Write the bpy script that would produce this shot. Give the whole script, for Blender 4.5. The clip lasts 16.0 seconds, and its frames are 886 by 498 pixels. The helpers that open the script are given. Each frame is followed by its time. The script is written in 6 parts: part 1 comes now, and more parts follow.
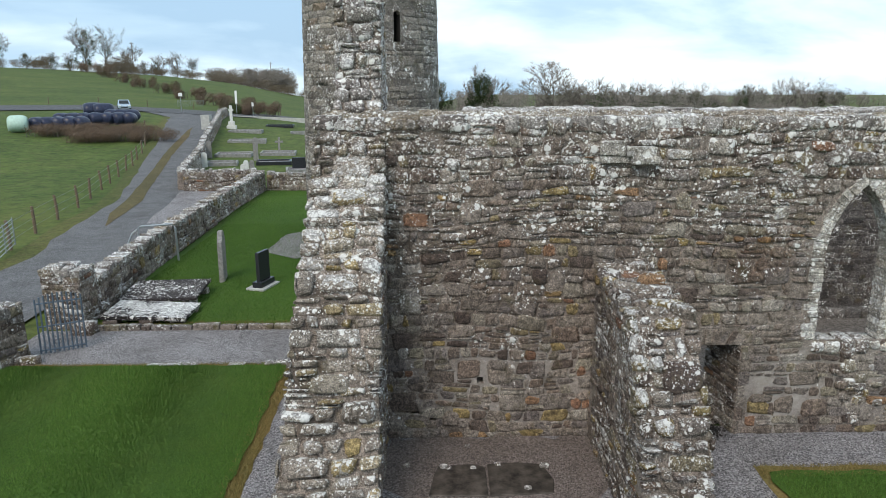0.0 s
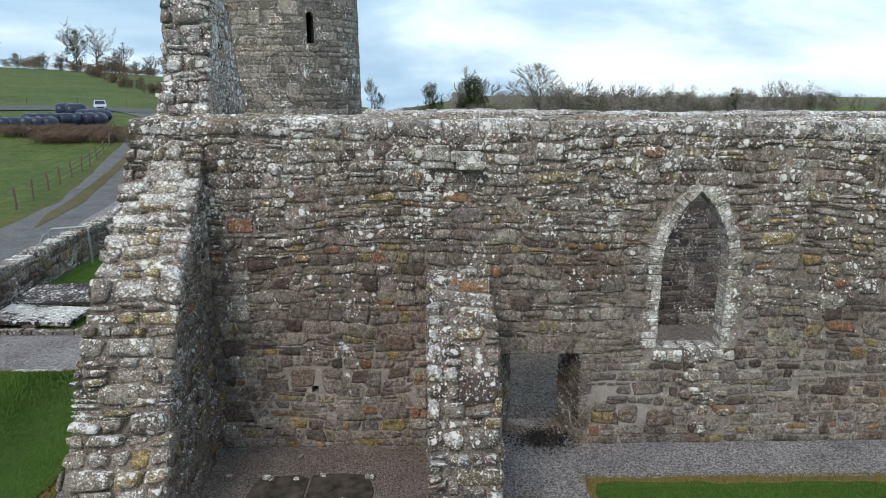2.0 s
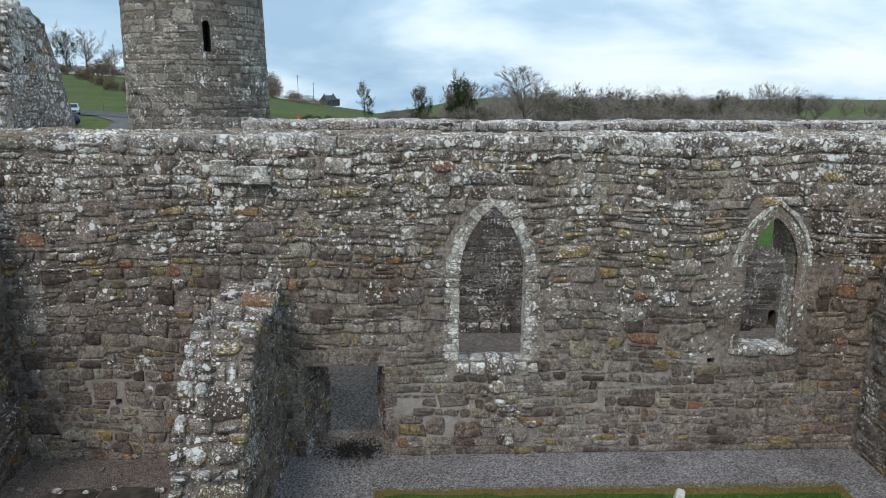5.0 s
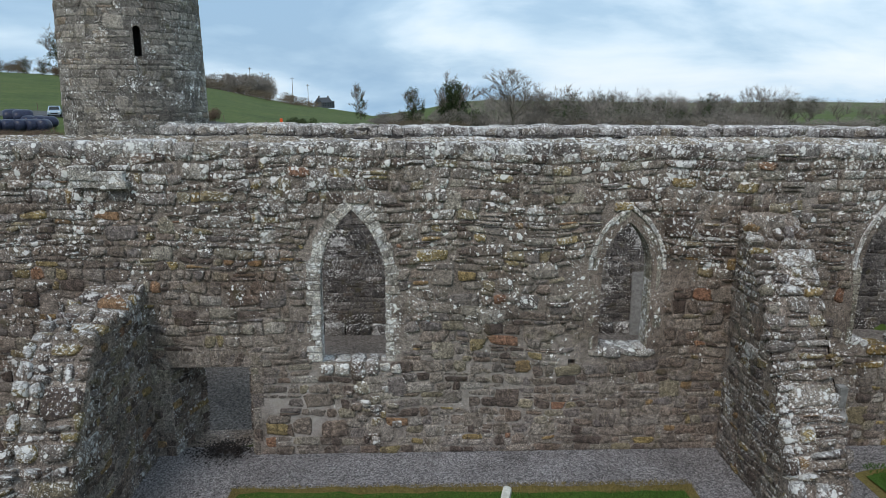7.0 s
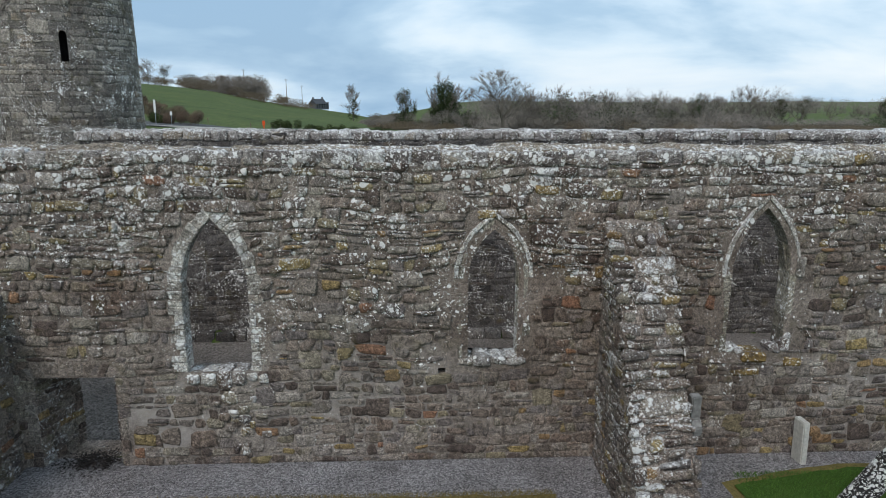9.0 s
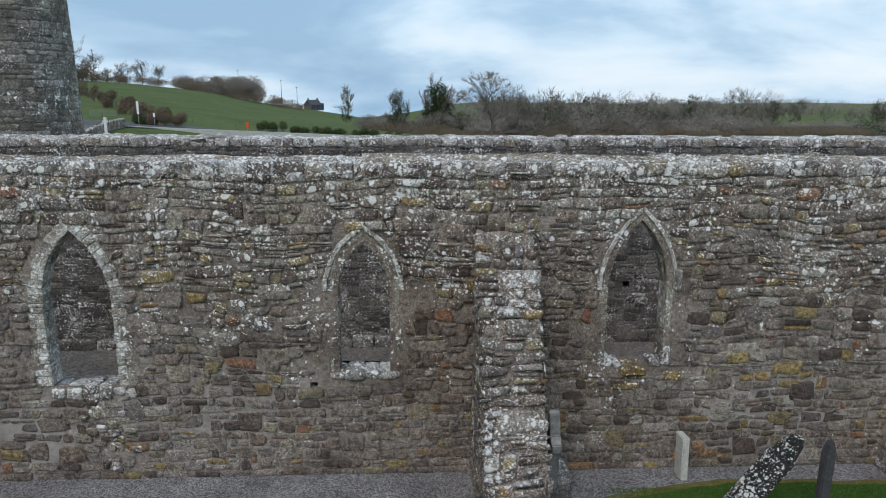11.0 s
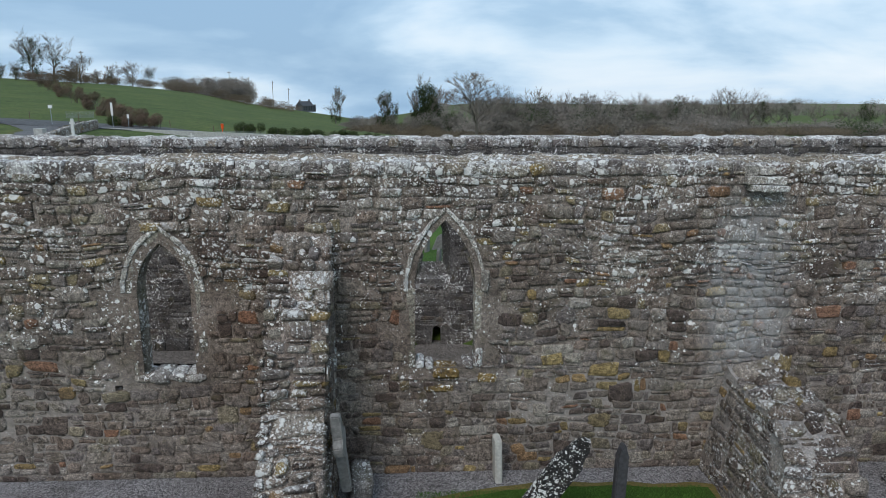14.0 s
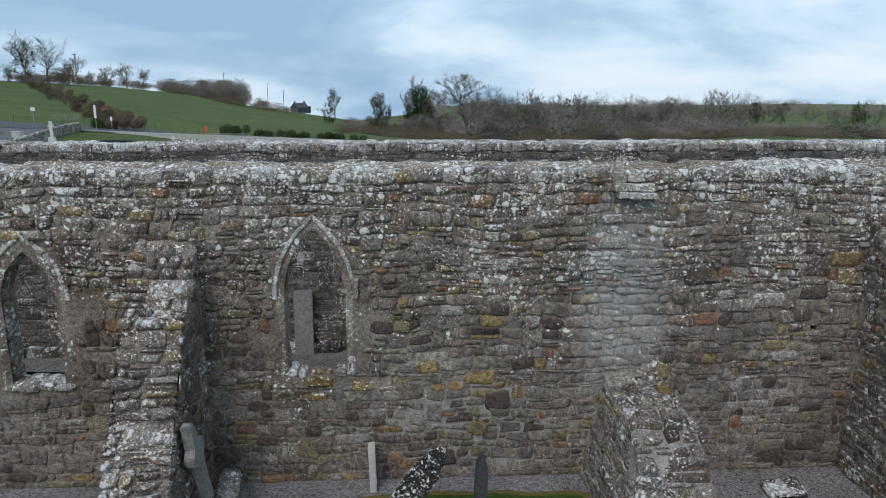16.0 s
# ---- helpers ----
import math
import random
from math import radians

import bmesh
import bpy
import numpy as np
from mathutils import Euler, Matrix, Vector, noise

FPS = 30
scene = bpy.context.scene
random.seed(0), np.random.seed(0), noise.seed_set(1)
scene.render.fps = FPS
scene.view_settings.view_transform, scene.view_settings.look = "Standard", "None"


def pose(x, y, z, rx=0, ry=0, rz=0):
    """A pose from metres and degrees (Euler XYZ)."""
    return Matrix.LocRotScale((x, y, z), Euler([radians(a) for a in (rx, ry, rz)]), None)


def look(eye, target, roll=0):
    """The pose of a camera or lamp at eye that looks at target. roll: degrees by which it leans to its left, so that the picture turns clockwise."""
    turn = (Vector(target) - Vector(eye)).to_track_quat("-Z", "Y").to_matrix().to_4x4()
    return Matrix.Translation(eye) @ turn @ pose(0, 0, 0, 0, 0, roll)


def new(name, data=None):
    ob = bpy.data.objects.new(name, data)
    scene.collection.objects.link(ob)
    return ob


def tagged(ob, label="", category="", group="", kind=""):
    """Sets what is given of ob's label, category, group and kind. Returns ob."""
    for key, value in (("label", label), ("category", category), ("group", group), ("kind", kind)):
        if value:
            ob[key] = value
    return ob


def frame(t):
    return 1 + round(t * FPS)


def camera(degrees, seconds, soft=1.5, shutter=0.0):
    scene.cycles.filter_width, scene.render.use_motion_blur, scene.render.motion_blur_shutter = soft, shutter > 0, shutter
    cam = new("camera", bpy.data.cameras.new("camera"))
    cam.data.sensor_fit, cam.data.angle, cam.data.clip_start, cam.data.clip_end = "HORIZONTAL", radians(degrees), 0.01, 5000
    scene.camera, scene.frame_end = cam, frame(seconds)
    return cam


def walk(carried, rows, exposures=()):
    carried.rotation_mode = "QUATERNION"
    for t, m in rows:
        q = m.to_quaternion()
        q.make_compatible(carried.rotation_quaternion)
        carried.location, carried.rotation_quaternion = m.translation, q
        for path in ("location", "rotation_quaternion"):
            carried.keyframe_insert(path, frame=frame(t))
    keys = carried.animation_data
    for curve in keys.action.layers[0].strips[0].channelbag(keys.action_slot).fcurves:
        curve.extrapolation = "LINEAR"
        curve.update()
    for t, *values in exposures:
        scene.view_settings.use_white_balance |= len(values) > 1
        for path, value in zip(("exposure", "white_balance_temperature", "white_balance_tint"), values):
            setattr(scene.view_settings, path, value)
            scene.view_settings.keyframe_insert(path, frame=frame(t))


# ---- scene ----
cam = camera(65.5, 16.0, soft=0.7)
PATH = [
    (0, (-7.804, -11.693, 6.481), (-7.743, -9.75, 6.009), 0.1),
    (0.5, (-7.085, -11.604, 6.502), (-7.022, -9.661, 6.032), 0.1),
    (1, (-6.182, -11.548, 6.536), (-6.116, -9.606, 6.066), 0.3),
    (1.5, (-5.469, -11.517, 6.54), (-5.403, -9.574, 6.071), 0.3),
    (2, (-4.874, -11.536, 6.528), (-4.805, -9.593, 6.059), 0.3),
    (2.5, (-4.218, -11.561, 6.516), (-4.148, -9.618, 6.048), 0.4),
    (3, (-3.638, -11.567, 6.558), (-3.567, -9.624, 6.091), 0.3),
    (3.5, (-3.075, -11.55, 6.595), (-3.003, -9.606, 6.13), 0.3),
    (4, (-2.528, -11.543, 6.64), (-2.455, -9.599, 6.176), 0.3),
    (6.5, (0.486, -12.007, 6.86), (0.567, -10.062, 6.401), 0.4),
    (7, (1.094, -12.041, 6.86), (1.176, -10.096, 6.403), 0.4),
    (7.5, (1.683, -12.038, 6.858), (1.767, -10.093, 6.4), 0.3),
    (8, (2.293, -12.033, 6.898), (2.378, -10.088, 6.441), 0.4),
    (8.5, (2.913, -12.019, 6.918), (2.999, -10.073, 6.463), 0.3),
    (9, (3.52, -12.003, 6.98), (3.607, -10.057, 6.525), 0.2),
    (11.5, (6.398, -11.834, 7.155), (6.491, -9.888, 6.704), 0.3),
    (12, (6.961, -11.866, 7.167), (7.057, -9.92, 6.717), 0.2),
    (12.5, (7.534, -11.849, 7.18), (7.63, -9.903, 6.73), 0.3),
    (13, (8.106, -11.853, 7.169), (8.203, -9.907, 6.719), 0.3),
    (13.5, (8.689, -11.854, 7.146), (8.788, -9.908, 6.696), 0.3),
    (14, (9.289, -11.857, 7.112), (9.389, -9.911, 6.663), 0.2),
    (14.5, (9.902, -11.869, 7.091), (10.004, -9.923, 6.641), 0.2),
    (15, (10.481, -11.856, 7.107), (10.584, -9.91, 6.658), 0.2),
    (15.5, (11.04, -11.877, 7.162), (11.144, -9.93, 6.715), 0.1),
    (16, (11.591, -11.88, 7.217), (11.695, -9.933, 6.771), 0.1),
]
walk(cam, [(t, look(eye, target, roll)) for t, eye, target, roll in PATH],
     [(t, stops, warm, 12) for t, stops, warm in ((0, 0.36, 7000), (2, 0.28, 6950), (4, 0.17, 6850), (7, -0.01, 6700), (9, -0.04, 6700), (12.5, -0.09, 6500), (16, -0.11, 6500))])

# ---- world, sun, exposure ----
SUN_ELEV, SUN_ROT = radians(38), radians(205)
scene.view_settings.exposure = 0.0
world = bpy.data.worlds.new("overcast_sky")
scene.world = world
world.use_nodes = True
wn, wl = world.node_tree.nodes, world.node_tree.links
wn.clear()


def node(nodes, kind, **props):
    n = nodes.new(kind)
    for key, value in props.items():
        setattr(n, key, value)
    return n


def build_sky():
    out = node(wn, "ShaderNodeOutputWorld")
    bg = node(wn, "ShaderNodeBackground")
    sky = node(wn, "ShaderNodeTexSky", sky_type="NISHITA", sun_disc=False)
    sky.sun_elevation, sky.sun_rotation = SUN_ELEV, SUN_ROT
    sky.air_density, sky.dust_density = 1.0, 2.0
    geo = node(wn, "ShaderNodeTexCoord")
    mp = node(wn, "ShaderNodeMapping")
    mp.inputs["Location"].default_value = (0.35, 0.1, 0.62)
    mp.inputs["Scale"].default_value = (1.0, 1.0, 3.4)
    wl.new(geo.outputs["Generated"], mp.inputs[0])
    n1 = node(wn, "ShaderNodeTexNoise")
    n1.inputs["Scale"].default_value = 2.6
    n1.inputs["Detail"].default_value = 7
    n1.inputs["Roughness"].default_value = 0.50
    n1.inputs["Distortion"].default_value = 0.25
    wl.new(mp.outputs[0], n1.inputs["Vector"])
    ramp = node(wn, "ShaderNodeValToRGB")
    wl.new(n1.outputs[0], ramp.inputs[0])
    el = ramp.color_ramp.elements
    el[0].position, el[0].color = 0.36, (0.29, 0.47, 0.67, 1)
    el[1].position, el[1].color = 0.66, (0.78, 0.89, 0.97, 1)
    for p, c in ((0.45, (0.38, 0.57, 0.76, 1)), (0.52, (0.55, 0.73, 0.89, 1)), (0.57, (0.66, 0.81, 0.93, 1))):
        e = el.new(p)
        e.color = c
    cloud = node(wn, "ShaderNodeVectorMath", operation="SCALE")
    wl.new(ramp.outputs[0], cloud.inputs[0])
    cloud.inputs["Scale"].default_value = 1.22
    blue = node(wn, "ShaderNodeVectorMath", operation="SCALE")
    wl.new(sky.outputs[0], blue.inputs[0])
    blue.inputs["Scale"].default_value = 0.10
    mix = node(wn, "ShaderNodeMix", data_type="RGBA")
    mix.inputs[0].default_value = 0.88
    wl.new(blue.outputs[0], mix.inputs[6])
    wl.new(cloud.outputs[0], mix.inputs[7])
    wl.new(mix.outputs[2], bg.inputs[0])
    bg.inputs[1].default_value = 1.0
    wl.new(bg.outputs[0], out.inputs[0])


build_sky()
sun = new("sun", bpy.data.lights.new("sun", "SUN"))
sun.data.energy, sun.data.angle, sun.data.color = 1.5, radians(25), (1.0, 0.95, 0.88)
sun.matrix_world = look((0, 0, 30), (0 + 12, 26, 0))

# ---- materials ----


def material(name, rough=0.9):
    m = bpy.data.materials.new(name)
    m.use_nodes = True
    n, l = m.node_tree.nodes, m.node_tree.links
    b = n["Principled BSDF"]
    b.inputs["Roughness"].default_value = rough
    b.inputs["Specular IOR Level"].default_value = 0.25
    return m, n, l, b


def ramp_of(n, l, source, stops, interp="LINEAR"):
    r = node(n, "ShaderNodeValToRGB")
    r.color_ramp.interpolation = interp
    el = r.color_ramp.elements
    while len(el) > 2:
        el.remove(el[-1])
    for i, (p, c) in enumerate(stops):
        e = el[i] if i < 2 else el.new(p)
        e.position, e.color = p, (*c, 1) if len(c) == 3 else c
    l.new(source, r.inputs[0])
    return r.outputs[0]


def noise_of(n, l, vector, scale, detail=4, rough=0.55, dist=0.0):
    t = node(n, "ShaderNodeTexNoise")
    t.inputs["Scale"].default_value, t.inputs["Detail"].default_value = scale, detail
    t.inputs["Roughness"].default_value, t.inputs["Distortion"].default_value = rough, dist
    l.new(vector, t.inputs["Vector"])
    return t.outputs[0]


def mix_of(n, l, fac, a, b, blend="MIX"):
    m = node(n, "ShaderNodeMix", data_type="RGBA", blend_type=blend)
    for sock, v in ((m.inputs[0], fac), (m.inputs[6], a), (m.inputs[7], b)):
        if isinstance(v, (int, float)):
            sock.default_value = v
        elif isinstance(v, tuple):
            sock.default_value = (*v, 1)
        else:
            l.new(v, sock)
    return m.outputs[2]


def math_of(n, l, op, a, b=0.0, clamp=False):
    m = node(n, "ShaderNodeMath", operation=op, use_clamp=clamp)
    for sock, v in ((m.inputs[0], a), (m.inputs[1], b)):
        if isinstance(v, (int, float)):
            sock.default_value = v
        else:
            l.new(v, sock)
    return m.outputs[0]


def bump_of(n, l, b, height, strength=0.5, distance=0.02):
    u = node(n, "ShaderNodeBump")
    u.inputs["Strength"].default_value, u.inputs["Distance"].default_value = strength, distance
    l.new(height, u.inputs["Height"])
    l.new(u.outputs[0], b.inputs["Normal"])


STONES = [(0.0, (0.105, 0.082, 0.074)), (0.12, (0.170, 0.136, 0.118)), (0.28, (0.255, 0.222, 0.195)), (0.42, (0.185, 0.162, 0.158)),
          (0.56, (0.300, 0.266, 0.236)), (0.68, (0.205, 0.156, 0.130)), (0.80, (0.350, 0.322, 0.295)), (0.90, (0.240, 0.208, 0.150)),
          (0.955, (0.31, 0.235, 0.110)), (0.99, (0.28, 0.16, 0.11))]


BROWN, LIME = (0.64, 0.54, 0.48), (0.46, 0.42, 0.39)


def stone_material(name, lichen=0.5, stops=STONES, gain=1.0, moss=0.15, patch=None, mortar=False, rise=0.0, film_at=0.645, stains=(), tops=0.10):
    """Weathered rubble: a colour for each stone, grime, moss, grey lichen film and crisp white crusts."""
    m, n, l, b = material(name, 0.92)
    geo = node(n, "ShaderNodeNewGeometry")
    pos = geo.outputs["Position"]
    info = node(n, "ShaderNodeObjectInfo")
    if mortar:
        base = ramp_of(n, l, noise_of(n, l, pos, 1.7, 5), [(0.3, stops[0]), (0.7, stops[1])])
        r = noise_of(n, l, pos, 4.0, 2)
    else:
        r = math_of(n, l, "FRACT", math_of(n, l, "ADD", geo.outputs["Random Per Island"], info.outputs["Random"]))
        base = ramp_of(n, l, r, stops)
    big = noise_of(n, l, pos, 0.55, 4, 0.6)
    base = mix_of(n, l, 0.7, base, ramp_of(n, l, big, [(0.34, (0.66, 0.64, 0.63)), (0.64, (1.25, 1.24, 1.23))]), "MULTIPLY")
    grain = noise_of(n, l, pos, 15, 8, 0.72)
    base = mix_of(n, l, 1.0, base, ramp_of(n, l, grain, [(0.36, (0.44, 0.43, 0.42)), (0.5, (0.96, 0.95, 0.94)), (0.64, (1.5, 1.48, 1.45))]), "MULTIPLY")
    fleck = noise_of(n, l, pos, 58, 3, 0.8)
    base = mix_of(n, l, 1.0, base, ramp_of(n, l, fleck, [(0.37, (0.24, 0.23, 0.22)), (0.5, (0.96, 0.96, 0.96)), (0.63, (1.95, 1.93, 1.88))]), "MULTIPLY")
    # dark grime in ragged patches over stones and joints alike
    soil = ramp_of(n, l, noise_of(n, l, pos, 3.1, 7, 0.68, 0.4), [(0.55, (0, 0, 0)), (0.62, (0.55, 0.55, 0.55))])
    base = mix_of(n, l, soil, base, (0.062, 0.049, 0.040))
    place = node(n, "ShaderNodeSeparateXYZ")
    l.new(pos, place.inputs[0])
    for px, pz, wx, wz, amount, tint in stains:
        # old stains and lime wash with ragged edges
        dx = math_of(n, l, "MULTIPLY", math_of(n, l, "SUBTRACT", place.outputs[0], px), 1 / wx)
        dz = math_of(n, l, "MULTIPLY", math_of(n, l, "SUBTRACT", place.outputs[2], pz), 1 / wz)
        away = math_of(n, l, "ADD", math_of(n, l, "MULTIPLY", dx, dx), math_of(n, l, "MULTIPLY", dz, dz))
        edge = math_of(n, l, "MULTIPLY", math_of(n, l, "SUBTRACT", noise_of(n, l, pos, 2.2, 6, 0.7), 0.5), 3.0)
        cover = math_of(n, l, "MULTIPLY", math_of(n, l, "ADD", math_of(n, l, "SUBTRACT", 1.0, away), edge), amount, True)
        base = mix_of(n, l, math_of(n, l, "MINIMUM", cover, amount), base, tint, "MULTIPLY" if tint is BROWN else "MIX")
    if moss:
        mo = ramp_of(n, l, noise_of(n, l, pos, 2.3, 6, 0.68), [(0.55, (0, 0, 0)), (0.66, (moss * 2, moss * 2, moss * 2))])
        base = mix_of(n, l, mo, base, (0.125, 0.108, 0.036))
    field = noise_of(n, l, pos, 0.9, 4, 0.6)
    sp = node(n, "ShaderNodeSeparateXYZ")
    l.new(pos, sp.inputs[0])
    up = node(n, "ShaderNodeSeparateXYZ")
    l.new(geo.outputs["Normal"], up.inputs[0])
    upz = math_of(n, l, "MULTIPLY", math_of(n, l, "MAXIMUM", up.outputs[2], 0.0), tops)
    density = math_of(n, l, "ADD", math_of(n, l, "SUBTRACT", field, 0.5), upz)
    density = math_of(n, l, "ADD", density, 0.16 * (lichen - 0.5))
    if rise:
        # lichen thrives on the rain-washed upper courses
        hgt = math_of(n, l, "MULTIPLY", math_of(n, l, "SUBTRACT", sp.outputs[2], 3.9), rise)
        density = math_of(n, l, "ADD", density, hgt)
    # warped space for ragged rims
    wn1 = node(n, "ShaderNodeTexNoise")
    wn1.inputs["Scale"].default_value, wn1.inputs["Detail"].default_value = 16.0, 5
    l.new(pos, wn1.inputs["Vector"])
    off = node(n, "ShaderNodeVectorMath", operation="SUBTRACT")
    l.new(wn1.outputs["Color"], off.inputs[0])
    off.inputs[1].default_value = (0.5, 0.5, 0.5)
    off2 = node(n, "ShaderNodeVectorMath", operation="SCALE")
    l.new(off.outputs[0], off2.inputs[0])
    off2.inputs["Scale"].default_value = 0.075
    wp = node(n, "ShaderNodeVectorMath", operation="ADD")
    l.new(pos, wp.inputs[0])
    l.new(off2.outputs[0], wp.inputs[1])
    warped = wp.outputs[0]
    # grey film: whole stones and parts of them
    cr = noise_of(n, l, pos, 5.2, 8, 0.68, 0.5)
    own = math_of(n, l, "MULTIPLY", math_of(n, l, "SUBTRACT", math_of(n, l, "FRACT", math_of(n, l, "MULTIPLY", r, 7.31)), 0.5), 0.24 if not mortar else 0.05)
    film = math_of(n, l, "ADD", math_of(n, l, "ADD", cr, own), math_of(n, l, "MULTIPLY", density, 0.75))
    fmask = ramp_of(n, l, film, [(film_at, (0, 0, 0)), (film_at + 0.015, (0.70, 0.70, 0.70)), (film_at + 0.09, (0.9, 0.9, 0.9))])
    ftone = ramp_of(n, l, noise_of(n, l, pos, 21, 6, 0.75), [(0.36, (0.20, 0.19, 0.185)), (0.50, (0.40, 0.385, 0.375)), (0.62, (0.66, 0.645, 0.63))])
    base = mix_of(n, l, fmask, base, ftone)
    density = math_of(n, l, "ADD", density, math_of(n, l, "MULTIPLY", own, 0.6))
    # white crusts: round blots of two sizes, clustered
    mask = None
    for scale, share, size in ((6.0, 0.66, 0.36), (12.0, 0.55, 0.38), (24.0, 0.51, 0.42), (41.0, 0.56, 0.42)):
        spots = node(n, "ShaderNodeTexVoronoi")
        spots.inputs["Scale"].default_value = scale
        l.new(warped, spots.inputs["Vector"])
        pick = node(n, "ShaderNodeSeparateColor")
        l.new(spots.outputs["Color"], pick.inputs[0])
        has = math_of(n, l, "SUBTRACT", math_of(n, l, "ADD", pick.outputs[0], math_of(n, l, "MULTIPLY", density, 1.9)), share)
        rad = math_of(n, l, "MINIMUM", math_of(n, l, "MULTIPLY", has, 1.1), math_of(n, l, "MULTIPLY", math_of(n, l, "ADD", pick.outputs[1], 0.35), size))
        one = math_of(n, l, "MULTIPLY", math_of(n, l, "SUBTRACT", rad, spots.outputs["Distance"]), 45.0, True)
        mask = one if mask is None else math_of(n, l, "MAXIMUM", mask, one, True)
    tone = ramp_of(n, l, noise_of(n, l, pos, 30, 4, 0.7), [(0.3, (0.58, 0.57, 0.55)), (0.52, (0.88, 0.87, 0.845))])
    base = mix_of(n, l, math_of(n, l, "MULTIPLY", mask, 0.93), base, tone)
    if patch:
        # a pale lime-washed streak round one place of the wall
        (px, pz, wx, wz, gainp) = patch
        dx = math_of(n, l, "MULTIPLY", math_of(n, l, "SUBTRACT", sp.outputs[0], px), 1 / wx)
        dz = math_of(n, l, "MULTIPLY", math_of(n, l, "SUBTRACT", sp.outputs[2], pz), 1 / wz)
        d2 = math_of(n, l, "ADD", math_of(n, l, "MULTIPLY", dx, dx), math_of(n, l, "MULTIPLY", dz, dz))
        fall = math_of(n, l, "SUBTRACT", 1.0, d2, True)
        wash = math_of(n, l, "MULTIPLY", fall, ramp_of(n, l, noise_of(n, l, pos, 5, 7, 0.7), [(0.36, (0.12,) * 3), (0.54, (gainp,) * 3)]), True)
        base = mix_of(n, l, math_of(n, l, "MULTIPLY", wash, 0.9), base, (0.43, 0.43, 0.43))
    if gain != 1.0:
        base = mix_of(n, l, 1.0, base, (gain, gain, gain), "MULTIPLY")
    l.new(base, b.inputs["Base Color"])
    h = math_of(n, l, "ADD", grain, math_of(n, l, "MULTIPLY", noise_of(n, l, pos, 70, 3), 0.5))
    bump_of(n, l, b, h, 1.0, 0.03)
    return m


STAINS = ((5.8, 3.3, 2.0, 2.2, 0.65, BROWN), (9.0, 2.9, 1.0, 2.3, 0.5, BROWN), (-1.9, 3.45, 0.9, 0.55, 0.8, BROWN), (-6.3, 3.2, 1.8, 2.0, 0.35, BROWN), (4.2, 0.9, 1.6, 0.8, 0.3, BROWN),
          (2.2, 1.2, 3.0, 1.4, 0.22, LIME), (12.9, 1.2, 2.6, 1.3, 0.30, LIME), (-1.1, 0.9, 0.9, 1.0, 0.40, LIME), (-6.3, 1.2, 2.0, 1.2, 0.26, LIME), (17.8, 1.2, 1.8, 1.0, 0.2, LIME))
M_WALL = stone_material("rubble_stone", 0.12, gain=0.93, rise=0.080, film_at=0.69, stains=[q for q in STAINS if q[5] is BROWN], patch=(15.5, 3.35, 1.0, 2.5, 0.85))
M_MORTAR = stone_material("lime_mortar", 0.10, [(0.165, 0.138, 0.120), (0.31, 0.268, 0.240)], moss=0.1, mortar=True, rise=0.03, stains=[(*q[:4], q[4] * (1.9 if q[5] is LIME else 0.8), q[5]) for q in STAINS], patch=(15.5, 3.35, 1.0, 2.5, 0.85))
M_BUTT = stone_material("lichened_stone", 0.35, gain=0.85, film_at=0.70, tops=0.20)
M_BUTT_PALE = stone_material("pale_lichened_stone", 0.55, STONES[2:9:2] + [(1.0, (0.30, 0.27, 0.24))], film_at=0.67, gain=0.92, tops=0.16)
M_BUTT_DARK = stone_material("dark_lichened_stone", 0.25, film_at=0.72, gain=0.85, moss=0.25)
M_COPE = stone_material("coping_stone", 0.72, [(0, (0.16, 0.14, 0.135)), (0.4, (0.26, 0.243, 0.234)), (0.75, (0.35, 0.33, 0.318)), (1, (0.25, 0.21, 0.165))])
M_CRUST = stone_material("lichen_crust", 1.55)
# buttress flanks and door reveals: mossy stone with shade darkened into its colour
M_SIDE_SHADED = stone_material("shaded_side_stone", 0.22, gain=0.72, moss=0.2)
M_PALE = stone_material("pale_dressed_stone", 0.75, [(0, (0.28, 0.26, 0.235)), (0.4, (0.42, 0.40, 0.37)), (0.75, (0.50, 0.48, 0.45)), (1, (0.34, 0.30, 0.26))], moss=0.0)
M_DRESS = stone_material("moulded_stone", 0.30, [(0, (0.19, 0.175, 0.145)), (0.5, (0.27, 0.25, 0.21)), (1, (0.33, 0.305, 0.26))], moss=0.15)
M_TOWER = stone_material("tower_stone", 0.02, gain=1.12, stops=[(0, (0.13, 0.118, 0.108)), (0.3, (0.185, 0.170, 0.155)), (0.6, (0.235, 0.218, 0.198)), (0.85, (0.285, 0.262, 0.232)), (1, (0.20, 0.158, 0.125))])
M_TOWER_M = stone_material("tower_mortar", 0.0, [(0.12, 0.112, 0.104), (0.19, 0.178, 0.165)], mortar=True)
# inner faces: darker, greyer stone and mortar than the outer wall
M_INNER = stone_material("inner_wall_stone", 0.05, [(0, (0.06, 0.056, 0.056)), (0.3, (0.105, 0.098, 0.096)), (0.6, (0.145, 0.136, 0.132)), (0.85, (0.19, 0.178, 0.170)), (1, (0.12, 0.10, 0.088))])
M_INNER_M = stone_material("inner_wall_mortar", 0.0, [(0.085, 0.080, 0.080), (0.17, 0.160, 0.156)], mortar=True)


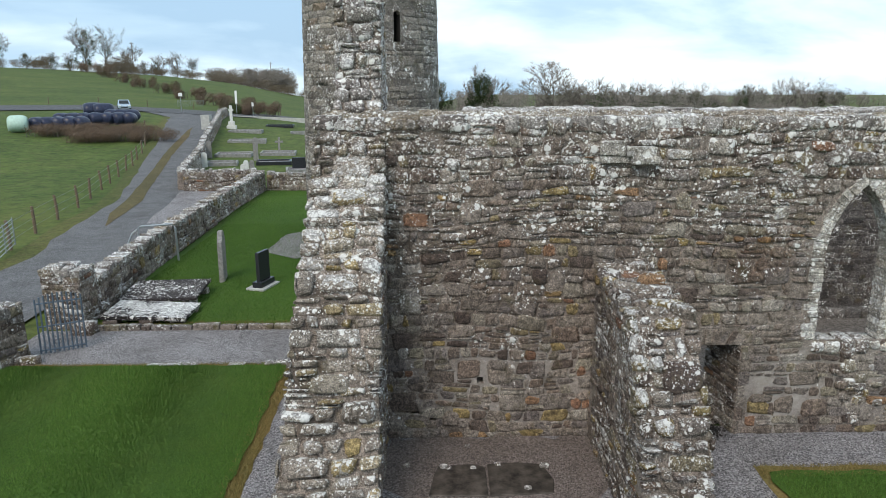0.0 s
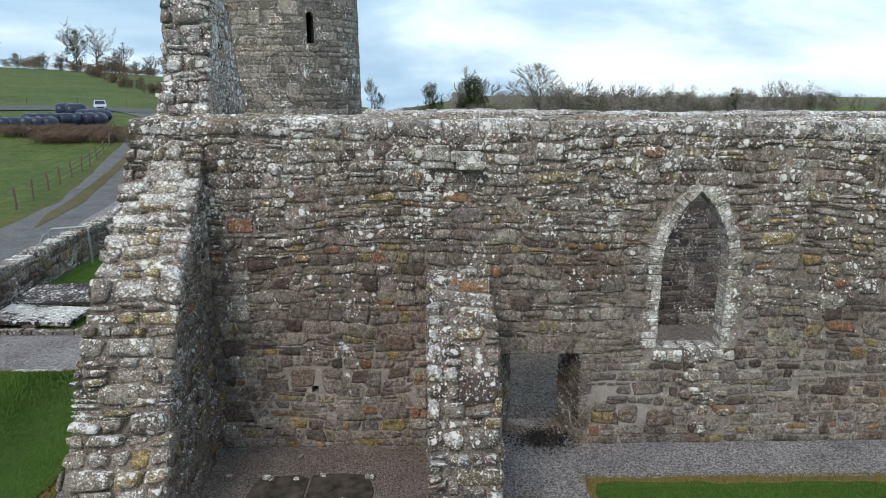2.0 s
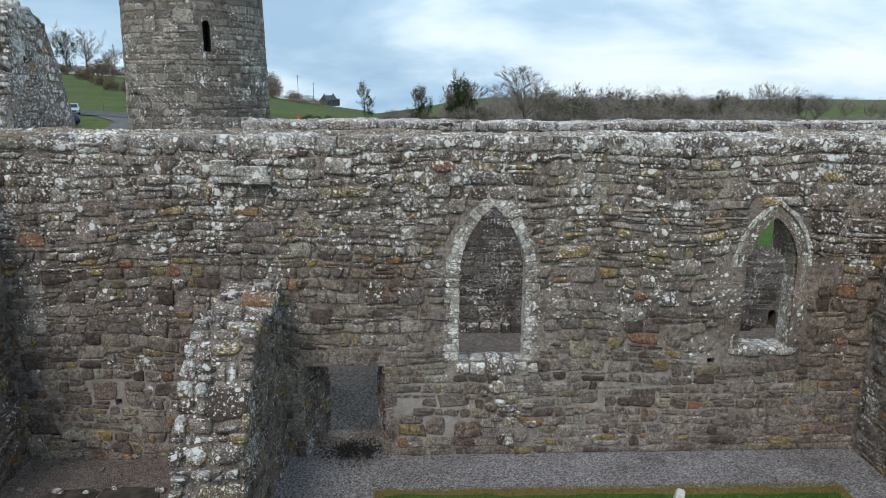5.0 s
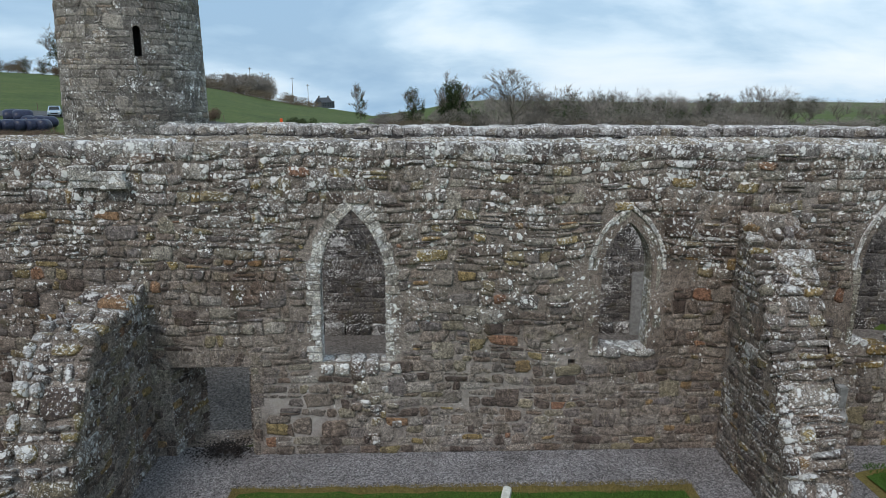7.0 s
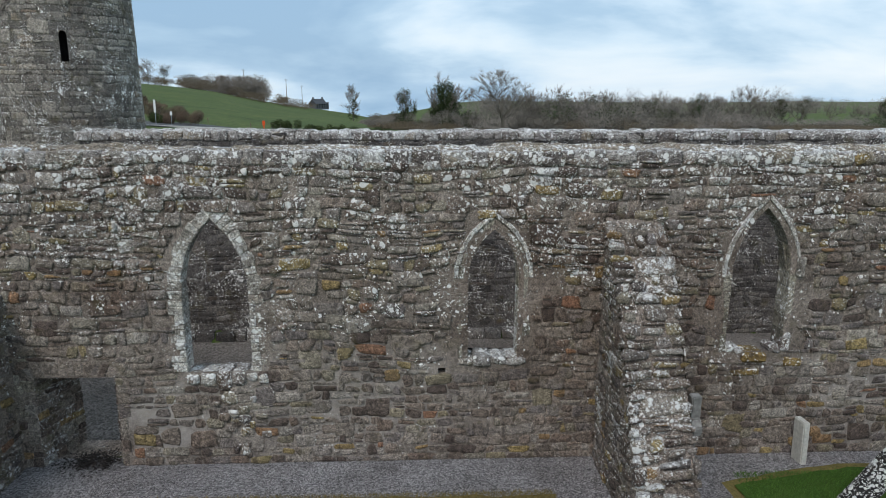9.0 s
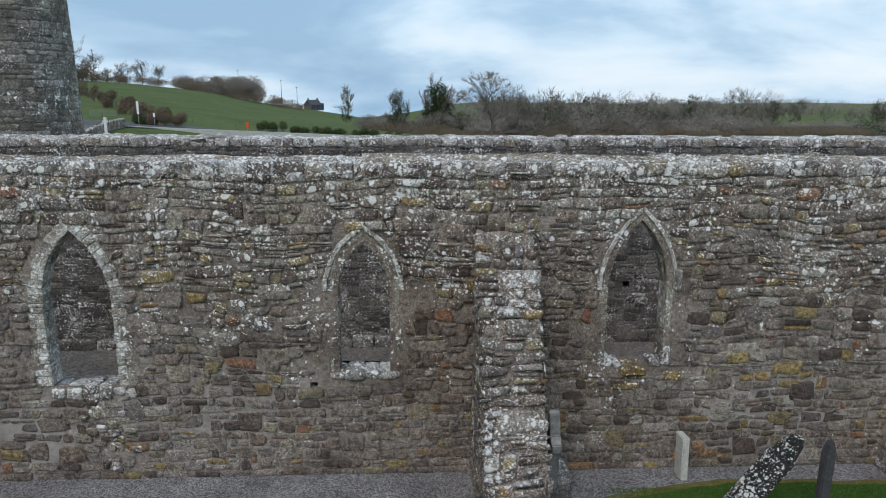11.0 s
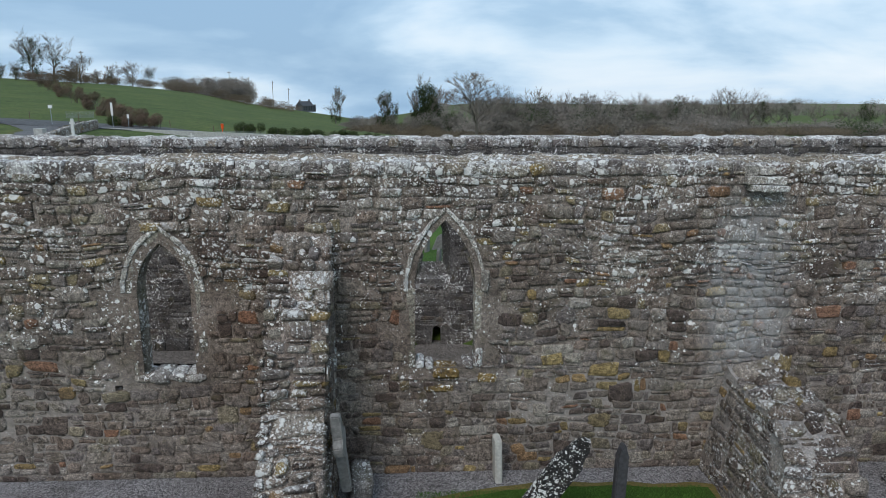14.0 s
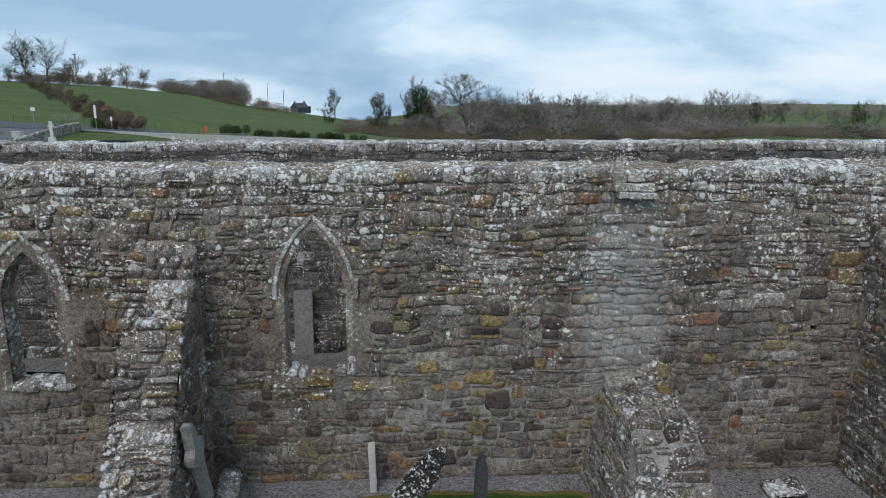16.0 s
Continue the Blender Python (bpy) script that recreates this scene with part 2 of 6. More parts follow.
def plain(name, color, rough=0.6, metal=0.0, scale=9, vary=0.25, bump=0.15):
    m, n, l, b = material(name, rough)
    geo = node(n, "ShaderNodeNewGeometry")
    t = noise_of(n, l, geo.outputs["Position"], scale, 5, 0.6)
    lo, hi = tuple(c * (1 - vary) for c in color), tuple(c * (1 + vary) for c in color)
    l.new(ramp_of(n, l, t, [(0.3, lo), (0.7, hi)]), b.inputs["Base Color"])
    b.inputs["Metallic"].default_value = metal
    if bump:
        bump_of(n, l, b, t, bump, 0.01)
    return m


def grass_material(name, a, c, dry, dry_amount=0.0, fine=30):
    m, n, l, b = material(name, 0.95)
    pos = node(n, "ShaderNodeNewGeometry").outputs["Position"]
    g = ramp_of(n, l, noise_of(n, l, pos, 0.35, 5, 0.6), [(0.3, a), (0.7, c)])
    wide = noise_of(n, l, pos, 0.045, 6, 0.65, 0.6)
    g = mix_of(n, l, 0.8, g, ramp_of(n, l, wide, [(0.36, (0.72, 0.80, 0.75)), (0.5, (1.0, 1.0, 1.0)), (0.63, (1.42, 1.16, 1.30))]), "MULTIPLY")
    f = noise_of(n, l, pos, fine, 8, 0.85)
    g = mix_of(n, l, 0.85, g, ramp_of(n, l, f, [(0.34, (0.22, 0.25, 0.2)), (0.66, (1.8, 1.7, 1.5))]), "MULTIPLY")
    if dry_amount:
        d = ramp_of(n, l, noise_of(n, l, pos, 1.6, 6, 0.7), [(0.5, (0, 0, 0)), (0.75, (dry_amount,) * 3)])
        g = mix_of(n, l, d, g, dry)
    l.new(g, b.inputs["Base Color"])
    bump_of(n, l, b, f, 0.8, 0.03)
    return m


M_LAWN = grass_material("lawn_grass", (0.037, 0.085, 0.012), (0.064, 0.130, 0.022), (0.14, 0.12, 0.03), 0.12, 34)
M_DRY = grass_material("dry_grass", (0.16, 0.125, 0.05), (0.24, 0.185, 0.075), (0.06, 0.08, 0.02), 0.6, 26)
M_FIELD = grass_material("field_grass", (0.043, 0.078, 0.014), (0.078, 0.110, 0.026), (0.115, 0.105, 0.042), 0.7, 1.3)


def gravel_material(name, lo, hi, scale=38):
    m, n, l, b = material(name, 0.9)
    pos = node(n, "ShaderNodeNewGeometry").outputs["Position"]
    v = node(n, "ShaderNodeTexVoronoi")
    v.inputs["Scale"].default_value = scale
    l.new(pos, v.inputs["Vector"])
    bw = node(n, "ShaderNodeRGBToBW")
    l.new(v.outputs["Color"], bw.inputs[0])
    g = ramp_of(n, l, bw.outputs[0], [(0.15, lo), (0.6, tuple((x + y) / 2 for x, y in zip(lo, hi))), (0.95, hi)])
    g = mix_of(n, l, 0.7, g, ramp_of(n, l, noise_of(n, l, pos, 0.8, 5, 0.65), [(0.3, (0.62, 0.6, 0.58)), (0.7, (1.25, 1.25, 1.25))]), "MULTIPLY")
    l.new(g, b.inputs["Base Color"])
    inv = math_of(n, l, "SUBTRACT", 1.0, v.outputs["Distance"])
    bump_of(n, l, b, inv, 1.0, 0.03)
    return m


M_GRAVEL = gravel_material("grey_gravel", (0.085, 0.080, 0.082), (0.54, 0.51, 0.52), 46)
M_ROAD = gravel_material("road_tarmac", (0.075, 0.076, 0.080), (0.15, 0.15, 0.155), 24)
M_FLOOR = gravel_material("dark_gravel", (0.075, 0.064, 0.057), (0.38, 0.33, 0.295), 30)
M_EARTH = gravel_material("damp_gravelly_earth", (0.10, 0.080, 0.072), (0.36, 0.30, 0.275), 44)
M_TARMAC = gravel_material("worn_tarmac", (0.10, 0.10, 0.105), (0.21, 0.208, 0.212), 24)
M_DARK = plain("deep_shadow_stone", (0.03, 0.028, 0.026), 0.95)

# ---- building helpers ----


def mesh_of(name, verts, faces, mat, parent=None, smooth=True, label="", kind=""):
    me = bpy.data.meshes.new(name)
    me.from_pydata(verts, [], faces)
    me.materials.append(mat)
    if smooth:
        me.polygons.foreach_set("use_smooth", [True] * len(me.polygons))
    me.update()
    ob = new(name, me)
    if parent:
        ob.parent = parent
    if label or kind:
        tagged(ob, label, kind=kind)
    return ob


def part(name, bm, mat, parent=None, label="", smooth=False):
    me = bpy.data.meshes.new(name)
    bmesh.ops.recalc_face_normals(bm, faces=bm.faces)
    bm.to_mesh(me)
    bm.free()
    me.materials.append(mat)
    if smooth:
        me.polygons.foreach_set("use_smooth", [True] * len(me.polygons))
    ob = new(name, me)
    if parent:
        ob.parent = parent
    if label:
        tagged(ob, label)
    return ob


def empty(name, at=(0, 0, 0), rz=0.0):
    ob = new(name)
    ob.matrix_basis = pose(*at, 0, 0, rz)
    return ob


def box_bm(bm, x0, x1, y0, y1, z0, z1, bevel=0.0, jitter=0.0, rng=None, m=None):
    vs = [bm.verts.new((x, y, z)) for x in (x0, x1) for y in (y0, y1) for z in (z0, z1)]
    fs = [bm.faces.new([vs[i] for i in q]) for q in ((0, 1, 3, 2), (4, 6, 7, 5), (0, 4, 5, 1), (2, 3, 7, 6), (0, 2, 6, 4), (1, 5, 7, 3))]
    if jitter:
        for v in vs:
            v.co += Vector([rng.uniform(-jitter, jitter) for _ in range(3)])
    if m:
        for v in vs:
            v.co = m @ v.co
    if bevel:
        edges = list({e for f in fs for e in f.edges})
        bmesh.ops.bevel(bm, geom=edges, offset=bevel, segments=2, affect="EDGES", profile=0.6)
    return bm


def boxed(x0, x1, y0, y1, z0, z1, bevel=0.0, jitter=0.0, rng=None, m=None):
    return box_bm(bmesh.new(), x0, x1, y0, y1, z0, z1, bevel, jitter, rng, m)


def tube(bm, pts, radii, sides=6):
    """A tapered tube through the points."""
    rings = []
    for i, (p, r) in enumerate(zip(pts, radii)):
        a = Vector(pts[max(i - 1, 0)])
        c = Vector(pts[min(i + 1, len(pts) - 1)])
        d = (c - a).normalized()
        s = d.orthogonal().normalized()
        t = d.cross(s)
        rings.append([bm.verts.new(Vector(p) + r * (math.cos(k * 6.2832 / sides) * s + math.sin(k * 6.2832 / sides) * t)) for k in range(sides)])
    for a, c in zip(rings, rings[1:]):
        for k in range(sides):
            bm.faces.new((a[k], a[(k + 1) % sides], c[(k + 1) % sides], c[k]))
    if sides > 2:
        bm.faces.new(rings[0][::-1])
        bm.faces.new(rings[-1])
    return bm


def courses(u0, u1, v0, v1, rng, h=(0.085, 0.21), w=(0.11, 0.36), wave=0.95, split=0.16, big=0.06):
    """Random rubble brought roughly to courses: outlines (four corners) of stones over a rectangle."""
    lines, v = [v0], v0
    while v < v1:
        v += rng.uniform(*h)
        lines.append(v)
    seed = rng.uniform(0, 99)
    amp = wave * (h[0] + h[1]) / 2

    def line(j, u):
        if j == 0:
            return v0
        common = noise.noise((u * 0.45, lines[j] * 0.5, seed + 4))
        own = noise.noise((u * 1.7, j * 7.3, seed)) + 0.5 * noise.noise((u * 5.1, j * 3.3, seed + 9))
        return lines[j] + amp * (0.9 * common * min(1, j / 3) + 0.42 * own)

    cells = []
    for j in range(len(lines) - 1):
        u = u0 - rng.uniform(0, w[0])
        hh = lines[j + 1] - lines[j]
        while u < u1:
            wd = rng.uniform(*w) * (0.55 + 0.75 * rng.random()) * (0.7 + 2.4 * hh)
            a, c = max(u, u0), min(u + wd, u1)
            u += wd
            if c - a < 0.045:
                continue
            s1, s2 = rng.uniform(-0.035, 0.035), rng.uniform(-0.035, 0.035)
            j1, j2, j3, j4 = (rng.uniform(-0.13, 0.13) * hh for _ in range(4))
            q = [(a + s1, line(j, a) + (j1 if j else 0)), (c + s2, line(j, c) + (j2 if j else 0)), (c - s2, line(j + 1, c) + j3), (a - s1, line(j + 1, a) + j4)]
            if rng.random() < split and hh > 0.10:
                f = rng.uniform(0.3, 0.7)
                l = (q[0][0] * (1 - f) + q[3][0] * f, q[0][1] * (1 - f) + q[3][1] * f)
                r = (q[1][0] * (1 - f) + q[2][0] * f, q[1][1] * (1 - f) + q[2][1] * f)
                cells += [[q[0], q[1], r, l], [l, r, q[2], q[3]]]
            else:
                cells.append(q)
    # larger blocks that break the courses
    count = int(big * len(cells))
    blocks = []
    for _ in range(count):
        x, y = rng.uniform(u0 + 0.3, u1 - 0.3) if u1 - u0 > 0.8 else rng.uniform(u0 + 0.2, u1 - 0.2), rng.uniform(v0 + 0.2, max(v0 + 0.25, v1 - 0.25))
        a, c = rng.uniform(0.11, 0.25) * h[1] / 0.19, rng.uniform(0.09, 0.16) * h[1] / 0.19
        if any(abs(x - p) < a + r and abs(y - q) < c + s for p, q, r, s in blocks):
            continue
        blocks.append((x, y, a, c))
    grid = {}
    for i, (x, y, a, c) in enumerate(blocks):
        for gx in range(int((x - a) // 0.5), int((x + a) // 0.5) + 1):
            grid.setdefault(gx, []).append(i)

    def covered(q):
        cu, cv = sum(p[0] for p in q) / 4, sum(p[1] for p in q) / 4
        return any(abs(cu - blocks[i][0]) < blocks[i][2] * 0.97 and abs(cv - blocks[i][1]) < blocks[i][3] * 0.97 for i in grid.get(int(cu // 0.5), ()))

    cells = [q for q in cells if not covered(q)]
    for x, y, a, c in blocks:
        j = lambda: rng.uniform(-0.03, 0.03)
        cells.append([(x - a + j(), y - c + j()), (x + a + j(), y - c + j()), (x + a + j(), y + c + j()), (x - a + j(), y + c + j())])
    return cells


def stone_solid(q, place, rng, gap=0.012, proud=(0.003, 0.026), rough=0.3):
    """One weathered stone from four corners: an eight-sided block with worn arrises; place(u, v, d) sets it in the world."""
    cu, cv = sum(p[0] for p in q) / 4, sum(p[1] for p in q) / 4
    soft = min(1.0, 0.2 / max(abs(q[1][0] - q[0][0]), 0.05) + 0.25)
    ring = []
    for i in range(4):
        a, c, e = q[i - 1], q[i], q[(i + 1) % 4]
        f = rng.uniform(0.05, 0.34) * soft
        g = rng.uniform(0.05, 0.34) * soft
        ring.append((c[0] + (a[0] - c[0]) * f, c[1] + (a[1] - c[1]) * f))
        ring.append((c[0] + (e[0] - c[0]) * g, c[1] + (e[1] - c[1]) * g))
    su = max(p[0] for p in q) - min(p[0] for p in q)
    sv = max(p[1] for p in q) - min(p[1] for p in q)
    ku, kv = max(0.3, 1 - 2 * gap / max(su, 0.03)), max(0.3, 1 - 2 * gap / max(sv, 0.03))
    ring = [(cu + (p[0] - cu) * ku * (1 + rng.uniform(-rough, rough) * 0.35), cv + (p[1] - cv) * kv * (1 + rng.uniform(-rough, rough) * 0.5)) for p in ring]
    p = rng.uniform(*proud)
    tu, tv = rng.uniform(-0.7, 0.7) * p / max(su, 0.05), rng.uniform(-0.8, 0.8) * p / max(sv, 0.05)
    verts, faces = [], []
    for k, dd in ((1.0, None), (0.95, 0.66), (0.76, 1.0)):
        for (u, v) in ring:
            uu, vv = cu + (u - cu) * k, cv + (v - cv) * k
            d = -0.03 if dd is None else p * dd * rng.uniform(0.75, 1.25) + tu * (uu - cu) + tv * (vv - cv)
            verts.append(place(uu, vv, d))
    for r in (0, 8):
        for i in range(8):
            j = (i + 1) % 8
            faces.append((r + i, r + j, r + 8 + j, r + 8 + i))
    faces.append(tuple(range(16, 24)))
    return verts, faces


def lay(owner, cells, place, keep, mat, rng, near=None, limit=300, name="stone", rest="stonework", deep=None, corners=4, **kw):
    """Sets stones on a face of owner: those in the stretch near are parts of their own, the others one mesh of stones."""
    V, F, made = [], [], 0
    for q in cells:
        cu, cv = sum(p[0] for p in q) / 4, sum(p[1] for p in q) / 4
        if keep and not (keep(cu, cv) and sum(keep(*p) for p in q) >= corners):
            continue
        more = dict(kw, proud=deep(cu, cv)) if deep else kw
        v, f = stone_solid(q, place, rng, **more)
        if near and made < limit and near(cu, cv):
            made += 1
            c = sum((Vector(x) for x in v), Vector()) / len(v)
            ob = mesh_of(name, [Vector(x) - c for x in v], f, mat, owner)
            ob.location = c
        else:
            b = len(V)
            V += v
            F += [tuple(i + b for i in g) for g in f]
    if V:
        mesh_of(rest, V, F, mat, owner, kind="stuff", label="weathered grey and brown rubble stones")


def arch_outline(cx, half, sill, spring, apex, n=9):
    """A pointed opening, from the sill's left corner anticlockwise."""
    rise = apex - spring
    rad = (half * half + rise * rise) / (2 * half)
    pts = [(cx - half, sill), (cx + half, sill)]
    a1 = math.asin(min(1, rise / rad))
    pts += [(cx + half - rad + rad * math.cos(a1 * i / n), spring + rad * math.sin(a1 * i / n)) for i in range(n)]
    pts.append((cx, apex))
    pts += [(cx - half + rad - rad * math.cos(a1 * i / n), spring + rad * math.sin(a1 * i / n)) for i in range(n - 1, -1, -1)]
    return pts


def inside(pts, u, v):
    hit = False
    for (x1, y1), (x2, y2) in zip(pts, pts[1:] + pts[:1]):
        if (y1 > v) != (y2 > v) and u < (x2 - x1) * (v - y1) / (y2 - y1) + x1:
            hit = not hit
    return hit


def holed_wall(name, outline, holes, place, thick, mat, splay=None):
    """A wall of an outline with openings right through it; place(u, v, d), d outwards. splay: each hole's outline on the inner face."""
    bm = bmesh.new()
    splay = splay or holes
    for d, loops in ((0.0, [outline] + holes), (-thick, [outline] + splay)):
        edges = []
        for loop in loops:
            vs = [bm.verts.new(place(u, v, d)) for u, v in loop]
            edges += [bm.edges.new((a, b)) for a, b in zip(vs, vs[1:] + vs[:1])]
        bmesh.ops.triangle_fill(bm, use_beauty=True, use_dissolve=False, edges=edges)
    for a, c in zip([outline] + holes, [outline] + splay):
        va = [bm.verts.new(place(u, v, 0)) for u, v in a]
        vb = [bm.verts.new(place(u, v, -thick)) for u, v in c]
        for i in range(len(a)):
            j = (i + 1) % len(a)
            bm.faces.new((va[i], va[j], vb[j], vb[i]))
    bmesh.ops.remove_doubles(bm, verts=bm.verts, dist=0.0005)
    return part(name, bm, mat)


def flat(o, U, V, N):
    o, U, V, N = Vector(o), Vector(U), Vector(V), Vector(N)
    return lambda u, v, d: o + u * U + v * V + d * N


FRONT = flat((0, 0, 0), (1, 0, 0), (0, 0, 1), (0, -1, 0))

# ---- ground: one sheet to the horizon ----


def bearing_height(az):
    """Height of the far skyline's land by bearing (degrees, clockwise from the wall's normal)."""
    table = ((-180, 8), (-60, 16), (-38, 13), (-28.2, 10.4), (-21, 8.2), (-15.9, 4.6), (-11.2, -1.8), (-9.1, -4.2), (-4.6, -9.5), (-2.8, -13.2), (0, -18), (3, -23), (20, -27), (25, -20), (29, -12.5), (46, -10), (60, -10), (180, 8))
    for (a, h), (b, k) in zip(table, table[1:]):
        if a <= az <= b:
            f = (az - a) / (b - a)
            return h + (k - h) * f
    return 0.0


def terrain(x, y):
    dx, dy = x - 2, y + 12
    d = math.hypot(dx, dy)
    az = math.degrees(math.atan2(dx, dy))
    s = min(max((d - 95) / 370, 0), 1)
    s = s * s * (3 - 2 * s)
    if -8.9 < x < 31.5 and 0.45 < y < 9.7:
        return -0.95
    near = min(max((d - 55) / 60, 0), 1)
    left = min(max((-az - 12) / 16, 0), 1)
    z = near * near * (3 - 2 * near) * (2.4 * left - 1.6 * min(max((az + 16) / 14, 0), 1)) + s * bearing_height(az)
    far = min(max((d - 700) / 1300, 0), 1)
    if d > 490:
        z -= (min(d, 1000) - 490) * 0.04 * min(max((6 - az) / 6, 0), 1)
    if d > 700:
        z += far * (-38 - 90 * min(max((4 - az) / 8, 0), 1))
    z += 0.5 * s * noise.noise((x * 0.012, y * 0.012, 0))
    return z


def build_ground():
    radii = [0] + [6 * 1.036 ** i for i in range(185)]
    n = 300
    V, F = [(2, -12, 0)], []
    for r in radii[1:]:
        for k in range(n):
            a = 2 * math.pi * k / n
            x, y = 2 + r * math.sin(a), -12 + r * math.cos(a)
            V.append((x, y, terrain(x, y)))
    for k in range(n):
        F.append((0, 1 + (k + 1) % n, 1 + k))
    for i in range(len(radii) - 2):
        for k in range(n):
            a, b = 1 + i * n + k, 1 + i * n + (k + 1) % n
            F.append((a, b, b + n, a + n))
    tagged(mesh_of("ground", V, F, M_FIELD), "rolling green pasture round the ruin", "ground", kind="structure")


build_ground()


def sheet(name, outline, z, mat, label, category, res=0.35, edge=0.0, kind="structure", dome=0.0):
    """A patch of surface on the ground, gently uneven, with a ragged edge."""
    bm = bmesh.new()
    pts = []
    for (x1, y1), (x2, y2) in zip(outline, outline[1:] + outline[:1]):
        k = max(1, int(math.hypot(x2 - x1, y2 - y1) / res))
        for i in range(k):
            x, y = x1 + (x2 - x1) * i / k, y1 + (y2 - y1) * i / k
            pts.append((x + edge * noise.noise((x * 2.3, y * 2.3, 3)), y + edge * noise.noise((x * 2.3, y * 2.3, 8))))
    vs = [bm.verts.new((x, y, terrain(x, y) + z)) for x, y in pts]
    edges = [bm.edges.new((a, b)) for a, b in zip(vs, vs[1:] + vs[:1])]
    bmesh.ops.triangle_fill(bm, use_beauty=True, edges=edges)
    return tagged(part(name, bm, mat), label, category, kind=kind)


# gravel round and inside the church
sheet("gravel_path", [(-18.0, -12), (32, -12), (32, 0.3), (-9.0, 0.3), (-9.0, 7.8), (-10.3, 5.95), (-17.9, 5.95), (-18.0, 3.4)], 0.010, M_GRAVEL, "grey gravel round the church walls", "gravel", 0.5)
sheet("nave_floor", [(-8.6, 0.9), (31.0, 0.9), (31.0, 9.4), (-8.6, 9.4)], 0.03, M_FLOOR, "dark gravel floor of the sunken nave", "gravel", 0.5)
sheet("earth_bay", [(-8.5, -0.02), (-4.65, -0.02), (-4.7, -1.6), (-5.1, -2.3), (-6.3, -2.5), (-7.6, -2.35), (-8.45, -1.7)], 0.022, M_EARTH, "damp brown gravelly earth between the buttresses", "earth", 0.2, edge=0.25)
# lawns, with a rim of dry grass
sheet("lawn_rim_west", [(-10.75, -11), (-10.75, 3.55), (-18.2, 3.62), (-18.2, -11)], 0.018, M_DRY, "strip of dry yellow grass edging the lawn", "lawn", edge=0.10)
sheet("lawn_west", [(-10.97, -11), (-10.97, 3.40), (-18.3, 3.5), (-18.3, -11)], 0.05, M_LAWN, "mown green lawn beside the church", "lawn", edge=0.10)
sheet("lawn_rim_mid", [(-2.1, -1.15), (6.0, -1.28), (6.2, -11), (-2.4, -11)], 0.018, M_DRY, "strip of dry yellow grass edging the lawn", "lawn", edge=0.10)
sheet("lawn_mid", [(-1.95, -1.35), (5.8, -1.55), (6.0, -11), (-2.2, -11)], 0.05, M_LAWN, "mown green lawn between two buttresses", "lawn", edge=0.10)
sheet("lawn_rim_east", [(9.1, -0.98), (11.6, -0.45), (14.9, -0.6), (14.9, -11), (9.1, -11)], 0.018, M_DRY, "strip of dry yellow grass edging the lawn", "lawn", edge=0.10)
sheet("lawn_east", [(9.3, -1.15), (11.7, -0.62), (14.7, -0.78), (14.7, -11), (9.3, -11)], 0.05, M_LAWN, "mown green lawn with gravestones", "lawn", edge=0.10)
sheet("graveyard_lawn", [(-17.3, 6.05), (-10.4, 6.05), (-9.3, 8.2), (-9.2, 10.2), (32, 10.2), (32, 60), (-12, 46), (-17.0, 30.2)], 0.03, M_LAWN, "mown grass of the old graveyard", "lawn", 0.6, edge=0.12)

# ---- the long wall facing the camera ----
TOP = 5.81
THICK = 1.05
W1 = dict(cx=-0.03, half=0.585, sill=1.88, spring=3.45, apex=4.74)
W2 = dict(cx=4.98, half=0.46, sill=2.08, spring=3.62, apex=4.52)
W3 = dict(cx=9.94, half=0.545, sill=2.14, spring=3.66, apex=4.90)
DOOR = [(-3.43, -0.02), (-1.95, -0.02), (-1.95, 1.80), (-3.43, 1.80)]
DOOR_IN = [(-3.12, -0.02), (-2.12, -0.02), (-2.12, 1.86), (-3.12, 1.86)]
X0, X1 = -9.5, 31.0
PUTLOGS = ((4.04, 1.83, 0.07, 0.06), (2.92, 0.97, 0.07, 0.06), (-6.75, 1.15, 0.06, 0.07), (-7.95, 0.5, 0.08, 0.07), (-7.62, 0.38, 0.06, 0.06), (13.9, 1.1, 0.06, 0.05), (19.2, 2.9, 0.07, 0.06), (1.2, 0.55, 0.06, 0.05))


def grown(w, by):
    return arch_outline(w["cx"], w["half"] + by, w["sill"] - by, w["spring"], w["apex"] + by * 1.25)


def splayed(w):
    """The wide inner side of a window: jambs and head splay towards the nave, the sill slopes down."""
    return arch_outline(w["cx"], w["half"] + 0.55, w["sill"] - 0.25, w["spring"], w["apex"] + 0.30)


def shape(w, n=9):
    return arch_outline(w["cx"], w["half"], w["sill"], w["spring"], w["apex"], n)


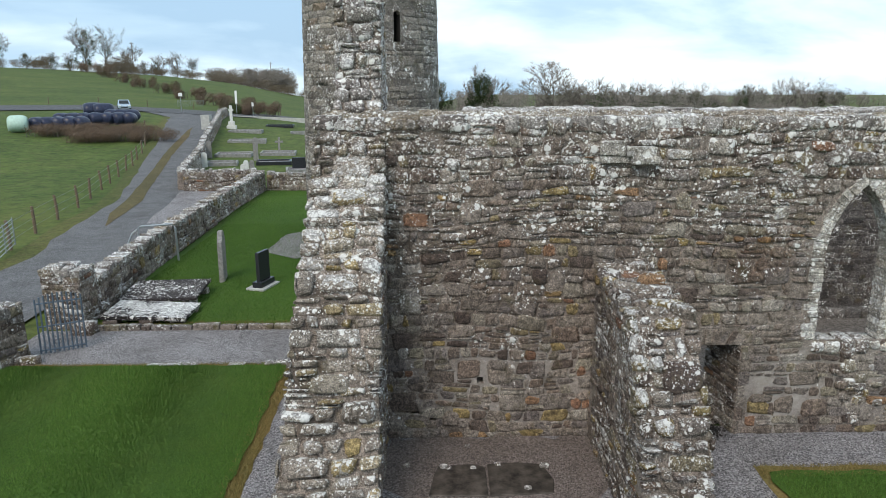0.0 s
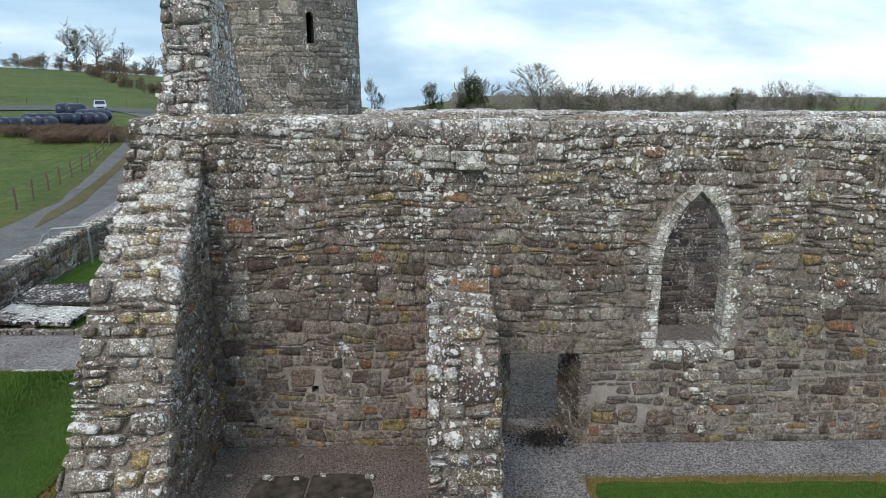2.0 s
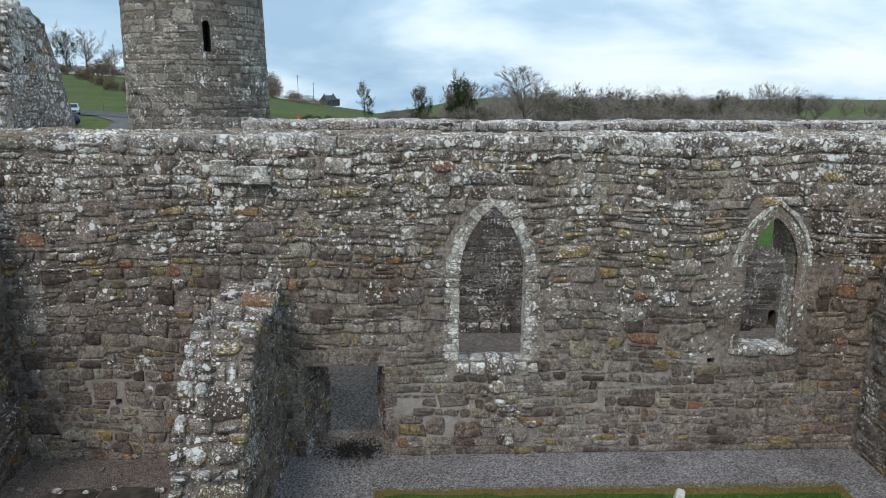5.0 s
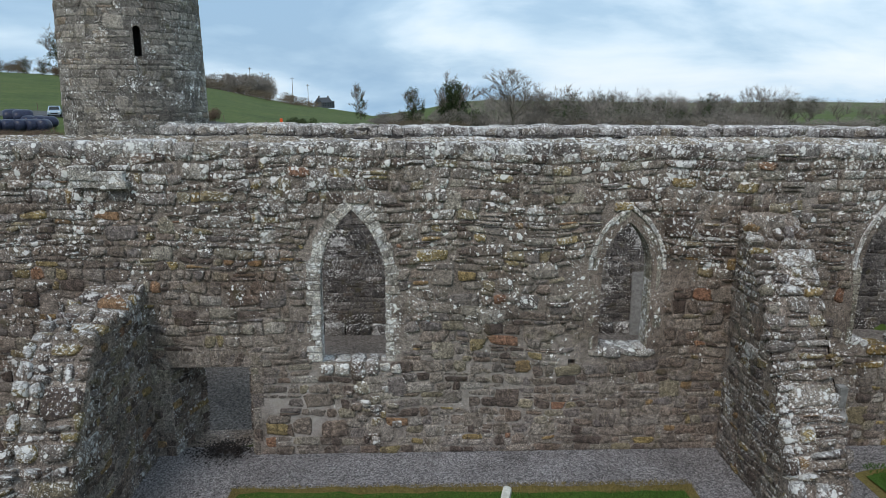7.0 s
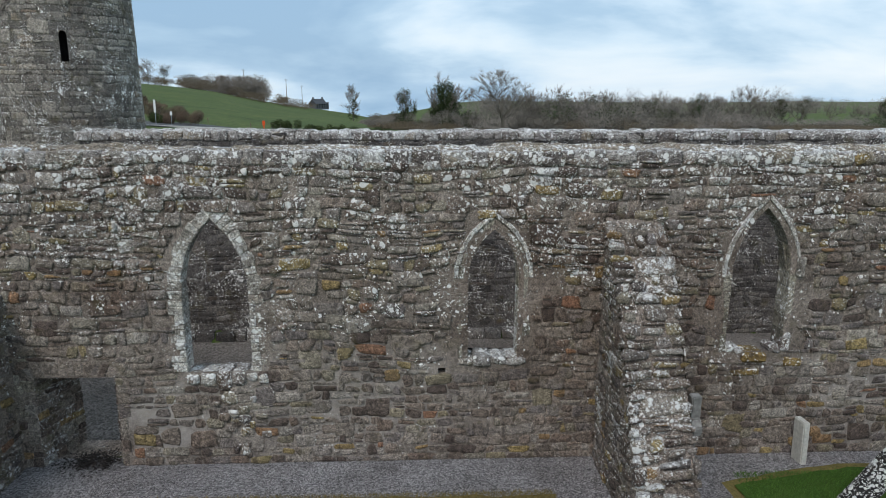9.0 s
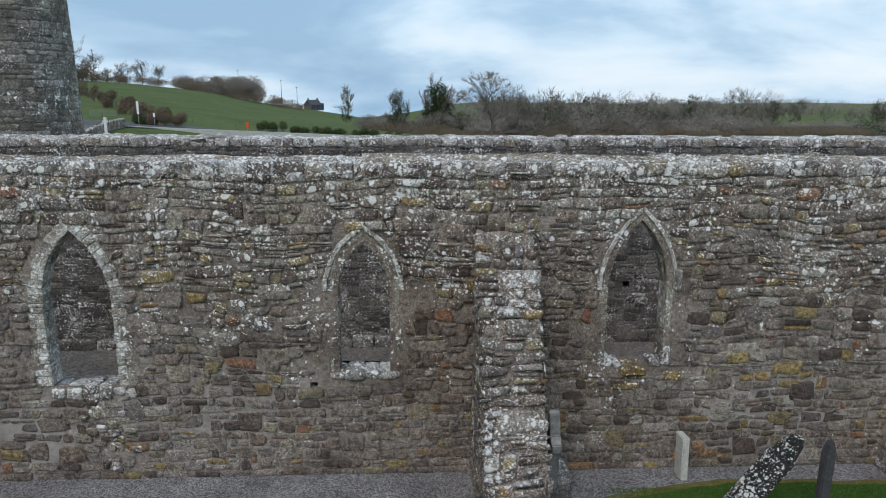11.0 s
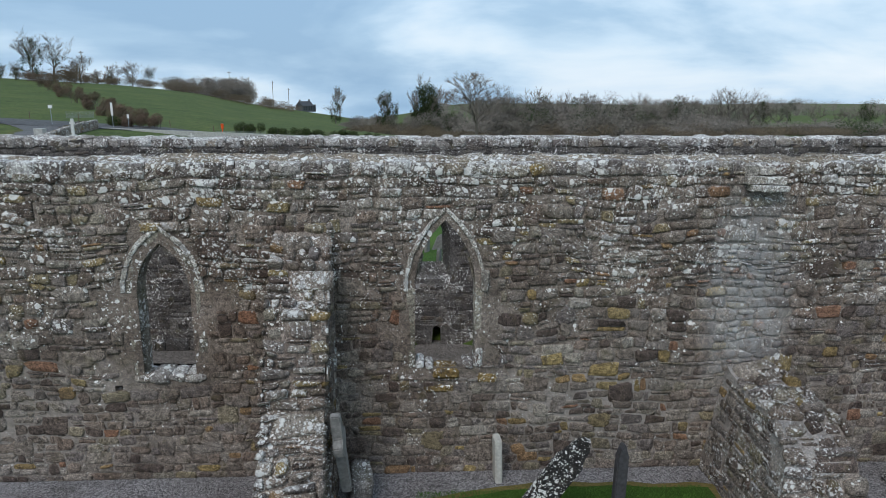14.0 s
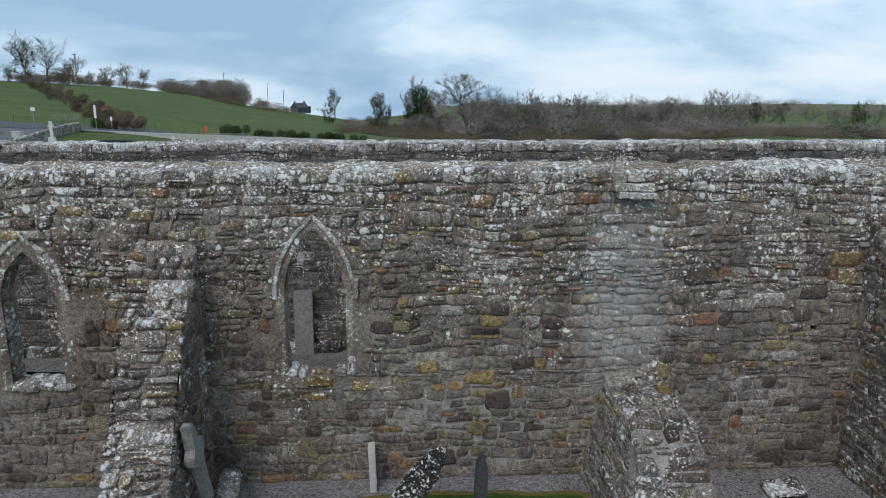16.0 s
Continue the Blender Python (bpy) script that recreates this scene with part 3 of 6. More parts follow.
def build_long_wall():
    rng = random.Random(11)
    put = [[(x - a, z - b), (x + a, z - b), (x + a, z + b), (x - a, z + b)] for x, z, a, b in PUTLOGS]
    holes = [shape(W1), shape(W2), shape(W3), DOOR, *put]
    inner = [splayed(w) for w in (W1, W2, W3)] + [DOOR_IN, *put]
    wall = holed_wall("wall_north", [(X0, -1.3), (X1, -1.3), (X1, TOP), (X0, TOP)], holes, FRONT, THICK, M_MORTAR, inner)
    tagged(wall, "long roofless church wall of weathered rubble stone", "wall", kind="structure")
    blocked = [grown(W1, 0.20), grown(W2, 0.24), grown(W3, 0.15), [(-3.55, -0.1), (-1.85, -0.1), (-1.85, 2.12), (-3.55, 2.12)], *put]
    keep = lambda u, v: not any(inside(b, u, v) for b in blocked)
    cells = courses(X0 + 0.05, X1, 0.0, TOP - 0.10, rng, (0.10, 0.25), (0.13, 0.40), wave=0.95, split=0.18, big=0.08)
    lay(wall, cells, FRONT, keep, M_WALL, rng, near=lambda u, v: -1.8 < u < 6.8 and v < 3.2, limit=300, corners=3,
        deep=lambda u, v: (0.008 + 0.008 * min(1, v / 4), 0.034 + 0.030 * min(1, max(0, v - 1.2) / 2.6)))
    # the face towards the inside, plain rubble
    back = flat((0, THICK, 0), (1, 0, 0), (0, 0, 1), (0, 1, 0))
    blk2 = [splayed(dict(w, half=w["half"] + 0.12, apex=w["apex"] + 0.15, sill=w["sill"] - 0.12)) for w in (W1, W2, W3)] + [ [(-3.3, -0.1), (-1.95, -0.1), (-1.95, 2.05), (-3.3, 2.05)]]
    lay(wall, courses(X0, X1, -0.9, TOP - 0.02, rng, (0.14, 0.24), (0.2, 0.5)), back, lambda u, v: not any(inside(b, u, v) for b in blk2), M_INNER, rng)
    return wall


WALL = build_long_wall()


def worn_block(bm, x0, x1, y0, y1, z0, z1, rng, cuts=3, worn=0.32, rough=0.022):
    """A block rounded off and pitted by weather."""
    c = Vector(((x0 + x1) / 2, (y0 + y1) / 2, (z0 + z1) / 2))
    s = Vector(((x1 - x0) / 2, (y1 - y0) / 2, (z1 - z0) / 2))
    made = bmesh.ops.create_cube(bm, size=2.0)["verts"]
    edges = list({e for v in made for e in v.link_edges})
    bmesh.ops.subdivide_edges(bm, edges=edges, cuts=cuts, use_grid_fill=True)
    seed = rng.uniform(0, 99)
    for v in bm.verts:
        p = v.co.copy()
        ball = p.normalized() * 1.12
        p = p.lerp(ball, worn * max(0, p.length - 1.0) / 0.73)
        v.co = c + Vector((p.x * s.x, p.y * s.y, p.z * s.z))
        k = v.co * 7 + Vector((seed, 0, 0))
        v.co += Vector((noise.noise(k), noise.noise(k + Vector((31, 0, 0))), noise.noise(k + Vector((0, 47, 0))))) * rough
    return bm


def build_coping(name, x0, x1, y0, y1, z, rng, label, parts):
    """Rounded edge stones along both faces of a wall's top, a crusted rubble fill between them."""
    cope = empty(name, (0, 0, 0))
    tagged(cope, label, "coping", kind="structure")
    V, F = [], []
    lift = lambda x, y: 0.030 * noise.noise((x * 0.35, y * 0.4, z)) + 0.022 * noise.noise((x * 1.3, y, z))
    for row in range(2):
        x = x0 - rng.uniform(0, 0.2)
        while x < x1:
            w = rng.uniform(0.2, 0.62)
            e = min(x + w, x1)
            if e - x < 0.08:
                break
            ya, yb = (y0 - 0.03, y0 + rng.uniform(0.28, 0.4)) if row == 0 else (y1 - rng.uniform(0.28, 0.4), y1 + 0.03)
            o = rng.uniform(-0.02, 0.02)
            bm = worn_block(bmesh.new(), x + 0.004, e - 0.004, ya + o, yb, z - 0.14 + rng.uniform(-0.04, 0.03), z + 0.115 + rng.uniform(-0.025, 0.02) + lift(x, row), rng)
            x += w
            if parts:
                part("slab", bm, M_COPE, cope, smooth=True)
            else:
                b = len(V)
                bm.verts.index_update()
                V += [v.co.copy() for v in bm.verts]
                F += [tuple(v.index + b for v in f.verts) for f in bm.faces]
                bm.free()
    if V:
        mesh_of("coping_course", V, F, M_COPE, cope, smooth=True, kind="stuff")
    # the fill: flat rubble and crust, uneven
    nx, ny = int((x1 - x0) / 0.055), 17
    V, F = [], []
    for i in range(nx + 1):
        for j in range(ny + 1):
            x = x0 + (x1 - x0) * i / nx
            t = j / ny
            y = y0 + 0.06 + (y1 - y0 - 0.12) * t
            step = noise.cell((x * 3.2 + 0.3 * noise.noise((x, y * 3, 1)), y * 4.1, 2.0))
            h = 0.085 + 0.075 * (1 - (2 * t - 1) ** 2) + 0.035 * step + 0.03 * noise.noise((x * 6, y * 6, z)) + lift(x, t)
            if j in (0, ny):
                h = -0.05
            V.append((x, y, z + h))
    for i in range(nx):
        for j in range(ny):
            a = i * (ny + 1) + j
            F.append((a, a + ny + 1, a + ny + 2, a + 1))
    mesh_of("rubble_fill", V, F, M_COPE, cope, smooth=False, kind="stuff", label="grey lichened rubble on the wall top")


build_coping("coping_north", X0, X1, 0.0, THICK, TOP, random.Random(5), "rough coping slabs crusted with white lichen on the long wall", True)

# ---- buttresses ----


def build_buttress(name, xl, xr, profile, rng, label, near_n=300, mat=None, side=None, splay=(0.0, 0.0)):
    """A raking buttress: profile in (y, z) from the wall's face to the ground, between xl and xr."""
    mat = mat or M_BUTT
    side = side or M_SIDE_SHADED
    y_in = 0.0
    top = profile[0][1]
    lo = lambda z: xl - splay[0] * max(0.0, 1 - z / top)
    hi = lambda z: xr + splay[1] * max(0.0, 1 - z / top)
    poly = [(y_in, -0.1), *[(y, z) for y, z in profile], (profile[-1][0], -0.1)]
    bm = bmesh.new()
    a = [bm.verts.new((lo(z), y, z)) for y, z in poly]
    c = [bm.verts.new((hi(z), y, z)) for y, z in poly]
    bm.faces.new(a)
    bm.faces.new(c[::-1])
    for i in range(len(poly)):
        j = (i + 1) % len(poly)
        bm.faces.new((a[i], c[i], c[j], a[j]))
    bmesh.ops.triangulate(bm, faces=bm.faces)
    body = part(name, bm, M_MORTAR)
    tagged(body, label, "buttress", kind="structure")
    up = profile[::-1]
    seg = [(math.hypot(q[0] - p[0], q[1] - p[1]), p, q) for p, q in zip(up, up[1:])]
    total = sum(s[0] for s in seg)

    def place(u, v, d):
        for i, (s, p, q) in enumerate(seg):
            if v <= s or i == len(seg) - 1:
                f = v / s
                ty, tz = (q[0] - p[0]) / s, (q[1] - p[1]) / s
                z = p[1] + tz * v + ty * d
                f = (u - xl) / (xr - xl)
                return Vector((lo(z) + (hi(z) - lo(z)) * f, p[0] + ty * v - tz * d, z))
            v -= s

    lay(body, courses(xl - 0.06, xr + 0.06, 0.0, total, rng, (0.13, 0.31), (0.16, 0.42), split=0.22), place, None, mat, rng,
        near=lambda u, v: True, limit=near_n, proud=(0.02, 0.17), gap=0.024)
    ymin = min(p[0] for p in poly)
    zmax = max(p[1] for p in poly)
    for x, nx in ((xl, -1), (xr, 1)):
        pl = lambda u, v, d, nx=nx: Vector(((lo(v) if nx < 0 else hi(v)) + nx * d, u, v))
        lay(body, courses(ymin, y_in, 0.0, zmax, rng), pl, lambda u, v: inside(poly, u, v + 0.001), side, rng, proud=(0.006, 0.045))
    return body


build_buttress("buttress_west", -9.53, -8.42, [(0.0, 5.55), (-0.25, 5.15), (-1.27, 3.9), (-1.9, 3.04), (-2.17, 2.45), (-2.45, 1.6), (-2.85, 0.85), (-3.15, 0)], random.Random(21), "raking rubble buttress crusted with pale lichen", splay=(0.42, -0.05), mat=M_BUTT_PALE)
build_buttress("buttress_low", -4.72, -3.76, [(0.0, 3.35), (-0.3, 3.22), (-1.9, 3.08), (-2.1, 2.95), (-2.55, 2.35), (-2.75, 2.0), (-3.0, 1.68), (-3.45, 0)], random.Random(22), "half-height rubble buttress with a sloping top")
build_buttress("buttress_mid", 6.97, 7.95, [(0.0, 4.75), (-0.5, 4.22), (-1.1, 3.52), (-1.62, 2.5), (-2.1, 1.75), (-2.45, 1.1), (-2.85, 0)], random.Random(23), "raking rubble buttress blotched white with lichen")
build_buttress("buttress_short", 15.24, 16.2, [(0.0, 2.12), (-0.3, 2.02), (-1.7, 1.98), (-2.1, 1.78), (-2.5, 1.5), (-2.9, 0)], random.Random(24), "low broken rubble buttress, its mossy side darkened for shade", splay=(0.35, 0.15), mat=M_BUTT_DARK)
build_buttress("buttress_east", 20.0, 21.0, [(0.0, 4.85), (-0.8, 4.5), (-1.3, 3.6), (-2.1, 2.2), (-2.6, 1.0), (-3.0, 0)], random.Random(25), "tall rubble buttress at the end of the wall")

# ---- broken gable wall and the back wall ----


def build_gable():
    """The stump of the west gable, running back from the long wall."""
    rng = random.Random(31)
    prof = [(THICK + 0.02, -1.2), (9.3, -1.2), (9.3, 1.2), (6.2, 1.6), (4.2, 3.5), (3.6, 5.2), (3.3, 5.9), (2.9, 7.0), (2.5, 7.8), (2.2, 8.0), (1.5, 8.05), (1.25, 7.85), (1.2, 7.3), (1.05, 6.9), (1.0, 6.5), (0.75, 6.15), (0.6, 5.95), (THICK + 0.02, 5.80)]
    xl, xr = -9.32, -8.52
    bm = bmesh.new()
    a = [bm.verts.new((xl, y, z)) for y, z in prof]
    c = [bm.verts.new((xr, y, z)) for y, z in prof]
    bm.faces.new(a)
    bm.faces.new(c[::-1])
    for i in range(len(prof)):
        j = (i + 1) % len(prof)
        bm.faces.new((a[i], c[i], c[j], a[j]))
    g = part("gable_west", bm, M_MORTAR)
    tagged(g, "ragged stump of the broken west gable wall", "wall", kind="structure")
    for x, nx in ((xl, -1), (xr, 1)):
        pl = flat((x, 0, 0), (0, 1, 0), (0, 0, 1), (nx, 0, 0))
        lay(g, courses(0.6, 9.3, 0, 8.4, rng), pl, lambda u, v: inside(prof, u, v + 0.001), M_WALL, rng)
    # broken face towards the camera
    edge = [(p[0], p[1]) for p in prof[8:17]][::-1]
    seg = [(math.hypot(q[0] - p[0], q[1] - p[1]), p, q) for p, q in zip(edge, edge[1:])]
    tot = sum(s[0] for s in seg)

    def place(u, v, d):
        for i, (s, p, q) in enumerate(seg):
            if v <= s or i == len(seg) - 1:
                ty, tz = (q[0] - p[0]) / s, (q[1] - p[1]) / s
                return Vector((u, p[0] + ty * v - tz * d, p[1] + tz * v + ty * d))
            v -= s
    lay(g, courses(xl - 0.03, xr + 0.03, 0, tot, rng, (0.12, 0.26), (0.18, 0.45)), place, None, M_COPE, rng, near=lambda u, v: True, limit=60, proud=(0.03, 0.14))


build_gable()

BY = 9.2
FLOOR = -0.92


def build_back_wall():
    rng = random.Random(41)
    front = flat((0, BY, 0), (1, 0, 0), (0, 0, 1), (0, -1, 0))
    slit = [(11.44, -0.43), (11.60, -0.43), (11.60, 0.16), (11.44, 0.16)]
    win = [(9.45, 1.28), (10.62, 1.28), (10.60, 2.7), (10.40, 3.2), (10.03, 3.5), (9.67, 3.2), (9.47, 2.7)]
    lit = [(9.74, 1.62), (10.40, 1.62), (10.39, 2.7), (10.25, 3.05), (10.06, 3.2), (9.87, 3.05), (9.75, 2.7)]
    put = [(12.62, 0.92), (12.84, 0.92), (12.84, 1.14), (12.62, 1.14)]
    hole = [(10.02, -0.90), (10.32, -0.90), (10.30, -0.36), (10.16, -0.27), (10.05, -0.36)]
    holes = [slit, win, put, hole]
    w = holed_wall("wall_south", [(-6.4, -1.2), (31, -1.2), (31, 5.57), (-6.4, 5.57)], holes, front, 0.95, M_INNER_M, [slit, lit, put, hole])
    tagged(w, "opposite church wall of dark grey rubble", "wall", kind="structure")
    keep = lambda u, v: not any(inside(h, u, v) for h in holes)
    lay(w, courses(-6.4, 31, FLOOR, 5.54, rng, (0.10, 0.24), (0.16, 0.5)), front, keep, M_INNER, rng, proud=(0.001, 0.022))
    # added near-black boxes inside the small holes, coloured as deep shade
    for (x0, x1, z0, z1) in ((11.3, 11.75, -0.6, 0.35), (12.5, 12.95, 0.8, 1.3), (9.9, 10.45, -1.0, -0.1)):
        part("blocking", boxed(x0, x1, BY + 0.62, BY + 0.9, z0, z1), M_DARK, w)
    x = -6.4
    while x < 9.3:
        k = rng.uniform(0.3, 0.8)
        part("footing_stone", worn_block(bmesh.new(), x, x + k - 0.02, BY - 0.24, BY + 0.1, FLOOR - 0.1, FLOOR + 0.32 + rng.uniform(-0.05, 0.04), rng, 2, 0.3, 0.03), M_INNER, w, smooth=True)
        x += k
    build_coping("coping_south", -6.4, 31, BY, BY + 0.95, 5.57, random.Random(6), "lichened coping slabs on the opposite wall", True)


build_back_wall()


# ---- round tower ----
TC = (-9.72, 15.92)


def build_tower():
    rng = random.Random(51)
    rad = lambda z: 2.72 - 0.021 * z
    H = 18.0
    n = 64
    ax = math.atan2(13.8 - TC[1], -8.72 - TC[0])
    V, F = [], []
    zs = [0.0, 3, 6, 7.85, 8.9, 12, 15, H]
    for z in zs:
        for k in range(n):
            a = ax + 2 * math.pi * (k + 0.5) / n
            V.append((TC[0] + rad(z) * math.cos(a), TC[1] + rad(z) * math.sin(a), z))
    for i in range(len(zs) - 1):
        for k in range(n):
            if i == 3 and k == n - 1:
                continue
            a, b = i * n + k, i * n + (k + 1) % n
            F.append((a, b, b + n, a + n))
    F.append(tuple(range((len(zs) - 1) * n, len(zs) * n)))
    t = mesh_of("round_tower", V, F, M_TOWER_M)
    tagged(t, "tall round tower of grey coursed stone with a slit window", "tower")
    # window recess, its deep shade painted in near-black
    place = lambda u, v, d: Vector((TC[0] + (rad(v) + d) * math.cos(ax + u / 2.6), TC[1] + (rad(v) + d) * math.sin(ax + u / 2.6), v))
    h = 2.6 * math.pi / n
    V, F = [], []
    for d in (0.0, -0.7):
        for (u, v) in ((-h, 7.85), (h, 7.85), (h, 8.9), (-h, 8.9)):
            V.append(place(u, v, d))
    F = [(0, 1, 5, 4), (1, 2, 6, 5), (2, 3, 7, 6), (3, 0, 4, 7), (4, 5, 6, 7)]
    mesh_of("window", V, F, M_DARK, t, smooth=False, label="dark narrow slit window")
    arc = [(h * math.cos(math.pi * i / 10), 8.9 - h + h * math.sin(math.pi * i / 10)) for i in range(11)]
    for side in (arc[:6] + [(h, 8.9)], arc[5:] + [(-h, 8.9)]):
        bm = bmesh.new()
        outer, inner = ([bm.verts.new(place(u, v, d)) for u, v in side] for d in (0.012, -0.25))
        bm.faces.new(outer)
        for i in range(len(side)):
            k = (i + 1) % len(side)
            bm.faces.new((outer[i], outer[k], inner[k], inner[i]))
        part("arch_head", bm, M_TOWER, t)
    hole = lambda u, v: not (abs(u) < h + 0.03 and 7.8 < v < 9.0)
    cells = courses(-math.pi * 2.6, math.pi * 2.6, 3.0, 13.5, rng, (0.16, 0.3), (0.24, 0.7), wave=0.2, split=0.12)
    lay(t, cells, place, hole, M_TOWER, rng, near=lambda u, v: abs(u) < 2.2 and v > 5.5, limit=200, proud=(0.004, 0.022), gap=0.008)


build_tower()

# ---- window dressings, doorway, corbels ----


def arc_points(w, n):
    """Points of the pointed head of an opening from left spring to right spring."""
    return shape(w, n)[2:][::-1]


def block_from(quad, y0, y1, rng, jit=0.012, bevel=0.012):
    """A dressed block: four corners in the wall's face, from depth y0 to y1."""
    bm = bmesh.new()
    fr = [bm.verts.new((u + rng.uniform(-jit, jit), y0 + rng.uniform(-jit, jit), v + rng.uniform(-jit, jit))) for u, v in quad]
    bk = [bm.verts.new((u, y1, v)) for u, v in quad]
    bm.faces.new(fr)
    bm.faces.new(bk[::-1])
    for i in range(4):
        j = (i + 1) % 4
        bm.faces.new((fr[i], bk[i], bk[j], fr[j]))
    if bevel:
        bmesh.ops.bevel(bm, geom=list(bm.edges), offset=bevel, segments=1, affect="EDGES")
    return bm


def voussoirs(owner, w, width, n, y0, y1, mat, rng, name="voussoir", inset=0.0, even=True):
    """Wedge stones round the pointed head of an opening."""
    inn = arc_points(w, n)
    out = []
    for (u, v) in inn:
        rise = w["apex"] - w["spring"]
        rad = (w["half"] ** 2 + rise ** 2) / (2 * w["half"])
        cx = w["cx"] + (w["half"] - rad) * (1 if u > w["cx"] else -1) if abs(u - w["cx"]) > 1e-6 else w["cx"]
        d = Vector((u - cx, v - w["spring"]))
        d = Vector((0, 1)) if abs(u - w["cx"]) < 1e-6 else d.normalized()
        k = width * (1.25 if abs(u - w["cx"]) < 1e-6 else 1) * (1 if even else rng.uniform(0.75, 1.25))
        out.append((u + d.x * k, v + d.y * k))
    for i in range(len(inn) - 1):
        a, b, c, d = inn[i], inn[i + 1], out[i + 1], out[i]
        q = []
        m = ((a[0] + b[0] + c[0] + d[0]) / 4, (a[1] + b[1] + c[1] + d[1]) / 4)
        for p in (a, b, c, d):
            q.append((p[0] + (m[0] - p[0]) * 0.04, p[1] + (m[1] - p[1]) * 0.02))
        part(name, block_from(q, y0 + rng.uniform(-0.012, 0.012), y1, rng), mat, owner)


def jambs(owner, w, width, y0, y1, mat, rng, sizes=(0.12, 0.3), name="jamb_stone", vary=0.5):
    for s in (-1, 1):
        z = w["sill"]
        e = w["cx"] + s * w["half"]
        while z < w["spring"] - 0.02:
            hgt = min(rng.uniform(*sizes), w["spring"] - z)
            if w["spring"] - z - hgt < 0.07:
                hgt = w["spring"] - z
            k = width * rng.uniform(1 - vary, 1 + vary)
            q = [(e, z + 0.006), (e + s * k, z + 0.006), (e + s * k, z + hgt - 0.006), (e, z + hgt - 0.006)]
            if s < 0:
                q = [q[1], q[0], q[3], q[2]]
            part(name, block_from(q, y0 + rng.uniform(-0.015, 0.015), y1, rng), mat, owner)
            z += hgt


def window_dress(name, w, label):
    ob = empty(name, (0, 0, 0))
    tagged(ob, label, "window", kind="structure")
    return ob


def build_window_pale():
    rng = random.Random(61)
    ob = window_dress("window_1", W1, "pointed window opening ringed with pale lichened stones")
    voussoirs(ob, W1, 0.24, 11, -0.02, 0.35, M_PALE, rng, even=False)
    jambs(ob, W1, 0.19, -0.02, 0.35, M_PALE, rng, (0.09, 0.2))
    for a, c, z0, z1, mt in ((-0.66, -0.42, 1.64, 1.84, M_CRUST), (-0.40, -0.12, 1.60, 1.86, M_PALE), (-0.10, 0.18, 1.52, 1.90, M_CRUST), (0.19, 0.42, 1.60, 1.88, M_CRUST), (-0.06, 0.30, 1.24, 1.50, M_CRUST), (0.44, 0.64, 1.68, 1.85, M_PALE), (0.65, 0.84, 1.66, 1.84, M_PALE)):
        part("sill_stone", worn_block(bmesh.new(), a, c, -0.05 + rng.uniform(-0.015, 0.015), 0.45, z0, z1, rng, 3, 0.4, 0.035), mt, ob, "white lichened sill stone" if mt is M_CRUST else "", smooth=True)


def build_scar():
    """Loose rubble left in the wall where a sill and its wall were torn away."""
    rng = random.Random(67)
    for i in range(22):
        z = 0.20 + 1.15 * rng.random()
        x = 0.30 + rng.gauss(0, 0.17)
        a, c = rng.uniform(0.05, 0.12), rng.uniform(0.04, 0.085)
        part("stone", worn_block(bmesh.new(), x - a, x + a, -0.045 + rng.uniform(-0.03, 0.02), 0.06, z - c, z + c, rng, 2, 0.55, 0.02), M_BUTT_PALE if i % 5 == 0 else M_BUTT_DARK if i % 2 else M_BUTT, WALL, smooth=True)


def build_window_moulded():
    """Two stepped orders of cut stone under a hood."""
    rng = random.Random(62)
    ob = window_dress("window_2", W2, "pointed lancet window with a moulded grey stone frame")
    inner = dict(W2)
    mid = dict(cx=W2["cx"], half=W2["half"] + 0.085, sill=W2["sill"], spring=W2["spring"], apex=W2["apex"] + 0.10)
    hood = dict(cx=W2["cx"], half=W2["half"] + 0.185, sill=W2["sill"], spring=W2["spring"] + 0.02, apex=W2["apex"] + 0.215)
    voussoirs(ob, inner, 0.085, 5, 0.12, 0.45, M_DRESS, rng)
    jambs(ob, inner, 0.085, 0.12, 0.45, M_DRESS, rng, (0.3, 0.6), vary=0.0)
    voussoirs(ob, mid, 0.10, 5, 0.0, 0.40, M_DRESS, rng)
    jambs(ob, mid, 0.12, 0.0, 0.40, M_DRESS, rng, (0.25, 0.5), vary=0.25)
    voussoirs(ob, hood, 0.085, 6, -0.04, 0.2, M_PALE, rng, "hood_stone")
    for a, c in ((4.34, 4.62), (4.62, 4.96), (4.96, 5.24), (5.24, 5.62)):
        part("sill_stone", worn_block(bmesh.new(), a, c, -0.05 + rng.uniform(-0.02, 0.02), 0.5, 1.95 + rng.uniform(-0.03, 0.02), 2.10 + rng.uniform(-0.01, 0.015), rng, 3, 0.4, 0.03), M_COPE, ob, "window sill blotched with white lichen", smooth=True)


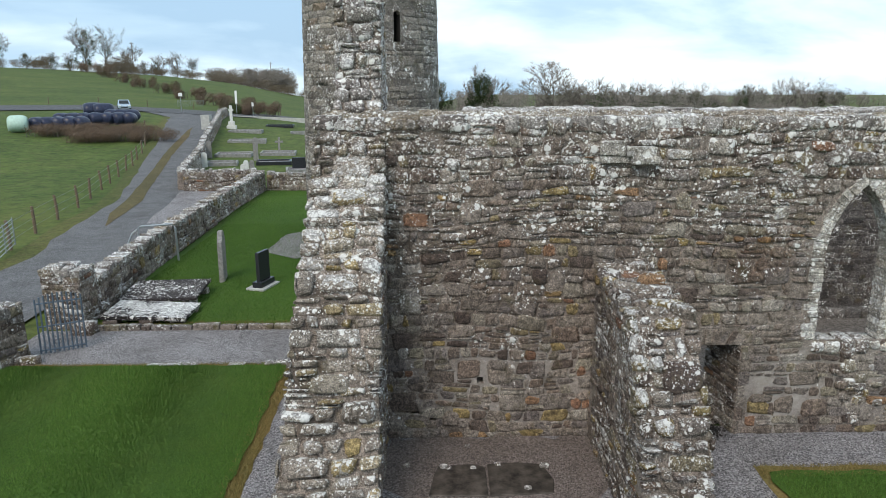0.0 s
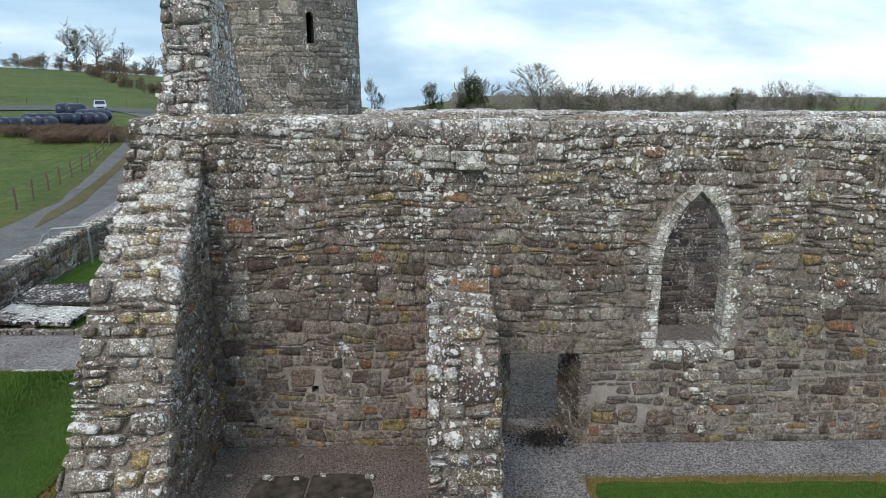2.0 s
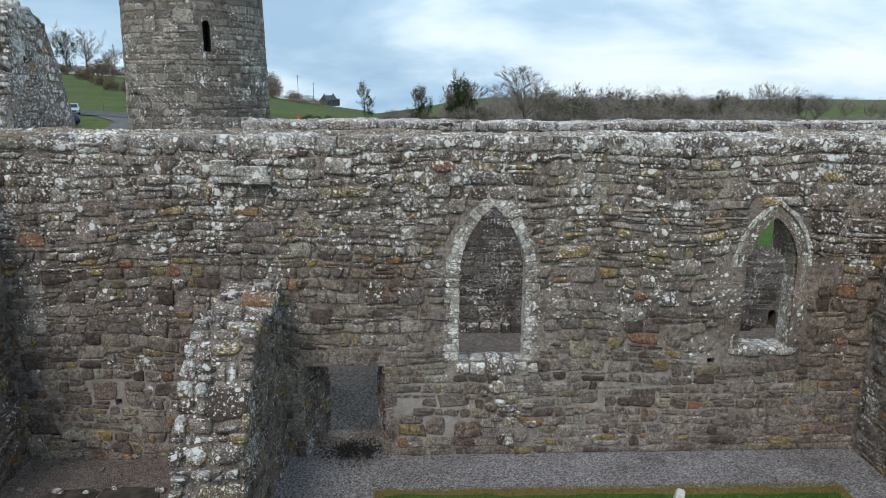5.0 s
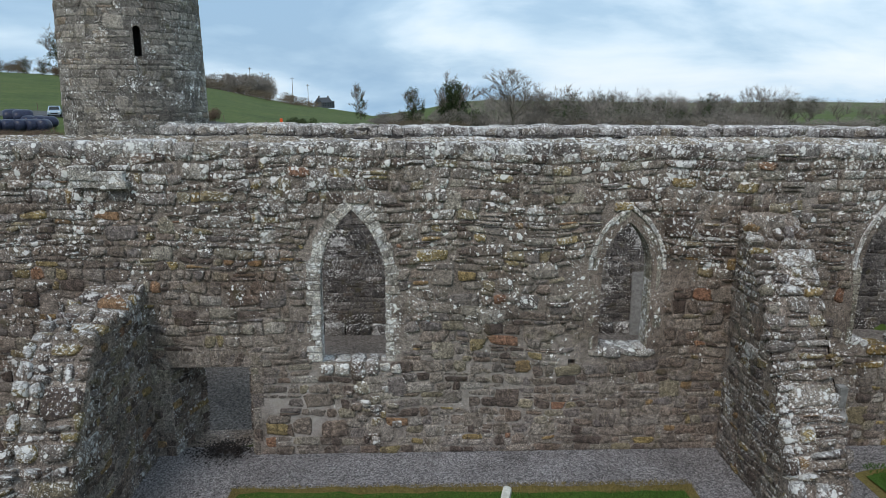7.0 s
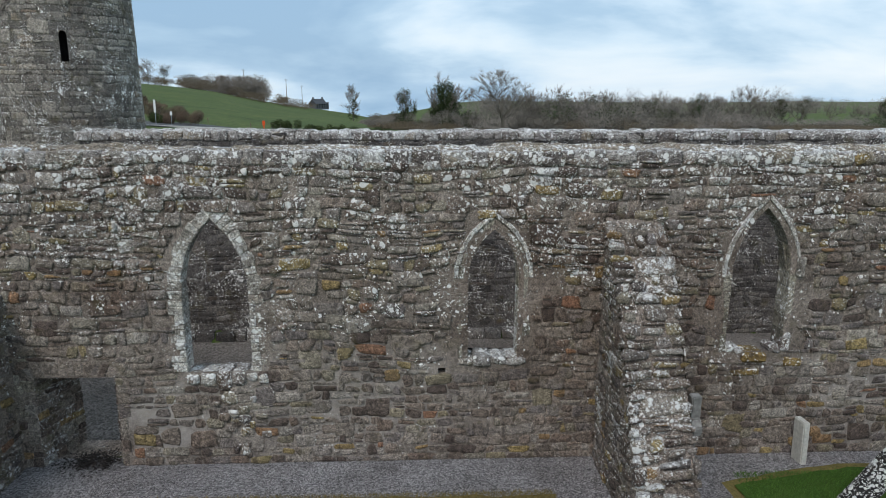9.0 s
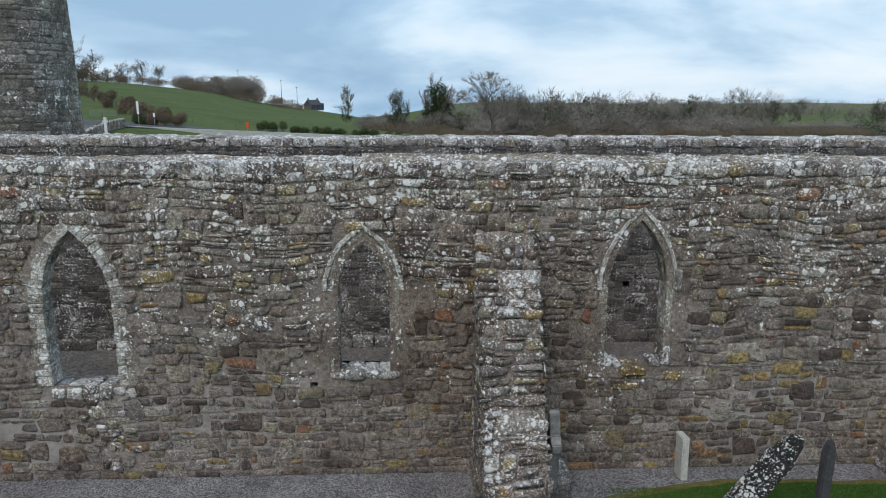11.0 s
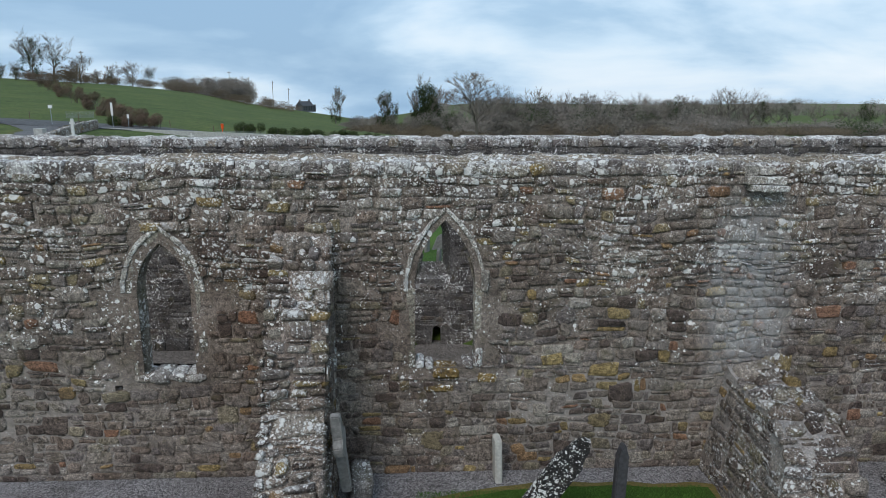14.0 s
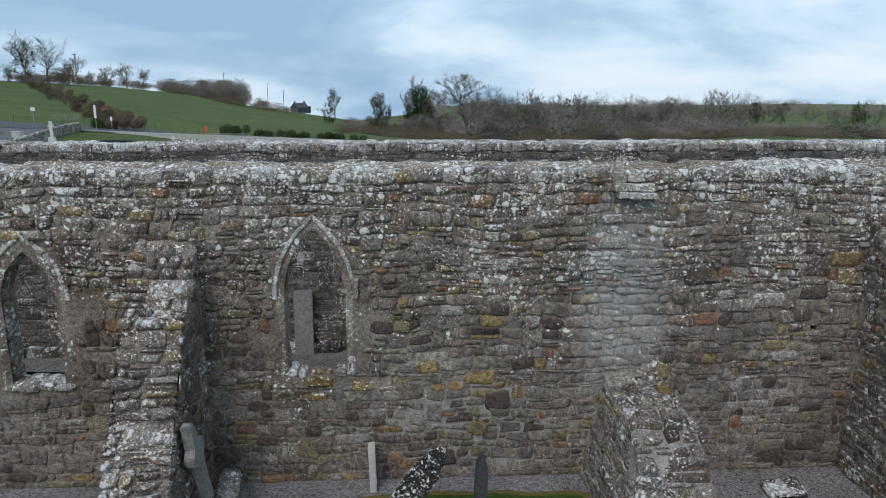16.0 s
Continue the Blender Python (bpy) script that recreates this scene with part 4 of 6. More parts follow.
def build_window_broken():
    rng = random.Random(63)
    ob = window_dress("window_3", W3, "pointed window with a broken moulded arch and lost tracery")
    voussoirs(ob, W3, 0.13, 5, 0.02, 0.42, M_DRESS, rng)
    jambs(ob, W3, 0.12, 0.0, 0.42, M_DRESS, rng, (0.25, 0.55), vary=0.3)
    hood = dict(cx=W3["cx"], half=W3["half"] + 0.13, sill=W3["sill"], spring=W3["spring"] - 0.05, apex=W3["apex"] + 0.15)
    voussoirs(ob, hood, 0.075, 5, -0.045, 0.2, M_PALE, rng, "hood_stone")
    # stub of the hood's stop and the springers of the tracery
    part("hood_stop", block_from([(10.58, 3.62), (10.70, 3.62), (10.72, 3.98), (10.59, 3.98)], -0.1, 0.15, rng, 0.015, 0.02), M_PALE, ob)
    for s in (-1, 1):
        e = W3["cx"] + s * W3["half"]
        q = [(e, 3.70), (e - s * 0.05, 3.86), (e - s * 0.16, 4.24), (e - s * 0.07, 4.18)]
        part("tracery_stub", block_from(q if s < 0 else q[::-1], 0.12, 0.34, rng, 0.01, 0.012), M_DRESS, ob)
    for x0, x1, z0, z1 in ((9.40, 9.56, 2.12, 2.28), (9.58, 9.72, 2.10, 2.22), (10.26, 10.46, 2.10, 2.24), (10.48, 10.62, 2.14, 2.5)):
        part("sill_stone", block_from([(x0, z0), (x1, z0), (x1, z1), (x0, z1)], -0.04, 0.4, rng, 0.025, 0.04), M_CRUST, ob)
    part("sill_stone", block_from([(9.70, 1.93), (10.22, 1.90), (10.18, 2.12), (9.75, 2.14)], -0.07, 0.4, rng, 0.03, 0.05), M_OCHRE, ob, "rounded ochre-stained stone under the sill")
    part("sill_stone", block_from([(10.55, 1.86), (10.90, 1.84), (10.90, 2.0), (10.55, 2.02)], -0.05, 0.2, rng, 0.02, 0.03), M_OCHRE, ob, "ochre-stained stone under the sill")
    part("sill_stone", block_from([(9.55, 1.66), (10.10, 1.66), (10.10, 1.82), (9.55, 1.80)], -0.04, 0.2, rng, 0.02, 0.03), M_OCHRE, ob, "ochre-stained stone under the sill")


def build_doorway():
    rng = random.Random(64)
    ob = empty("door_1", (0, 0, 0))
    tagged(ob, "low doorway with a flat arch of edge-set stones", "doorway", kind="structure")
    # flat arch of thin stones leaning outwards from the middle
    n = 15
    for i in range(n):
        t0, t1 = i / n, (i + 0.9) / n
        xa, xb = -3.75 + 2.05 * t0, -3.75 + 2.05 * t1
        lean = 0.42 * (t0 - 0.5)
        rise = 0.07 * (1 - (2 * t0 - 1) ** 2)
        z = 1.77 + rise
        top = z + rng.uniform(0.22, 0.34)
        part("arch_stone", block_from([(xa, z), (xb, z), (xb + lean, top), (xa + lean, top)], -0.01 + rng.uniform(-0.015, 0.015), 0.5, rng, 0.012, 0.01), M_WALL, ob)
    # rough reveals, in the side stone darkened for shade
    lines = ((-3.43, 0.0, -3.12, THICK, 1), (-1.95, 0.0, -2.12, THICK, -1))
    for xa, ya, xb, yb, s in lines:
        z = 0.0
        while z < 1.76:
            hgt = rng.uniform(0.10, 0.2)
            hgt = min(hgt, 1.80 - z)
            cuts = [0, rng.uniform(0.18, 0.34), rng.uniform(0.42, 0.6), rng.uniform(0.7, 0.85), 1]
            for c0, c1 in zip(cuts, cuts[1:]):
                p0 = (xa + (xb - xa) * c0, ya + (yb - ya) * c0)
                p1 = (xa + (xb - xa) * c1, ya + (yb - ya) * c1)
                bm = bmesh.new()
                o = 0.02 + rng.uniform(0, 0.03)
                vs = [bm.verts.new(v) for v in ((p0[0] + s * o, p0[1] + 0.01, z + 0.01), (p1[0] + s * o, p1[1] - 0.01, z + 0.01), (p1[0] + s * o, p1[1] - 0.01, z + hgt - 0.01), (p0[0] + s * o, p0[1] + 0.01, z + hgt - 0.01),
                                                (p0[0] - s * 0.1, p0[1] + 0.01, z + 0.01), (p1[0] - s * 0.1, p1[1] - 0.01, z + 0.01), (p1[0] - s * 0.1, p1[1] - 0.01, z + hgt - 0.01), (p0[0] - s * 0.1, p0[1] + 0.01, z + hgt - 0.01))]
                for f in ((0, 1, 2, 3), (4, 7, 6, 5), (0, 4, 5, 1), (1, 5, 6, 2), (2, 6, 7, 3), (3, 7, 4, 0)):
                    bm.faces.new([vs[k] for k in f])
                bmesh.ops.bevel(bm, geom=list(bm.edges), offset=0.02, segments=1, affect="EDGES")
                part("reveal_stone", bm, M_SIDE_SHADED, ob)
            z += hgt
    # ragged quoins beside the opening
    for x, s in ((-1.95, 1), (-3.43, -1)):
        z = 0.0
        while z < 1.78:
            hgt = min(rng.uniform(0.13, 0.3), 1.8 - z)
            k = rng.uniform(0.1, 0.24)
            q = [(x + s * 0.0, z), (x + s * k, z), (x + s * k, z + hgt - 0.01), (x + s * 0.0, z + hgt - 0.01)]
            if s < 0:
                q = [q[1], q[0], q[3], q[2]]
            part("quoin", block_from(q, -0.015, 0.2, rng, 0.015, 0.015), M_WALL, ob)
            z += hgt


def build_corbels():
    rng = random.Random(65)
    for spec in ([(-4.78, -4.36, 5.28, 5.52, 0.16), (-4.35, -3.85, 5.26, 5.42, 0.2), (-4.78, -4.28, 5.15, 5.28, 0.12), (-4.27, -3.80, 5.14, 5.26, 0.24)],
                 [(15.20, 15.42, 5.66, 5.86, 0.12), (15.44, 15.72, 5.68, 5.84, 0.12), (15.20, 15.55, 5.52, 5.66, 0.2), (15.56, 15.90, 5.52, 5.65, 0.2), (15.28, 15.46, 5.41, 5.52, 0.24), (15.46, 15.92, 5.41, 5.51, 0.3)]):
        c = empty("corbel", (spec[0][0], 0, spec[0][2]))
        tagged(c, "pale corbel stones jutting from under the coping", "corbel", group="corbels")
        for x0, x1, z0, z1, out in spec:
            p = part("block", boxed(x0, x1, -out, 0.2, z0, z1, 0.025, 0.012, rng), M_PALE, c)
            p.matrix_parent_inverse = Matrix.Translation(-c.location)


M_OCHRE = stone_material("ochre_stone", 0.3, [(0, (0.22, 0.15, 0.06)), (1, (0.29, 0.205, 0.085))], moss=0.0)
M_LITTER = plain("wet_leaves", (0.025, 0.02, 0.018), 0.7, scale=30, vary=0.6, bump=0.8)
build_window_pale()
build_scar()
build_window_moulded()
build_window_broken()
build_doorway()
build_corbels()


def build_leaf_heap():
    rng = random.Random(66)
    V, F = [], []
    for _ in range(900):
        x, y = -2.55 + rng.gauss(0, 0.28), 0.12 + rng.gauss(0, 0.20)
        if not -3.3 < x < -2.05:
            continue
        z = 0.02 + 0.09 * rng.random() * math.exp(-((x + 2.55) ** 2 + (y - 0.1) ** 2) * 4)
        a, k = rng.uniform(0, 6.28), rng.uniform(0.025, 0.06)
        b = len(V)
        V += [(x, y, z), (x + k * math.cos(a), y + k * math.sin(a), z + rng.uniform(0, 0.03)), (x + k * math.cos(a + 1), y + k * math.sin(a + 1), z + rng.uniform(0, 0.03))]
        F.append((b, b + 1, b + 2))
    tagged(mesh_of("leaf_litter", V, F, M_LITTER, smooth=False), "dark heap of wet dead leaves in the doorway", "leaf litter", kind="stuff")


build_leaf_heap()

# ---- stones standing and lying about the church ----
M_SLAB = stone_material("dark_slate_slab", 1.15, [(0, (0.022, 0.021, 0.022)), (1, (0.035, 0.033, 0.034))], moss=0.0)
M_LEDGER = stone_material("ledger_slate", 0.42, [(0, (0.030, 0.026, 0.028)), (1, (0.045, 0.040, 0.042))], moss=0.0)
M_SLATE = plain("dark_slate", (0.06, 0.058, 0.062), 0.75, scale=14, vary=0.3, bump=0.3)
M_WET = plain("wet_slate", (0.062, 0.051, 0.043), 0.55, scale=5, vary=0.75, bump=0.5)
M_WHITE = plain("whitened_limestone", (0.50, 0.49, 0.45), 0.85, scale=16, vary=0.22, bump=0.4)
M_GREY = plain("grey_limestone", (0.235, 0.228, 0.218), 0.85, scale=11, vary=0.3, bump=0.4)


def headstone(name, at, w, hgt, t, mat, label, rz=0.0, lean=0.0, pitch=0.0, top="round", parent=None):
    """An upright slab with a shaped head."""
    pts = [(-w / 2, -0.15), (w / 2, -0.15)]
    if top == "round":
        pts += [(w / 2, hgt - w / 2)] + [(w / 2 * math.cos(a), hgt - w / 2 + w / 2 * math.sin(a)) for a in [math.pi * i / 8 for i in range(1, 8)]] + [(-w / 2, hgt - w / 2)]
    elif top == "point":
        pts += [(w / 2, hgt * 0.8), (w * 0.36, hgt * 0.84), (w * 0.22, hgt * 0.97), (0, hgt), (-w * 0.22, hgt * 0.97), (-w * 0.36, hgt * 0.84), (-w / 2, hgt * 0.8)]
    elif top == "shoulder":
        pts += [(w / 2, hgt * 0.78), (w * 0.36, hgt * 0.80), (w * 0.32, hgt * 0.93), (w * 0.12, hgt), (-w * 0.16, hgt * 0.98), (-w * 0.34, hgt * 0.9), (-w * 0.36, hgt * 0.78), (-w / 2, hgt * 0.76)]
    else:
        pts += [(w / 2, hgt), (-w / 2, hgt)]
    bm = bmesh.new()
    a = [bm.verts.new((x, -t / 2, z)) for x, z in pts]
    c = [bm.verts.new((x, t / 2, z)) for x, z in pts]
    bm.faces.new(a)
    bm.faces.new(c[::-1])
    for i in range(len(pts)):
        j = (i + 1) % len(pts)
        bm.faces.new((a[i], a[j], c[j], c[i]))
    bmesh.ops.bevel(bm, geom=list(bm.edges), offset=min(0.02, t * 0.2), segments=2, affect="EDGES")
    ob = part(name, bm, mat)
    ob.matrix_basis = pose(*at, pitch, lean, rz)
    if label:
        tagged(ob, label, "gravestone")
    return ob


headstone("headstone", (10.92, -0.30, 0.0), 0.13, 0.87, 0.32, M_WHITE, "small pale limestone grave marker standing on the gravel", rz=4, lean=-1.5, top="flat")
headstone("headstone", (11.06, -1.70, -0.05), 0.46, 2.06, 0.13, M_SLAB, "dark leaning gravestone splashed with white lichen", rz=-18, lean=32, pitch=-3, top="shoulder")
headstone("headstone", (12.74, -1.75, 0.0), 0.20, 1.50, 0.14, M_SLATE, "narrow dark slate gravestone standing upright in the grass", rz=8, lean=1.5, top="point")
headstone("headstone", (2.36, -2.75, 0.0), 0.30, 1.06, 0.12, M_WHITE, "small white pointed grave marker in the lawn", rz=70, lean=-4, pitch=8, top="point")
headstone("memorial_slab", (8.33, BY - 0.35, FLOOR), 0.58, 2.08, 0.10, M_GREY, "tall cracked grey memorial slab leaning on the inner wall", pitch=-3, top="flat")
headstone("headstone", (10.12, 18.4, 0.0), 0.34, 1.05, 0.12, M_GREY, "grey gravestone on the grass beyond the church", rz=60, lean=2)
headstone("headstone", (10.62, 18.9, 0.0), 0.5, 0.75, 0.12, M_GREY, "leaning pale gravestone on the grass beyond the church", rz=20, lean=24, top="shoulder")
headstone("headstone", (10.48, 14.9, 0.0), 0.36, 0.95, 0.12, M_GREY, "grey gravestone close behind the church", rz=70, lean=8)


def build_leaning_cross():
    """A broken stone cross propped against the buttress."""
    c = empty("stone_cross", (8.2, -1.2, 0))
    tagged(c, "broken grey stone cross propped against the buttress", "stone cross")
    bm = bmesh.new()
    pts = [(-0.10, 0), (0.10, 0), (0.09, 0.85), (0.28, 0.95), (0.30, 1.15), (0.10, 1.2), (0.09, 1.62), (-0.08, 1.66), (-0.10, 1.22), (-0.27, 1.16), (-0.26, 0.98), (-0.10, 0.86)]
    a = [bm.verts.new((-0.08, y, z)) for y, z in pts]
    d = [bm.verts.new((0.08, y, z)) for y, z in pts]
    bm.faces.new(a)
    bm.faces.new(d[::-1])
    for i in range(len(pts)):
        j = (i + 1) % len(pts)
        bm.faces.new((a[i], a[j], d[j], d[i]))
    bmesh.ops.bevel(bm, geom=list(bm.edges), offset=0.02, segments=2, affect="EDGES")
    s = part("shaft", bm, M_GREY, c)
    s.matrix_basis = pose(0.02, -0.15, 0.55, 16, -4, 0)
    b = part("base", worn_block(bmesh.new(), -0.18, 0.20, -0.30, 0.34, -0.05, 0.58, random.Random(3), 3, 0.3, 0.05), M_COPE, c, "rough lichened base block", smooth=True)
    b.matrix_basis = pose(0.16, 0.45, 0.0, 12, 5, 10)


build_leaning_cross()
for pts, label in (([(-7.72, -1.90), (-6.76, -1.93), (-6.74, -1.10), (-6.9, -0.98), (-7.55, -1.04), (-7.62, -1.3)], "dark wet grave slab lying flush in the earth"),
                   ([(-6.73, -1.93), (-5.70, -1.88), (-5.62, -1.5), (-5.75, -1.02), (-6.2, -0.95), (-6.70, -1.0)], "dark wet grave slab with a worn rim, flush in the earth")):
    bm = bmesh.new()
    rim = [bm.verts.new((x, y, 0.045)) for x, y in pts]
    low = [bm.verts.new((x, y, -0.05)) for x, y in pts]
    bm.faces.new(rim)
    for i in range(len(pts)):
        k = (i + 1) % len(pts)
        bm.faces.new((rim[i], rim[k], low[k], low[i]))
    bmesh.ops.bevel(bm, geom=[e for e in bm.edges], offset=0.012, segments=1, affect="EDGES")
    tagged(part("grave_slab", bm, M_WET), label, "grave slab", group="grave slabs")
rng = random.Random(17)
for x, y, r in ((-7.45, -1.08, 0.07), (-7.36, -1.12, 0.05), (-6.95, -1.12, 0.05), (-6.52, -1.02, 0.05), (-5.72, -1.1, 0.08), (-6.1, -1.75, 0.06), (-8.1, -1.0, 0.06), (-7.0, -0.4, 0.05)):
    p = part("loose_stone", worn_block(bmesh.new(), x - r, x + r, y - r * 0.7, y + r * 0.7, 0.02, 0.04 + r * 0.7, rng, 2, 0.6, 0.01), M_COPE, smooth=True)
    tagged(p, "small pale loose stone lying beside the grave slabs", "stone", group="loose stones")
m = part("fallen_stone", boxed(18.1, 18.85, -1.05, -0.55, -0.02, 0.18, 0.11, 0.05, random.Random(9)), M_LEDGER, smooth=True)
tagged(m, "low dark stone spotted with white lichen on the gravel", "stone")

# ---- the graveyard and lane to the west ----
M_DRYSTONE = stone_material("boundary_stone", 0.30, gain=0.85, moss=0.3)
M_STEEL = plain("galvanised_steel", (0.33, 0.36, 0.38), 0.45, 0.7, 20, 0.15, 0.0)
M_WOOD = plain("weathered_post", (0.16, 0.12, 0.085), 0.9, scale=18, vary=0.35, bump=0.4)
M_GRANITE = plain("polished_granite", (0.028, 0.030, 0.034), 0.25, scale=60, vary=0.4, bump=0.0)
M_CONC = plain("pale_concrete", (0.42, 0.42, 0.40), 0.9, scale=4, vary=0.25, bump=0.2)
M_KERBS = plain("grave_kerb_stone", (0.24, 0.24, 0.23), 0.85, scale=5, vary=0.35, bump=0.2)
M_MARBLE = plain("white_marble", (0.62, 0.62, 0.60), 0.5, scale=6, vary=0.12, bump=0.05)


def stone_bank(name, line, hgt, thick, rng, label, kind="structure", near=80, size=(0.12, 0.3)):
    """A field wall of rough stone along a line of plan points, with a top of stones on edge."""
    seg, tot = [], 0.0
    for p, q in zip(line, line[1:]):
        d = math.hypot(q[0] - p[0], q[1] - p[1])
        seg.append((tot, d, p, q))
        tot += d

    def at(s):
        for t0, d, p, q in seg:
            if s <= t0 + d or (t0, d, p, q) == seg[-1]:
                f = (s - t0) / d
                return p[0] + (q[0] - p[0]) * f, p[1] + (q[1] - p[1]) * f, (q[0] - p[0]) / d, (q[1] - p[1]) / d

    n = max(2, int(tot / 1.2))
    V, F = [], []
    for i in range(n + 1):
        x, y, tx, ty = at(tot * i / n)
        z = terrain(x, y)
        for off, zz in ((thick / 2, -0.3), (thick * 0.4, hgt), (-thick * 0.4, hgt), (-thick / 2, -0.3)):
            V.append((x + ty * off, y - tx * off, z + zz))
    for i in range(n):
        a, b = i * 4, i * 4 + 4
        for k in range(3):
            F.append((a + k, a + k + 1, b + k + 1, b + k))
    F += [(0, 3, 2, 1), (n * 4, n * 4 + 1, n * 4 + 2, n * 4 + 3)]
    w = mesh_of(name, V, F, M_MORTAR, smooth=False)
    tagged(w, label, "stone wall", kind=kind)
    for side in (1, -1):
        def place(u, v, d, side=side):
            x, y, tx, ty = at(min(max(u, 0), tot))
            off = side * (thick / 2 - 0.1 * thick * v / hgt + d)
            return Vector((x + ty * off, y - tx * off, terrain(x, y) + v))
        lay(w, courses(0, tot, 0.0, hgt - 0.02, rng, size, (size[0] * 1.4, size[1] * 1.6)), place, None, M_DRYSTONE, rng,
            near=(lambda u, v: True) if side == 1 else None, limit=near, proud=(0.01, 0.06))
    # cope stones on edge
    V, F, s = [], [], 0.0
    while s < tot:
        k = rng.uniform(size[0] * 0.8, size[1] * 1.1)
        x, y, tx, ty = at(min(s + k / 2, tot))
        bm = bmesh.new()
        top = rng.uniform(0.12, 0.24)
        box_bm(bm, -k / 2 + 0.01, k / 2 - 0.01, -thick * 0.45 + rng.uniform(-0.04, 0.04), thick * 0.45 + rng.uniform(-0.04, 0.04), -0.03, top, 0.035, 0.03, rng,
               Matrix.Translation((x, y, terrain(x, y) + hgt)) @ Matrix.Rotation(math.atan2(ty, tx), 4, "Z") @ Matrix.Rotation(rng.uniform(-0.12, 0.12), 4, "Y"))
        bm.verts.index_update()
        b = len(V)
        V += [v.co.copy() for v in bm.verts]
        F += [tuple(v.index + b for v in f.verts) for f in bm.faces]
        bm.free()
        s += k
    mesh_of("cope_course", V, F, M_COPE, w, smooth=False, kind="stuff")
    return w


stone_bank("boundary_wall_lane", [(-17.15, 7.0), (-17.5, 12.0), (-17.6, 16.5), (-17.75, 24.0), (-17.6, 30.4)], 1.0, 0.6, random.Random(71), "old rough stone graveyard wall along the lane", near=150)
stone_bank("boundary_wall_end", [(-17.2, 30.5), (-14.5, 30.3), (-11.0, 30.1)], 0.95, 0.5, random.Random(72), "rough stone wall across the end of the graveyard", near=40)
stone_bank("boundary_wall_near", [(-17.45, 4.15), (-17.85, 3.3), (-18.6, 1.5), (-19.6, -1.5)], 1.2, 0.6, random.Random(73), "rough stone wall beside the gate", near=40)
stone_bank("cemetery_wall_front", [(-22.1, 30.0), (-18.0, 30.5)], 1.15, 0.5, random.Random(74), "rubble stone wall of the new cemetery", near=60)
stone_bank("cemetery_wall_lane", [(-22.3, 30.2), (-23.6, 35.5), (-25.3, 43.5), (-27.3, 51.2), (-31.5, 69.4), (-33.3, 77.1), (-35.6, 86.0), (-37.5, 96.0)], 1.15, 0.5, random.Random(75), "stone cemetery wall running up the lane", near=0, size=(0.2, 0.4))


def build_pillar():
    rng = random.Random(76)
    p = part("gate_pillar", boxed(-17.85, -16.85, 6.05, 6.95, -0.1, 1.5), M_MORTAR)
    tagged(p, "square rubble gate pillar with a broken white-lichened top", "gate pillar")
    for o, U, N, w in (((-17.85, 6.05, 0), (1, 0, 0), (0, -1, 0), 1.0), ((-16.85, 6.05, 0), (0, 1, 0), (1, 0, 0), 0.9), ((-17.85, 6.05, 0), (0, 1, 0), (-1, 0, 0), 0.9)):
        lay(p, courses(0, w, 0, 1.5, rng, (0.13, 0.24), (0.2, 0.5), big=0.0), flat(o, U, (0, 0, 1), N), None, M_DRYSTONE, rng, near=lambda u, v: True, limit=60, proud=(0.01, 0.05))
    for i in range(9):
        x, y = -17.75 + 0.27 * (i % 4), 6.15 + 0.33 * (i // 4)
        part("cap_stone", boxed(x - 0.12, x + 0.16, y - 0.12, y + 0.2, 1.46, 1.62 + rng.uniform(0, 0.14), 0.05, 0.04, rng), M_COPE, p, "white lichened cap stone")


build_pillar()


def bar_bm(bm, p, q, r=0.02, sides=6):
    return tube(bm, [p, q], [r, r], sides)


def build_gate():
    """A blue-grey iron hand gate, ajar between the wall's end and the pillar."""
    g = empty("iron_gate", (-17.05, 4.25, 0.0), 28)
    tagged(g, "blue-grey painted iron bar gate standing ajar", "gate")
    mat = plain("blue_grey_paint", (0.10, 0.135, 0.175), 0.55, 0.2, 12, 0.25, 0.1)
    for z in (0.12, 0.72, 1.3):
        part("rail", bar_bm(bmesh.new(), (0, 0, z), (0.98, 0, z), 0.022), mat, g)
    for i in range(11):
        x = 0.98 * i / 10
        part("bar", bar_bm(bmesh.new(), (x, 0, 0.04), (x, 0, 1.42 + 0.12 * math.sin(math.pi * i / 10)), 0.021), mat, g)


build_gate()


def build_hoop():
    h = empty("hoop_barrier", (-16.8, 13.2, 0))
    tagged(h, "bent galvanised tube barrier beside the wall", "barrier")
    bm = bmesh.new()
    tube(bm, [(0.02, 0.02, -0.1), (0, 0, 1.3), (-0.08, -0.03, 1.43), (-1.05, -0.42, 1.43), (-1.15, -0.46, 1.38), (-1.17, -0.47, 0.9)], [0.042] * 6, 7)
    part("hoop", bm, M_STEEL, h)
    bm = bmesh.new()
    tube(bm, [(-1.15, -0.46, 1.34), (-1.35, -0.5, 1.2), (-1.75, -0.7, 0.2)], [0.042] * 3, 7)
    part("side_tube", bm, M_STEEL, h)


build_hoop()


